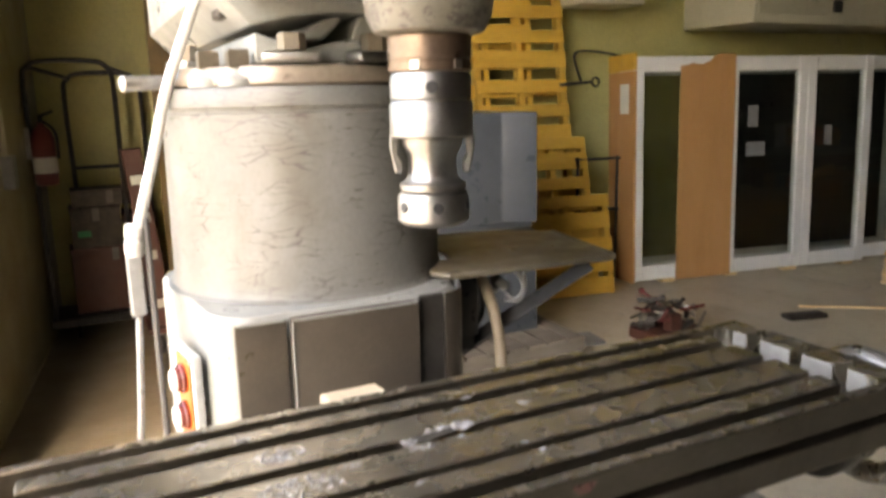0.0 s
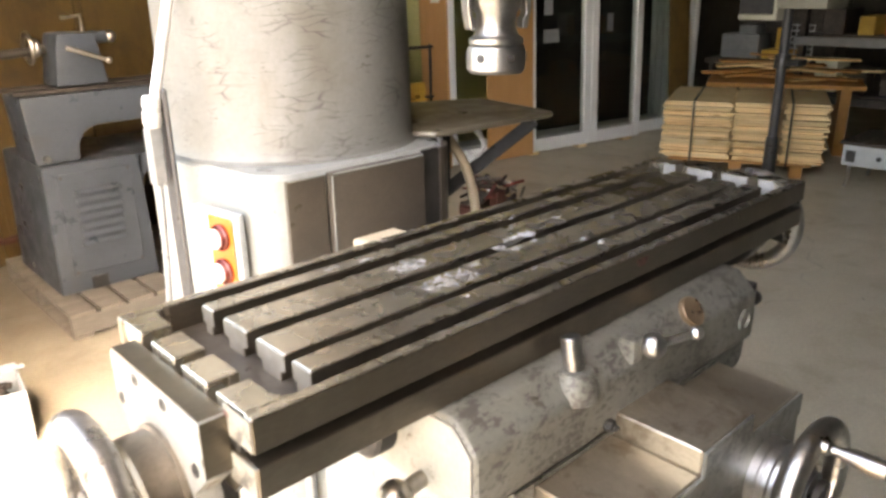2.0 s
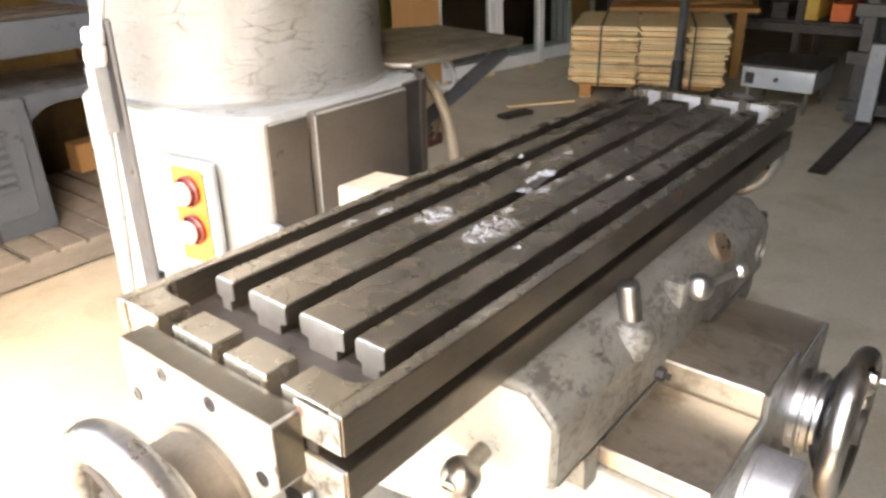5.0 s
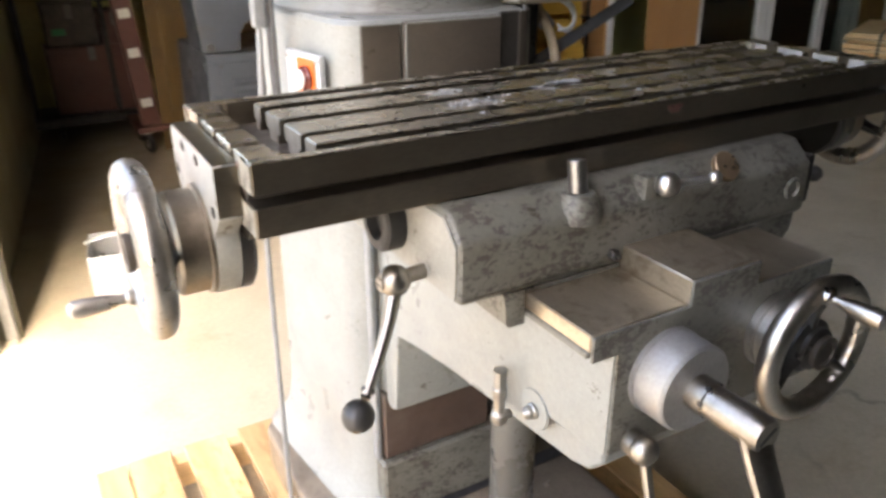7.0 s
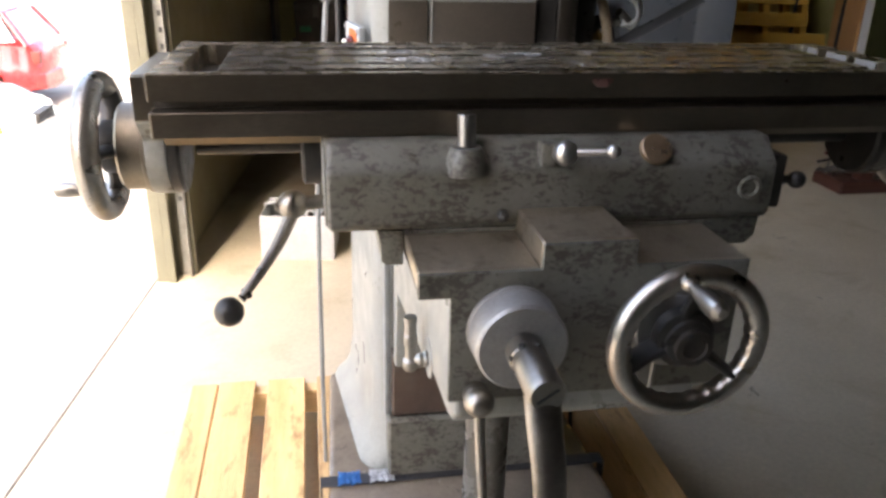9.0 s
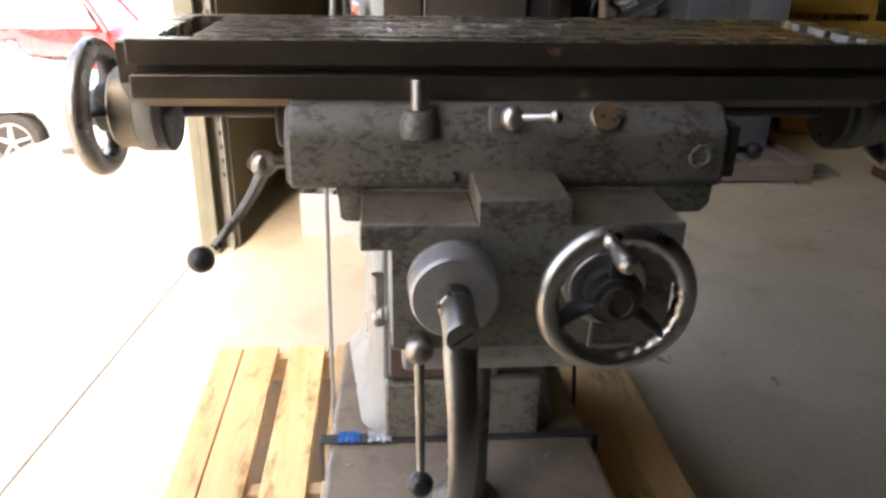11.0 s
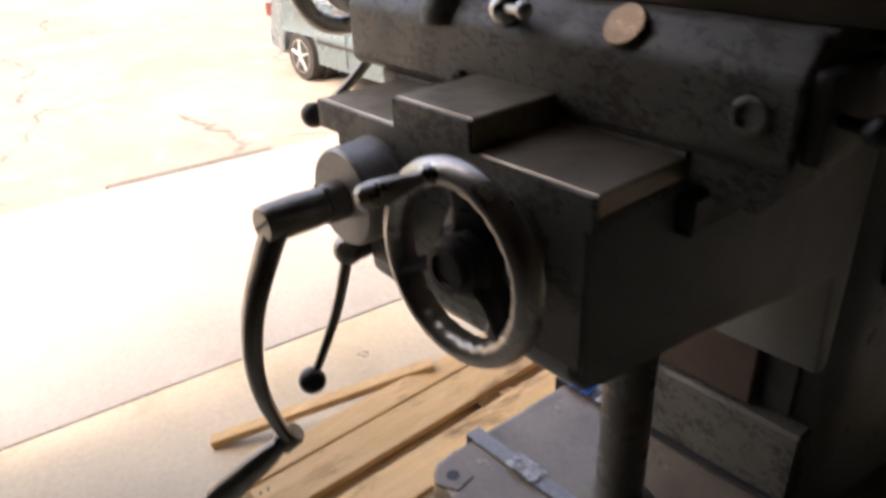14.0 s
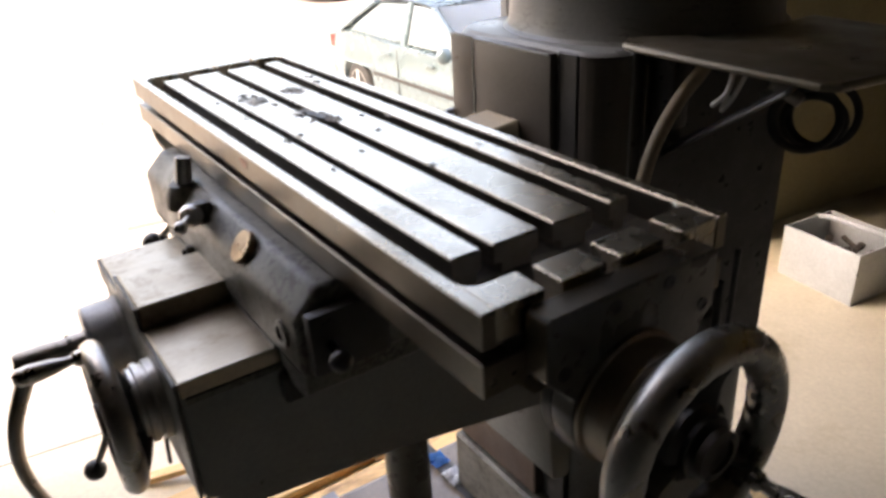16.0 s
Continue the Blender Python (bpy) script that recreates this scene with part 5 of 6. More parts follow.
loft(b, [[b.verts.new(R @ V(x, y, z)) for x, y in ((g, g), (0.33 - g, g), (0.33 - g, 0.27 - g), (g, 0.27 - g))] for g, z in ((0.001, 0.0), (0, 0.002), (0, 0.211), (0.001, 0.212), (0.006, 0.212), (0.006, 0.006))])
part("shell", b, M_SHEET, sb)
for k in range(46):
    b = bmesh.new()
    x, y, z = random.uniform(0.04, 0.29), random.uniform(0.04, 0.23), random.uniform(0.02, 0.16)
    t = bmesh.new()
    if k % 3:
        box(t, -0.03, 0.03, -0.012, 0.012, -0.012, 0.012, 0.003)
    else:
        rod(t, (-0.04, 0, 0), (0.04, 0, 0), 0.011, seg=10)
    merge(b, t, R @ Matrix.Translation((x, y, z)) @ Euler((random.uniform(-1, 1), random.uniform(-0.6, 0.6), random.uniform(0, 3.1))).to_matrix().to_4x4())
    part("scrap_piece", b, M_SCRAP, sb)
b = tube(bmesh.new(), [R @ V(*q) for q in spline([(-0.01, 0.20, 0.20), (0.10, 0.16, 0.235), (0.22, 0.17, 0.235), (0.35, 0.22, 0.21)])], 0.010, 10)
part("bent_pipe", b, M_SHEET, sb)

# ---- lathe on its skid ----
sk, sktop = pallet("lathe_skid", 0.64, 2.85, 3.03, 4.15, 0.0, [(0.64 + 0.139 * k, 0.64 + 0.139 * k + 0.118) for k in range(16)], "grey weathered skid under the lathe", M_GREYWOOD, M_GREYWOOD, 0.13)
la = thing("metal_lathe", (1.7, 3.6, sktop), "blue-grey metal lathe with tailstock, standing on a skid", "lathe")
LZ = sktop
for x0, x1 in ((0.72, 1.16), (2.02, 2.65)):
    b = bmesh.new()
    prism(b, [(x0 - 0.03, LZ), (x1 + 0.03, LZ), (x1 + 0.01, 0.78), (x0 - 0.01, 0.78)], "y", 3.30, 3.98, 0.018, 3)
    ped = part("pedestal", b, M_LATHE, la, "pedestal cabinet")
    b = bmesh.new()
    box(b, x0 + 0.045, x1 - 0.045, 3.290, 3.2990, LZ + 0.095, 0.735, 0.003)
    dr = part("access_door", b, M_LATHE, ped)
    for sx in (x0 + 0.06, x1 - 0.06):
        for sz in (LZ + 0.11, 0.72):
            part("door_screw", rod(bmesh.new(), (sx, 3.2895, sz), (sx, 3.286, sz), 0.007, seg=10), M_SCRAP, ped)
    for k in range(7):
        b = bmesh.new()
        prism(b, [(3.2895, LZ + 0.235 + 0.044 * k), (3.266, LZ + 0.239 + 0.044 * k), (3.270, LZ + 0.246 + 0.044 * k), (3.2895, LZ + 0.260 + 0.044 * k)], "x", x0 + 0.11, x0 + 0.32, 0.001, 1)
        part("louvre", b, M_LATHE, ped)
    b = bmesh.new()
    box(b, x0 + 0.12, x0 + 0.20, 3.288, 3.2985, LZ + 0.005, LZ + 0.07, 0.003)
    part("toe_slot", b, M_PLASTIC, ped)
b = bmesh.new()
prism(b, [(0.70, 0.785), (0.90, 0.785), (0.91, 0.87), (0.94, 0.92), (1.00, 0.945), (1.95, 0.945), (2.0, 0.785), (2.65, 0.785), (2.65, 1.105), (0.68, 1.105)], "y", 3.32, 3.62, 0.014, 2)
part("bed", b, M_LATHE, la, "deep lathe bed")
b = bmesh.new()
prism(b, [(1.172, 0.775), (1.172, 0.60), (1.20, 0.66), (1.26, 0.70), (1.34, 0.715), (1.84, 0.715), (1.93, 0.69), (1.99, 0.60), (1.99, 0.775)], "y", 3.33, 3.96, 0.010, 2)
part("chip_pan", b, M_LATHE, la, "arched chip pan")
part("clamp_bolt", rod(bmesh.new(), (0.745, 3.318, 0.815), (0.745, 3.298, 0.815), 0.016, seg=8), M_STEEL, la)
for y in (3.345, 3.535):
    b = bmesh.new()
    box(b, 0.665, 2.05, y, y + 0.065, 1.108, 1.128, 0.003)
    part("bed_way", b, M_SCRAP, la, "dark oily bed way")
b = bmesh.new()
prism(b, [(2.06, 3.305), (2.42, 3.305), (2.44, 3.292), (2.605, 3.20), (2.605, 3.90), (2.06, 3.90)], "z", 0.835, 1.49, 0.012, 2)
hs = part("headstock", b, M_LATHE, la, "tall boxed headstock")
part("chuck", turned(bmesh.new(), (2.055, 3.48, 1.30), (-1, 0, 0), [(0.12, 0), (0.12, 0.07), (0.115, 0.08), (0.03, 0.08), (0.028, 0.04), (0, 0.04)], 36), M_STEEL, hs)
part("speed_knob", rod(bmesh.new(), (2.20, 3.304, 1.38), (2.20, 3.275, 1.38), 0.022), M_PLASTIC, hs)
b = bmesh.new()
prism(b, [(0.86, 1.131), (1.11, 1.131), (1.085, 1.30), (1.07, 1.375), (0.90, 1.375), (0.885, 1.30)], "y", 3.36, 3.58, 0.02, 2)
ts = part("tailstock", b, M_LATHE, la)
part("quill", rod(bmesh.new(), (0.87, 3.47, 1.30), (0.64, 3.47, 1.285), 0.022), M_SCRAP, ts)
part("tail_wheel", ring(ring(bmesh.new(), (0.80, 3.47, 1.31), (1, 0, 0), 0.068, 0.010, 32, 10), (0.83, 3.47, 1.31), (1, 0, 0), 0.030, 0.015, 28, 10), M_CHROME, ts)
part("lock_lever", tube(bmesh.new(), [(0.93, 3.35, 1.31), (1.02, 3.33, 1.275), (1.10, 3.32, 1.245)], (0.012, 0.008), 10), M_CHROME, ts)
part("lever_knob", ball(bmesh.new(), (1.105, 3.32, 1.243), 0.016), M_CHROME, ts)
part("clamp_lever", tube(bmesh.new(), [(1.05, 3.46, 1.377), (1.05, 3.46, 1.45), (0.96, 3.46, 1.44)], 0.009, 10), M_CHROME, ts)
part("tail_spindle", rod(bmesh.new(), (1.08, 3.47, 1.345), (1.16, 3.47, 1.345), 0.030), M_LATHE, ts)
part("tail_knob", ball(bmesh.new(), (1.18, 3.47, 1.345), 0.030), M_CHROME, ts)
b = bmesh.new()
box(b, 1.55, 1.85, 3.26, 3.86, 1.131, 1.19, 0.01, 2)
box(b, 1.56, 1.84, 3.20, 3.30, 0.93, 1.128, 0.01, 2)
part("carriage", b, M_LATHE, la)
part("carriage_wheel", ring(bmesh.new(), (1.64, 3.17, 1.02), (0, 1, 0), 0.075, 0.011, 36, 10), M_PLASTIC, la)
# plywood sheet with battens behind the lathe
pl = thing("plywood_sheet", (1.3, 4.45, 0), "tall brown plywood sheet with battens leaning on the wall", "plywood sheet")
b = bmesh.new()
box(b, 0.62, 2.3, 4.42, 4.438, 0.0, 2.35, 0.002)
part("sheet", b, M_PLY, pl)
for x0 in (0.70, 1.33, 1.98):
    b = bmesh.new()
    box(b, x0, x0 + 0.045, 4.394, 4.418, 0.0, 2.35, 0.003)
    part("batten", b, M_PLY, pl)

# cardboard box on the skid
b = bmesh.new()
box(b, 1.66, 1.86, 4.00, 4.13, 0.1305, 0.30, 0.003)
cb = thing("cardboard_box", (1.76, 4.06, 0.13), "small open orange-brown cardboard box", "cardboard box")
part("carton", b, M_CARD, cb)
part("disc_label", rod(bmesh.new(), (1.79, 3.9995, 0.20), (1.79, 3.9985, 0.20), 0.022, seg=20, edge=0.0001), M_PAPER, cb)

# ---- red hand truck with stickers ----
ht = thing("hand_truck", (0.62, 4.5, 0), "red-brown hand truck with white stickers and steel casters", "hand truck")
b = bmesh.new()
box(b, 0.505, 0.625, 4.44, 4.52, 0.17, 1.32, 0.006, 1, Matrix.Translation((0.565, 4.48, 0.2)) @ Matrix.Rotation(radians(-5), 4, "Y") @ Matrix.Translation((-0.565, -4.48, -0.2)))
up = part("upright", b, M_RUST, ht)
for z in (0.30, 0.62, 0.86, 1.10):
    b = bmesh.new()
    box(b, 0.53, 0.60, 4.434, 4.4385, z, z + 0.055, 0.0, 1, Matrix.Translation((0.565, 4.48, 0.2)) @ Matrix.Rotation(radians(-5), 4, "Y") @ Matrix.Translation((-0.565, -4.48, -0.2)))
    part("sticker", b, M_PAPER, up)
b = bmesh.new()
box(b, 0.46, 0.96, 4.36, 4.80, 0.145, 0.18, 0.008, 2)
part("deck", b, M_RUST, ht, "dark red steel deck")
for x, y in ((0.53, 4.42), (0.90, 4.42), (0.53, 4.74), (0.90, 4.74)):
    b = ring(bmesh.new(), (x, y, 0.062), (1, 0.25, 0), 0.045, 0.017, 28, 10)
    cs = part("caster", b, M_RUBBER, ht, "black caster")
    part("rim", turned(bmesh.new(), V(x, y, 0.062) - V(0.97, 0.24, 0) * 0.012, (0.97, 0.24, 0), [(0.012, 0), (0.032, 0.002), (0.032, 0.022), (0.012, 0.024)], 20), M_STEEL, cs)
    b = bmesh.new()
    box(b, x - 0.026, x + 0.026, y - 0.02, y + 0.02, 0.126, 0.144, 0.003)
    part("fork", b, M_STEEL, cs)

# ---- hooped cage cart with junk ----
ct = thing("cage_cart", (0.30, 5.15, 0), "black tubular cage cart loaded with dark cartons", "cart")
for y, xl, xr, zt in ((5.02, -0.09, 0.436, 1.866), (5.36, 0.132, 0.626, 1.80)):
    b = tube(bmesh.new(), spline([(xl + 0.02, y, 0.14), (xl + 0.01, y, 1.0), (xl, y, zt - 0.16), (xl + 0.03, y, zt - 0.04), (xl + 0.12, y, zt), (xr - 0.12, y, zt), (xr - 0.03, y, zt - 0.04), (xr, y, zt - 0.16), (xr, y, 1.0), (xr + 0.02, y, 0.14)], 6), 0.017, 10)
    part("hoop", b, M_PLASTIC, ct)
for p0, p1 in (((-0.06, 5.02, 1.83), (0.16, 5.36, 1.77)), ((0.40, 5.02, 1.83), (0.60, 5.36, 1.77)), ((0.45, 5.02, 0.98), (0.63, 5.36, 0.98))):
    part("cross_bar", rod(bmesh.new(), p0, p1, 0.015), M_PLASTIC, ct)
for z in (0.75, 1.15):
    part("side_rail", rod(bmesh.new(), (0.14, 5.36, z), (0.63, 5.36, z), 0.013), M_PLASTIC, ct)
b = bmesh.new()
box(b, -0.10, 0.70, 4.98, 5.40, 0.10, 0.16, 0.006)
part("deck", b, M_PLASTIC, ct)
for x in (0.06, 0.60):
    for y in (5.05, 5.33):
        part("caster", ring(bmesh.new(), (x, y, 0.05), (1, 0, 0), 0.035, 0.014, 20, 8), M_RUBBER, ct)
for k, (x0, x1, z0, z1, mm) in enumerate(((0.06, 0.62, 0.163, 0.62, M_RUST), (0.08, 0.40, 0.623, 0.90, M_SCRAP), (0.42, 0.62, 0.623, 0.84, M_RUST), (0.10, 0.58, 0.903, 1.02, M_SCRAP))):
    b = bmesh.new()
    box(b, x0, x1, 5.06, 5.31, z0, z1, 0.006)
    dc = thing("dark_carton", ((x0 + x1) / 2, 5.18, z0), "dark dusty carton stacked in the cage cart", "carton", "cartons in the cage cart")
    part("carton", b, mm, dc)
    zl = z1 - 0.035
    part("lid", box(bmesh.new(), x0 - 0.004, x1 + 0.004, 5.054, 5.316, zl, z1 + 0.0015, 0.004), mm, dc, "shallow dusty lid")
    part("tape_strip", box(bmesh.new(), (x0 + x1) / 2 - 0.022, (x0 + x1) / 2 + 0.022, 5.0515, 5.0535, zl - 0.06, z1 - 0.004, 0.0), M_BUMPER, dc, "dull tape strip")
b = bmesh.new()
box(b, 0.12, 0.20, 5.052, 5.0585, 0.70, 0.74, 0.002)
single("green_rag", b, M_GREEN, "small green rag hanging over a carton", "rag")

# fire extinguisher and conduits on the west wall
fe = thing("fire_extinguisher", B(0.10, 2.85, 1.1), "red fire extinguisher hanging on the wall", "fire extinguisher")
part("cylinder", turned(bmesh.new(), B(0.10, 2.85, 1.08), (0, 0, 1), [(0.06, 0), (0.07, 0.02), (0.07, 0.30), (0.055, 0.35), (0.025, 0.38), (0.02, 0.40), (0, 0.40)], 28), M_RED, fe)
part("label", turned(bmesh.new(), B(0.10, 2.85, 1.16), (0, 0, 1), [(0.0702, 0), (0.0715, 0.001), (0.0715, 0.10), (0.0702, 0.101)], 28), M_PAPER, fe)
part("valve", rod(rod(bmesh.new(), B(0.10, 2.85, 1.481), B(0.10, 2.85, 1.53), 0.014), B(0.10, 2.85, 1.52), B(0.18, 2.80, 1.55), 0.010), M_PLASTIC, fe)
part("hose", tube(bmesh.new(), spline([B(0.10, 2.83, 1.50), B(0.18, 2.82, 1.42), B(0.185, 2.82, 1.25)]), 0.010, 10), M_RUBBER, fe)
part("hanger", bbox(bmesh.new(), 0.001, 0.029, 2.83, 2.87, 1.25, 1.45, 0.002), M_STEEL, fe)
cd = thing("wall_conduit", B(0.02, 2.1, 1.2), "pale conduits running down to a switch box on the wall", "conduit")
for dv in (0.0, 0.05):
    part("pipe", rod(bmesh.new(), B(0.0185, 2.06 + dv, 1.32), B(0.0185, 2.02 + dv, 4.3), 0.011), M_BEIGE, cd)
part("switch_box", bbox(bmesh.new(), 0.001, 0.06, 2.03, 2.14, 1.14, 1.32, 0.004), M_GREYBAR, cd)

# ---- leaning yellow pallets on the back wall ----


def leaning(x0, x1, ybot, ytop, z1, rows, label):
    t = thing("leaning_pallet", ((x0 + x1) / 2, ybot, 0), label, "pallet", "pallets leaning on the wall")
    tilt = math.atan2(ytop - ybot, z1)
    m = Matrix.Translation((x0, ybot, 0.0)) @ Matrix.Rotation(radians(-8), 4, "Z") @ Matrix.Rotation(-tilt, 4, "X")
    wd, ht_ = x1 - x0, z1 / math.cos(tilt)
    for k in range(rows):
        z = 0.01 + (ht_ - 0.11) * k / (rows - 1)
        bb = bmesh.new()
        hh = 0.105 if k % 3 else 0.14
        box(bb, random.uniform(-0.01, 0.01), wd + random.uniform(-0.01, 0.01), 0.0, 0.018, z, min(z + hh, ht_), 0.002, 1, m.copy())
        part("slat", bb, M_YWOOD, t)
    for f in (0.0, 0.46, 0.93):
        bb = bmesh.new()
        box(bb, wd * f + 0.005, wd * f + 0.055, 0.0195, 0.105, 0.0, ht_, 0.003, 1, m.copy())
        part("stringer", bb, M_YWOOD, t)
    for k in range(4):
        z = 0.02 + (ht_ - 0.14) * k / 3
        bb = bmesh.new()
        box(bb, 0, wd, 0.107, 0.125, z, z + 0.10, 0.002, 1, m.copy())
        part("back_slat", bb, M_YWOOD, t)


leaning(3.05, 3.86, 4.54, 4.98, 2.5, 13, "tall yellow pine pallet leaning on the wall")
leaning(3.30, 3.93, 4.36, 4.66, 1.24, 8, "short yellow pine pallet leaning on a taller one")
leaning(3.24, 3.975, 4.22, 4.40, 0.79, 5, "low yellow pine pallet leaning on a taller one")
leaning(2.80, 3.60, 4.76, 5.04, 3.0, 14, "tall yellow pine pallet leaning on the wall")
# wall pipe loop by the pallets
b = tube(bmesh.new(), spline([(4.25, 5.02, 1.70), (4.15, 4.98, 1.92), (4.35, 4.98, 1.95), (4.75, 5.0, 1.90)]), 0.012, 8)
single("wall_cable", b, M_PLASTIC, "thin dark cable looping along the wall", "cable")
bk = thing("steel_stand", (4.1, 4.6, 0), "black steel tube stand beside the crated doors", "stand")
for z in (0.62, 1.05):
    part("rail", rod(bmesh.new(), (3.85, 4.55, z), (4.30, 4.50, z), 0.014), M_PLASTIC, bk)
for x in (3.87, 4.28):
    part("leg", rod(bmesh.new(), (x, 4.53, 0), (x, 4.53, 1.07), 0.014), M_PLASTIC, bk)
part("ring_hook", ring(rod(bmesh.new(), (3.75, 4.62, 1.66), (4.05, 4.60, 1.68), 0.014), (4.09, 4.60, 1.68), (0, 1, 0), 0.035, 0.010, 20, 8), M_PLASTIC, bk)

# ---- glazed patio doors standing in a crate ----
pd = thing("patio_doors", (5.4, 4.1, 0), "white-framed glazed patio doors standing packed with cardboard", "patio door")
D0, D1 = V(4.32, 4.23, 0.0), V(6.75, 3.80, 0.0)
dang = math.atan2(D1.y - D0.y, D1.x - D0.x)
DM = Matrix.Translation(D0) @ Matrix.Rotation(dang, 4, "Z") @ Matrix.Rotation(radians(-2.0), 4, "X")
DL = (D1 - D0).length


def dbox(bmx, *a, bev=0.0):
    return box(bmx, *a, bev, 1, DM.copy())


for s0, s1, off in ((-0.055, 0.80, 0.0), (0.815, 1.60, 0.0), (1.605, 2.30, 0.0), (2.305, 3.0, 0.10)):
    fr = bmesh.new()
    fw = 0.062 if s0 < 0 else 0.088
    dbox(fr, s0, s0 + fw, off, off + 0.07, 0.03, 1.87, bev=0.006)
    dbox(fr, s1 - fw, s1, off, off + 0.07, 0.03, 1.87, bev=0.006)
    dbox(fr, s0 + fw, s1 - fw, off + 0.002, off + 0.068, 0.03, 0.155, bev=0.006)
    dbox(fr, s0 + fw, s1 - fw, off + 0.002, off + 0.068, 1.745, 1.87, bev=0.006)
    leaf = part("door_leaf", fr, M_WHITE, pd, "white vinyl door leaf")
    gl = part("pane", dbox(bmesh.new(), s0 + fw, s1 - fw, off + 0.03, off + 0.036, 0.156, 1.744), M_GLASS, leaf, "dark reflecting pane")
for s0, z0, w_, h_ in ((1.02, 1.28, 0.10, 0.18), (1.01, 1.03, 0.19, 0.12), (1.82, 1.10, 0.08, 0.17), (0.62, 1.0, 0.07, 0.16)):
    part("glass_label", dbox(bmesh.new(), s0, s0 + w_, 0.0265, 0.0290, z0, z0 + h_), M_GREYBAR, pd, "greyish paper label")
for k in range(4):
    part("spacer", dbox(bmesh.new(), 0.2 + 0.62 * k, 0.32 + 0.62 * k, 0.0, 0.09, 0.001, 0.028), M_LUMBER, pd)
b = bmesh.new()
ragged = [(0.315, 0.02), (0.85, 0.02), (0.845, 0.7), (0.852, 1.3), (0.85, 1.885), (0.70, 1.89), (0.645, 1.865), (0.61, 1.83), (0.52, 1.80), (0.44, 1.815), (0.40, 1.80), (0.33, 1.79), (0.318, 1.1)]
merge(b, prism(bmesh.new(), ragged, "y", -0.0205, -0.0145), DM.copy())
part("cardboard_sheet", b, M_CARD, pd, "brown cardboard sheet over the leaf")
part("edge_board", dbox(bmesh.new(), -0.085, -0.059, 0.0, 0.42, 0.01, 1.76, bev=0.004), M_CARD, pd, "brown cardboard edge packing")
part("edge_block", dbox(bmesh.new(), -0.090, -0.059, 0.0, 0.42, 1.765, 1.90, bev=0.004), M_YWOOD, pd)
part("packing_slip", dbox(bmesh.new(), -0.089, -0.0855, 0.08, 0.22, 1.42, 1.66), M_PAPER, pd)
for off in (0.16, 0.25, 0.34):
    fr = bmesh.new()
    dbox(fr, 0.0, 0.09, off, off + 0.07, 0.03, 1.86, bev=0.005)
    dbox(fr, 2.86, 2.95, off, off + 0.07, 0.03, 1.86, bev=0.005)
    dbox(fr, 0.09, 2.86, off, off + 0.07, 1.74, 1.86, bev=0.005)
    dbox(fr, 0.09, 2.86, off, off + 0.07, 0.03, 0.15, bev=0.005)
    part("rear_frame", fr, M_WHITE, pd)
part("backing_board", dbox(bmesh.new(), 0.8, 2.97, 0.43, 0.45, 0.02, 1.86, bev=0.003), M_PLASTIC, pd)
b = bmesh.new()
box(b, 0, 0.26, 0, 0.02, 0, 2.0, 0.003, 1, Matrix.Translation((6.98, 3.72, 0)) @ Matrix.Rotation(radians(-20), 4, "Z") @ Matrix.Rotation(radians(-6), 4, "X"))
single("brown_board", b, M_PLY, "dark brown board leaning past the patio doors", "board")
b = bmesh.new()
box(b, 7.45, 7.535, 3.78, 3.865, 0, 4.6, 0.01)
setting("steel_post", b, M_WHITE, "white painted steel building post", "post")

# beige cabinets hung above
for x0, x1, z0, z1, y0 in ((5.25, 9.2, 2.13, 2.75, 4.05), (3.95, 4.55, 2.30, 2.70, 4.55)):
    cbn = thing("wall_cabinet", ((x0 + x1) / 2, y0 + 0.3, z0), "beige sheet-steel cabinet fixed high on the wall", "cabinet")
    b = bmesh.new()
    box(b, x0, x1, y0, 5.0 - 0.11 * (x0 - 4) - 0.02, z0, z1, 0.012, 2)
    body_ = part("body", b, M_BEIGE, cbn)
    b = bmesh.new()
    box(b, x0 + 0.04, x0 + (x1 - x0) * 0.22, y0 - 0.012, y0 - 0.001, z0 + 0.06, z1 - 0.04, 0.004)
    part("door", b, M_BEIGE, cbn)
    b = bmesh.new()
    box(b, x0 + (x1 - x0) * 0.24, x0 + (x1 - x0) * 0.27, y0 - 0.010, y0 - 0.001, z0 + 0.10, z0 + 0.20, 0.002)
    part("latch", b, M_PLASTIC, cbn)
    b = bmesh.new()
    box(b, x0 + (x1 - x0) * 0.34, x1 - 0.1, y0 - 0.006, y0 - 0.001, z0 + 0.25, z1 - 0.05, 0.002)
    part("dark_window", b, M_PLASTIC, cbn)

# ---- lumber bundle ----
LM = Matrix.Translation((5.50, 2.84, 0)) @ Matrix.Rotation(radians(-66), 4, "Z")
lb = thing("lumber_bundle", LM @ V(0.5, 0.4, 0), "strapped bundle of pale fence boards on an orange pallet", "lumber")
for k in range(3):
    bb = box(bmesh.new(), 0.02 + 0.47 * k, 0.12 + 0.47 * k, 0.02, 0.95, 0.0, 0.10, 0.003, 1, LM.copy())
    part("bearer", bb, M_BEARER, lb)
part("pallet_top", box(bmesh.new(), 0.0, 1.12, 0.0, 0.95, 0.102, 0.12, 0.002, 1, LM.copy()), M_BEARER, lb)
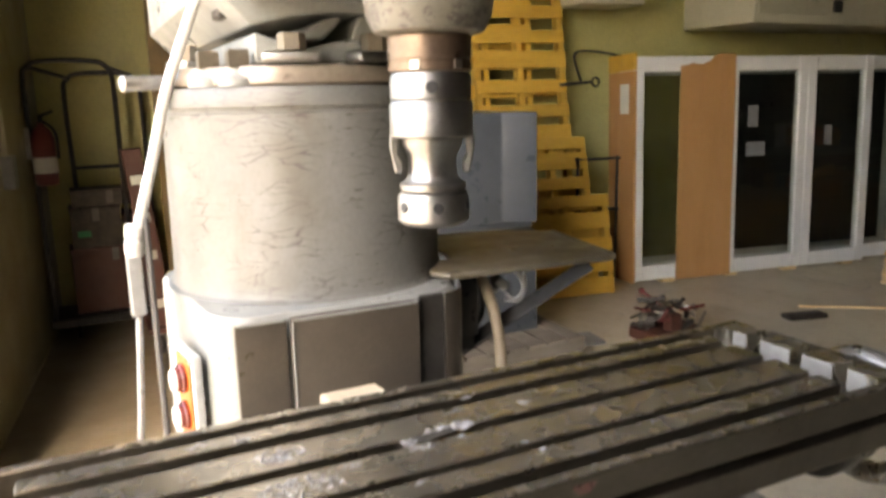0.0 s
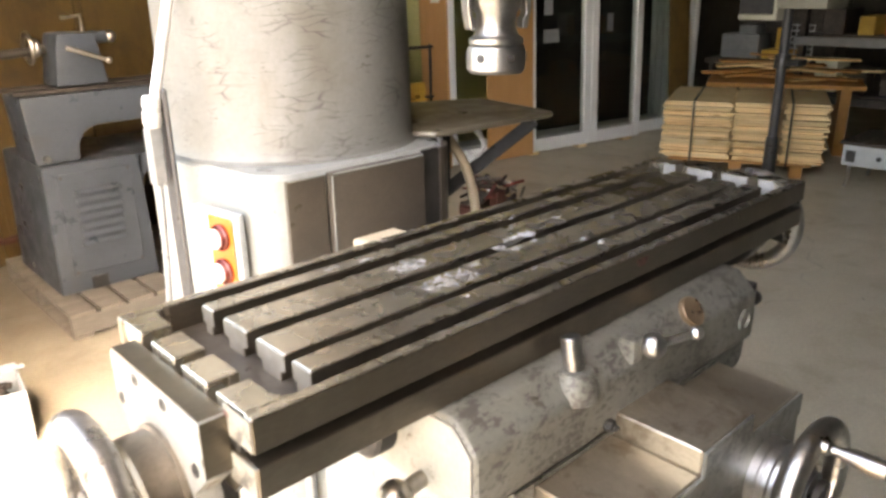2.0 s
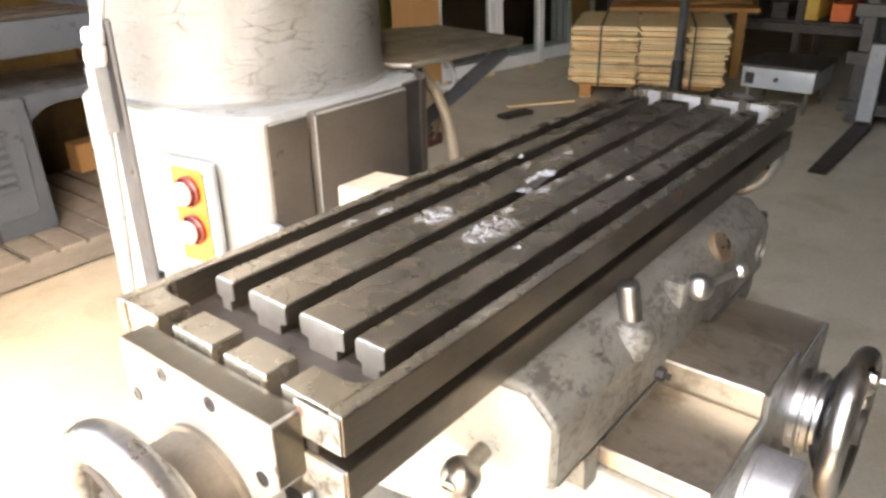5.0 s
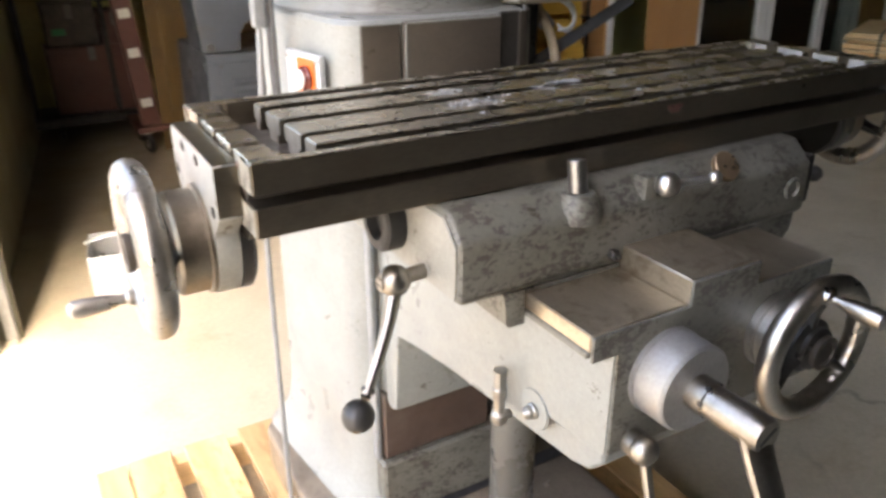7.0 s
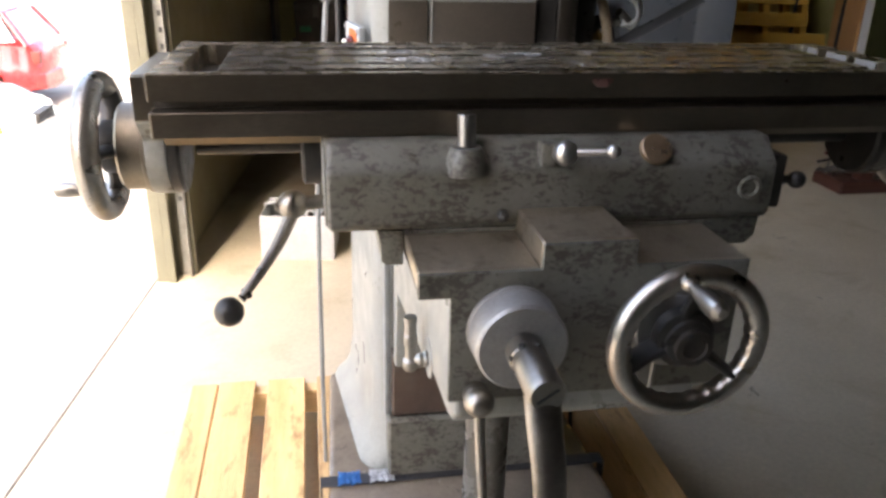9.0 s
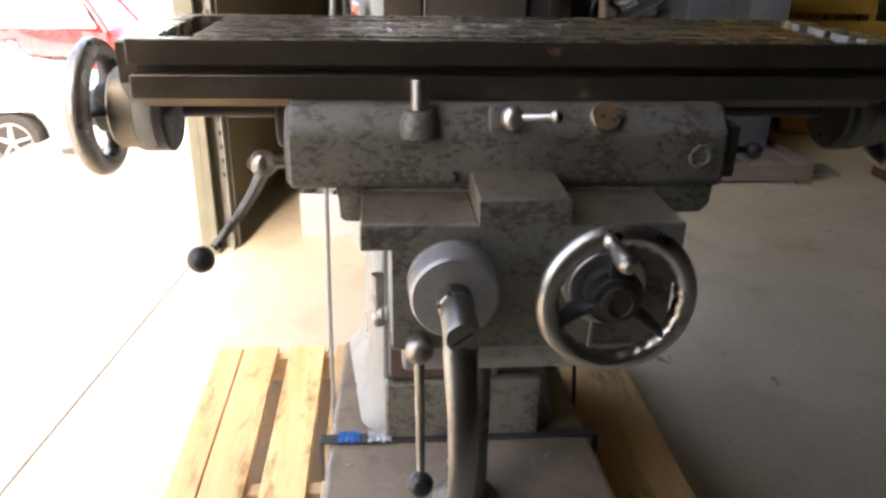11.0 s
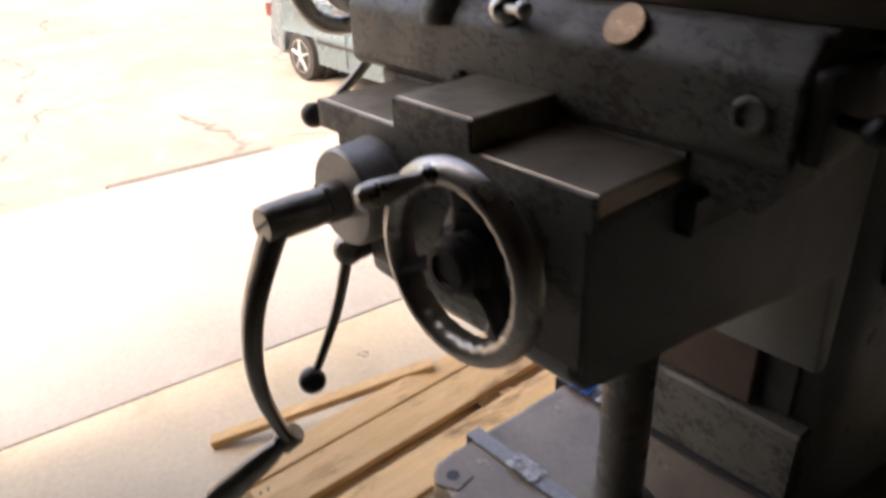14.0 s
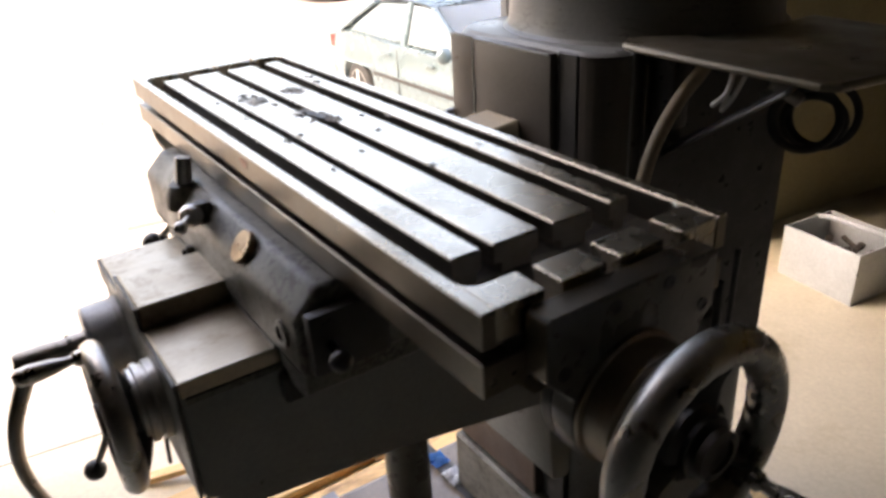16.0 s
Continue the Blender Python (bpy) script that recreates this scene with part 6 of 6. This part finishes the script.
for row in range(23):
    z = 0.122 + row * 0.0212
    for col, (a, c_) in enumerate(((-0.05, 0.485), (0.50, 0.86), (0.875, 1.20))):
        j0, j1 = random.uniform(-0.035, 0.02), random.uniform(-0.03, 0.02)
        bb = box(bmesh.new(), a + max(j0, -0.010) if col else a + j0, c_ + (j1 if col == 2 else min(j1, 0.004)), random.uniform(-0.034, 0.045), 0.95, z, z + random.uniform(0.0135, 0.0205), 0.002, 1, LM.copy())
        part("fence_board", bb, M_LUMBER, lb)
for a in (0.17, 0.92):
    bb = bmesh.new()
    box(bb, a, a + 0.016, -0.040, -0.036, 0.10, 0.612, 0.0, 1, LM.copy())
    box(bb, a, a + 0.016, -0.036, 0.95, 0.609, 0.613, 0.0, 1, LM.copy())
    part("steel_strap", bb, M_RUBBER, lb)
# second pallet with offcuts behind
LB = Matrix.Translation((6.55, 3.05, 0)) @ Matrix.Rotation(radians(-66), 4, "Z")
ob2 = thing("offcut_pallet", LB @ V(0.6, 0.4, 0), "raised pallet heaped with loose board offcuts", "pallet")
for a in (0.0, 0.55, 1.1):
    part("leg_block", box(bmesh.new(), a, a + 0.09, 0, 0.9, 0.0, 0.60, 0.004, 1, LB.copy()), M_BEARER, ob2)
part("deck", box(bmesh.new(), -0.05, 1.3, -0.03, 0.95, 0.602, 0.64, 0.004, 1, LB.copy()), M_BEARER, ob2)
for k in range(16):
    m = LB @ Matrix.Translation((random.uniform(0.2, 1.1), random.uniform(0.1, 0.8), 0.655 + 0.012 * k)) @ Euler((random.uniform(-0.05, 0.05), random.uniform(-0.06, 0.06), random.uniform(-0.6, 0.6))).to_matrix().to_4x4()
    part("offcut", box(bmesh.new(), -0.4, 0.4, -0.05, 0.05, -0.009, 0.009, 0.002, 1, m), M_LUMBER if k % 3 == 0 else M_BEARER, ob2)

# ---- drill press ----
dp = thing("drill_press", (5.42, 1.85, 0), "floor drill press with black column and cream head", "drill press")
part("foot", box(bmesh.new(), 5.20, 5.62, 1.75, 2.11, 0.0, 0.055, 0.02, 2), M_PLASTIC, dp)
part("pole", turned(bmesh.new(), (5.42, 1.93, 0.056), (0, 0, 1), [(0.075, 0), (0.07, 0.015), (0.050, 0.03), (0.046, 0.36), (0.034, 0.365)], 24), M_PLASTIC, dp, "black pole sleeve")
part("pole_shine", rod(bmesh.new(), (5.42, 1.93, 0.40), (5.42, 1.93, 1.37), 0.034, seg=24), M_DARKBAR, dp, "dark steel pole")
part("table_collar", turned(bmesh.new(), (5.42, 1.93, 0.93), (0, 0, 1), [(0.034, 0), (0.056, 0), (0.056, 0.09), (0.050, 0.10), (0.034, 0.10)], 24), M_PLASTIC, dp)
part("table_arm", box(bmesh.new(), 5.34, 5.50, 1.78, 1.875, 0.955, 1.0, 0.008), M_PLASTIC, dp)
part("side_knob", ball(bmesh.new(), (5.37, 1.85, 0.976), 0.024), M_WHITE, dp)
hd_ = part("head", prism(bmesh.new(), [(1.60, 1.355), (1.952, 1.355), (1.952, 1.55), (1.92, 1.58), (1.66, 1.58), (1.60, 1.53)], "x", 5.24, 5.62, 0.02, 2), M_CREAM, dp, "dull cream cast head")
part("badge", box(bmesh.new(), 5.230, 5.239, 1.70, 1.74, 1.44, 1.49, 0.001), M_PLASTIC, hd_)
g_ = prism(bmesh.new(), [(1.954, 1.273), (2.241, 1.273), (2.241, 1.312), (1.985, 1.312), (1.985, 1.525), (2.241, 1.525), (2.241, 1.555), (1.954, 1.555)], "x", 5.28, 5.56, 0.008, 1)
part("spindle_guard", g_, M_BEIGE, hd_, "cream C-shaped guard")
part("guard_opening", box(bmesh.new(), 5.283, 5.55, 1.987, 2.235, 1.314, 1.523, 0.004), M_RUBBER, hd_)

# ---- pale machine base and steel rack behind ----
wm = thing("machine_cabinet", (6.2, 1.35, 0), "low pale grey machine cabinet with dark top and bent legs", "machine cabinet")
part("case", box(bmesh.new(), 5.95, 6.55, 1.05, 1.60, 0.17, 0.33, 0.01, 2), M_SHEET, wm)
part("top", box(bmesh.new(), 5.93, 6.57, 1.03, 1.62, 0.332, 0.36, 0.006), M_SCRAP, wm)
for x, y in ((6.0, 1.1), (6.0, 1.55), (6.5, 1.1), (6.5, 1.55)):
    part("leg", tube(bmesh.new(), [(x, y, 0.17), (x, y, 0.06), (x - 0.05, y, 0.0)], 0.014, 8), M_STEEL, wm)
part("handle_plate", box(bmesh.new(), 5.940, 5.9485, 1.50, 1.57, 0.20, 0.29, 0.002), M_PLASTIC, wm)
part("knob", rod(bmesh.new(), (5.949, 1.33, 0.25), (5.930, 1.33, 0.25), 0.018), M_PLASTIC, wm)
rk_ = thing("steel_rack", (7.6, 1.6, 0), "dark steel pallet rack with orange and grey goods", "rack")
for y in (0.55, 1.55, 2.55):
    for x in (7.3, 8.1):
        part("upright", box(bmesh.new(), x, x + 0.07, y, y + 0.06, 0, 2.9, 0.004), M_SCRAP, rk_)
for z in (0.42, 0.95, 1.55, 2.2):
    for x in (7.29, 8.12):
        part("beam", box(bmesh.new(), x, x + 0.05, 0.5, 2.65, z, z + 0.08, 0.004), M_SCRAP if z != 0.95 else M_GREYBAR, rk_)
    part("shelf", box(bmesh.new(), 7.345, 8.11, 0.55, 2.6, z + 0.081, z + 0.10, 0.002), M_SCRAP, rk_)
for k in range(14):
    y = 0.64 + 0.27 * (k % 7)
    zb = (0.521, 1.051)[k // 7]
    mm = (M_CARD, M_SCRAP, M_YWOOD, M_GREYBAR, M_PAPER, M_SCRAP, M_ORANGE)[(k * 3 + k // 7) % 7]
    b = box(bmesh.new(), 7.42, 7.42 + random.uniform(0.3, 0.55), y, y + random.uniform(0.14, 0.22), zb, zb + random.uniform(0.12, 0.34), 0.006)
    single("stored_box", b, mm, "dusty box stored on the steel rack", "box", "boxes on the rack")
# grey workbench with odds behind the lumber
gb = thing("work_bench", (8.3, 3.0, 0), "dark steel bench with a wire crate and a yellow tool", "bench")
part("top", box(bmesh.new(), 7.95, 8.75, 2.75, 3.9, 0.66, 0.72, 0.006), M_SCRAP, gb)
for x in (8.0, 8.66):
    for y in (2.8, 3.82):
        part("leg", box(bmesh.new(), x, x + 0.05, y, y + 0.05, 0, 0.659, 0.003), M_SCRAP, gb)
part("back_panel", box(bmesh.new(), 8.70, 8.73, 2.75, 3.9, 0.721, 1.55, 0.003), M_SCRAP, gb)
b = box(box(bmesh.new(), 8.1, 8.4, 3.36, 3.80, 0.721, 0.98, 0.02, 2), 8.14, 8.36, 3.42, 3.62, 0.9805, 1.08, 0.01, 1)
single("grey_instrument", b, M_GREYBAR, "pale grey instrument case on the bench", "instrument case")
b = box(box(bmesh.new(), 8.15, 8.4, 3.05, 3.35, 0.721, 0.82, 0.02, 2), 8.2, 8.3, 3.15, 3.22, 0.821, 1.05, 0.01, 1)
single("yellow_tool", b, M_YWOOD, "yellow power tool lying on the bench", "power tool")
wc = thing("wire_crate", (8.3, 2.9, 0.721), "pale wire crate on the bench", "crate")
for k in range(7):
    part("wire", rod(bmesh.new(), (8.1, 2.78, 0.73 + 0.06 * k), (8.1, 3.02, 0.73 + 0.06 * k), 0.006, seg=8), M_SHEET, wc)
for k in range(5):
    part("wire", rod(bmesh.new(), (8.09, 2.78 + 0.06 * k, 0.7215), (8.09, 2.78 + 0.06 * k, 1.10), 0.006, seg=8), M_SHEET, wc)

# ---- fork truck front ----
fk = thing("forklift_truck", (6.0, 0.3, 0), "steel fork truck front with worn forks lowered to the floor", "forklift")
for y in (0.58, -0.10):
    b = prism(bmesh.new(), [(4.55, 0.004), (5.80, 0.004), (5.80, 0.62), (5.755, 0.62), (5.75, 0.06), (5.70, 0.045), (4.56, 0.016)], "y", y, y + 0.11, 0.003, 1)
    part("fork", b, M_SCRAP, fk, "scuffed steel fork")
part("fork_face", box(bmesh.new(), 5.748, 5.7535, 0.585, 0.685, 0.07, 0.61, 0.001), M_GREYBAR, fk)
for z in (0.10, 0.45, 0.78):
    part("carriage_bar", box(bmesh.new(), 5.81, 5.86, -0.42, 0.84, z, z + 0.09, 0.005), M_DARKCAST, fk)
for y in (-0.40, 0.70):
    part("mast_rail", box(bmesh.new(), 5.87, 6.0, y, y + 0.09, 0.02, 2.1, 0.006), M_PLASTIC, fk)
part("mast_cylinder", rod(bmesh.new(), (5.95, 0.2, 0.1), (5.95, 0.2, 1.8), 0.05), M_SCRAP, fk)
part("battery_case", box(bmesh.new(), 6.02, 6.9, -0.42, 0.80, 0.08, 0.95, 0.03, 2), M_PLASTIC, fk)
for y in (-0.45, 0.74):
    part("drive_wheel", ring(bmesh.new(), (6.3, y + 0.03, 0.14), (0, 1, 0), 0.09, 0.05, 24, 10), M_RUBBER, fk)

b = box(bmesh.new(), 2.42, 3.12, 3.22, 3.44, 0.0, 0.022, 0.002, 1, Matrix.Translation((2.77, 3.33, 0)) @ Matrix.Rotation(radians(-7), 4, "Z") @ Matrix.Translation((-2.77, -3.36, 0)))
single("loose_board", b, M_GREYBAR, "pale grey board lying on the floor by the wall", "board")

# ---- red tool tray with tools on the floor ----
tt = thing("tool_tray", (3.55, 3.05, 0), "red tray heaped with dark tools on the floor", "tool tray")
part("tray", box(bmesh.new(), 3.32, 3.74, 2.92, 3.20, 0.0, 0.075, 0.01), M_RUST, tt)
part("red_block", box(bmesh.new(), 3.46, 3.55, 2.95, 3.03, 0.076, 0.185, 0.006), M_RUST, tt)
for k in range(30):
    m = Matrix.Translation((random.uniform(3.38, 3.70), random.uniform(2.94, 3.18), random.uniform(0.09, 0.25))) @ Euler((0, random.uniform(-0.7, 0.7), random.uniform(0, 3.1))).to_matrix().to_4x4()
    t = bmesh.new()
    rod(t, (-0.09, 0, 0), (0.09, 0, 0), 0.010 + 0.008 * (k % 3 == 0), seg=8)
    if k % 2:
        ball(t, (0.09, 0, 0), 0.022, 10)
    b = bmesh.new()
    merge(b, t, m)
    part("tool", b, (M_SCRAP, M_STEEL, M_RED)[k % 3 if k % 5 else 0], tt)
b = bmesh.new()
box(b, 4.50, 4.80, 2.86, 2.97, 0.0, 0.035, 0.012, 2, Matrix.Translation((4.65, 2.9, 0)) @ Matrix.Rotation(radians(-15), 4, "Z") @ Matrix.Translation((-4.65, -2.9, 0)))
single("dark_rag", b, M_SCRAP, "dark oily rag lying on the floor", "rag")
b = box(bmesh.new(), -0.3, 0.3, -0.015, 0.015, 0, 0.012, 0.002, 1, Matrix.Translation((5.1, 2.95, 0.0)) @ Matrix.Rotation(radians(-35), 4, "Z"))
single("floor_lath", b, M_LUMBER, "short pale lath lying on the floor", "lath")


# ---- cars on the lower lot ----
def car(at, yaw, paint, label, size=1.0, bumper_mat=None, hatch=False, tail=1.0):
    """A saloon or hatchback: x ahead, y to its left, wheels on z = 0."""
    m = Matrix.Translation(at) @ Matrix.Rotation(radians(yaw), 4, "Z") @ Matrix.Scale(size, 4)
    t = thing("parked_car", at, label, "car", "cars on the lot")

    def lay(bmx, drawn=True):
        for v in bmx.verts:
            if drawn and v.co.x < 0:
                v.co.x *= tail
        bmesh.ops.transform(bmx, matrix=m, verts=bmx.verts)
        return bmx
    AX = (-1.30, 1.30)

    def low(x):
        # sill line, lifted over the wheels into round arches
        for ax in AX:
            if abs(x - ax) < 0.37:
                return max(0.24, 0.30 + math.sqrt(0.37 ** 2 - (x - ax) ** 2))
        return 0.24 + 0.10 * max(0.0, abs(x) - 1.7)

    def line(x, pts):
        for (xa, va), (xb, vb) in zip(pts, pts[1:]):
            if xa <= x <= xb:
                f = (x - xa) / (xb - xa)
                f = f * f * (3 - 2 * f)
                return va + (vb - va) * f
        return pts[-1][1]
    deck = [(-2.16, 0.78), (-2.06, 0.93), (-1.5, 0.98), (0.0, 0.95), (0.95, 0.94), (1.6, 0.84), (1.98, 0.72), (2.14, 0.60), (2.20, 0.50)]
    wide = [(-2.16, 0.60), (-2.05, 0.74), (-1.6, 0.82), (-0.4, 0.86), (0.9, 0.85), (1.6, 0.80), (1.98, 0.70), (2.14, 0.58), (2.20, 0.50)]
    xs = sorted({round(-2.16 + 4.36 * k / 60, 3) for k in range(61)} | {round(ax + 0.37 * math.cos(math.pi * k / 12), 3) for ax in AX for k in range(13)})
    bb = bmesh.new()
    rows_ = []
    for x in xs:
        lo, hi, hw = low(x), line(x, deck), line(x, wide)
        wa = min(0.60 + 0.02 * x, hi - 0.08)
        sec = [(hw * 0.55, 0.26), (hw * 0.90, min(lo, wa - 0.02)), (hw * 0.985, min(lo + 0.03, wa - 0.01)), (hw, wa), (hw * 0.985, wa + 0.03), (hw * 0.93, hi - 0.035), (hw * 0.80, hi), (0, hi + 0.03)]
        sec = sec + [(-y, z) for y, z in reversed(sec[:-1])]
        rows_.append([bb.verts.new((x, y, z)) for y, z in sec])
    loft(bb, rows_)
    part("body", lay(bb), paint, t, sharp=38)
    # cabin: roof and pillars in body colour, panes set in between
    if hatch:
        roofline = ((-2.02, 0.93), (-1.72, 1.36), (-1.35, 1.43), (-0.30, 1.43), (0.02, 1.39), (0.92, 0.93))
    else:
        roofline = ((-1.70, 0.96), (-1.02, 1.35), (-0.70, 1.41), (-0.20, 1.41), (0.06, 1.38), (0.92, 0.93))

    def side(x, z):
        return 0.76 - 0.30 * (z - 0.93)
    n = len(roofline)
    bb = bmesh.new()
    rows_ = [[bb.verts.new((x, y, z)) for x, z, y in ((x, z, side(x, z)), (x, z + 0.02, side(x, z) * 0.6), (x, z + 0.02, -side(x, z) * 0.6), (x, z, -side(x, z)))] for x, z in roofline[1:5]]
    loft(bb, rows_, False)
    bmesh.ops.solidify(bb, geom=bb.faces[:], thickness=0.03)
    part("roof", lay(bb), paint, t)
    (rx, rz), (r1x, r1z), (f1x, f1z), (fx, fz) = roofline[0], roofline[1], roofline[4], roofline[5]
    for nm, (xa, za), (xb, zb) in (("rear_window", (rx, rz), (r1x, r1z)), ("windscreen", (fx, fz), (f1x, f1z))):
        bb = bmesh.new()
        bb.faces.new([bb.verts.new(p) for p in ((xa, side(xa, za) * 0.93, za), (xb, side(xb, zb) * 0.93, zb), (xb, -side(xb, zb) * 0.93, zb), (xa, -side(xa, za) * 0.93, za))])
        bmesh.ops.solidify(bb, geom=bb.faces[:], thickness=0.008)
        part(nm, lay(bb), M_CARGLASS, t, "pale reflecting car glass")
    mid = -0.36
    for s in (1, -1):
        def P(x, z, out=0.0):
            return (x, s * (side(x, z) + out), z)
        for nm, quad in (("front_window", ((mid + 0.04, 0.955), (mid + 0.04, 1.375), (f1x - 0.02, 1.36), (fx - 0.12, 0.955))), ("back_window", ((rx + 0.16, 0.965), (r1x + 0.06, 1.335), (mid - 0.04, 1.375), (mid - 0.04, 0.955)))):
            bb = bmesh.new()
            bb.faces.new([bb.verts.new(P(x, z, -0.012)) for x, z in quad])
            bmesh.ops.solidify(bb, geom=bb.faces[:], thickness=0.006)
            part(nm, lay(bb), M_CARGLASS, t, "pale reflecting car glass")
        for pts, r in (((P(f1x, f1z), P((f1x + fx) / 2, (f1z + fz) / 2), P(fx, fz - 0.02)), 0.034), ((P(r1x, r1z), P((r1x + rx) / 2, (r1z + rz) / 2), P(rx, rz - 0.02)), 0.050), ((P(mid, 1.40), P(mid, 1.15), P(mid, 0.93)), 0.036)):
            part("pillar", lay(tube(bmesh.new(), list(pts), r, 8, 0.6)), paint, t)
        bb = bmesh.new()
        ball(bb, (0.66, 0.93 * s, 1.00), 0.09, 18, 0.7, (1, 0, 0))
        rod(bb, (0.66, 0.80 * s, 0.965), (0.66, 0.90 * s, 0.99), 0.022, seg=8)
        part("mirror", lay(bb), paint, t)
        for x in (-0.37, 0.82):
            part("door_seam", lay(box(bmesh.new(), x - 0.005, x + 0.005, line(x, wide) * s - 0.004, line(x, wide) * s + 0.003, 0.34, 0.90)), M_RUBBER, t)
        for x in (-0.62, 0.22):
            part("door_handle", lay(box(bmesh.new(), x - 0.09, x + 0.09, s * 0.842 - 0.012, s * 0.842 + 0.012, 0.80, 0.83, 0.008, 2)), paint, t)
        part("rub_strip", lay(box(bmesh.new(), -0.9, 0.88, s * 0.862 - 0.008, s * 0.862 + 0.008, 0.53, 0.57, 0.004)), bumper_mat or M_RUBBER, t)
        # lamps: clear lens beside the grille, amber corner round the wing
        bb = prism(bmesh.new(), [(2.11, 0.26 * s), (2.165, 0.27 * s), (2.06, 0.60 * s), (1.98, 0.61 * s)], "z", 0.545, 0.665, 0.012, 2)
        part("headlight", lay(bb), M_PAPER, t, "clear headlight")
        bb = prism(bmesh.new(), [(1.97, 0.615 * s), (2.045, 0.610 * s), (1.99, 0.690 * s), (1.92, 0.735 * s), (1.90, 0.715 * s)], "z", 0.57, 0.645, 0.010, 2)
        part("turn_lamp", lay(bb), M_AMBER, t, "amber corner lamp")
        part("tail_light", lay(box(bmesh.new(), -2.14, -2.02, 0.58 * s - 0.13, 0.58 * s + 0.13, 0.66, 0.83, 0.02, 2)), M_RED, t, "red tail light")
        for x in (AX[0] * tail, AX[1]):
            tyre = part("wheel", lay(turned(bmesh.new(), (x, 0.64 * s, 0.30), (0, s, 0), [(0.19, 0), (0.28, 0.0), (0.30, 0.03), (0.30, 0.15), (0.285, 0.185), (0.205, 0.19)], 36), False), M_RUBBER, t, "black tyre")
            part("rim", lay(turned(bmesh.new(), (x, 0.64 * s, 0.30), (0, s, 0), [(0.200, 0.05), (0.208, 0.192), (0.194, 0.196), (0.180, 0.165), (0.05, 0.150), (0, 0.150)], 30), False), M_STEEL, tyre, "pale wheel rim")
            for k in range(5):
                q = 2 * math.pi * k / 5 + 0.3
                bb = tube(bmesh.new(), [(x + rr * math.cos(q), (0.64 + 0.178) * s, 0.30 + rr * math.sin(q)) for rr in (0.02, 0.10, 0.192)], (0.042, 0.030), 8, 0.5)
                part("rim_spoke", lay(bb, False), M_SHEET, tyre)
            part("wheel_arch", lay(turned(bmesh.new(), (x, 0.44 * s, 0.30), (0, s, 0), [(0.0, 0), (0.335, 0.0), (0.335, 0.20), (0.0, 0.20)], 28), False), M_RUBBER, t, "dark wheel arch")
    bm_ = bumper_mat or paint
    part("bumper", lay(prism(bmesh.new(), [(2.02, -0.68), (2.16, -0.60), (2.235, -0.30), (2.245, 0.0), (2.235, 0.30), (2.16, 0.60), (2.02, 0.68)], "z", 0.28, 0.50, 0.03, 3)), bm_, t)
    part("bumper", lay(prism(bmesh.new(), [(-2.04, -0.74), (-2.16, -0.66), (-2.21, 0.0), (-2.16, 0.66), (-2.04, 0.74)], "z", 0.30, 0.52, 0.03, 3)), bm_, t)
    for k in range(4):
        part("grille_slat", lay(box(bmesh.new(), 2.10, 2.190, -0.25, 0.25, 0.535 + 0.036 * k, 0.561 + 0.036 * k, 0.004)), M_RUBBER, t)
    part("windscreen_wiper", lay(rod(bmesh.new(), (0.96, -0.4, 0.955), (0.82, 0.2, 1.02), 0.008, seg=6)), M_RUBBER, t)
    return t


car((-5.96, 5.14, -1.22), 0, M_CARGREEN, "grey-green saloon parked nose-in on the lower lot", 1.04, None, False, 1.16)
car((-5.10, 8.15, -1.22), 0, M_CARSILVER, "silver saloon with dark bumpers parked nose-in on the lower lot", 1.05, M_RUBBER)
car((-6.1, 12.2, -1.22), 180, M_CARRED, "red hatchback parked nose-out beyond the silver saloon", 1.05, None, True)
car((-18.0, 10.2, -1.22), 95, M_CARDARK, "dark grey saloon parked far across the lot")
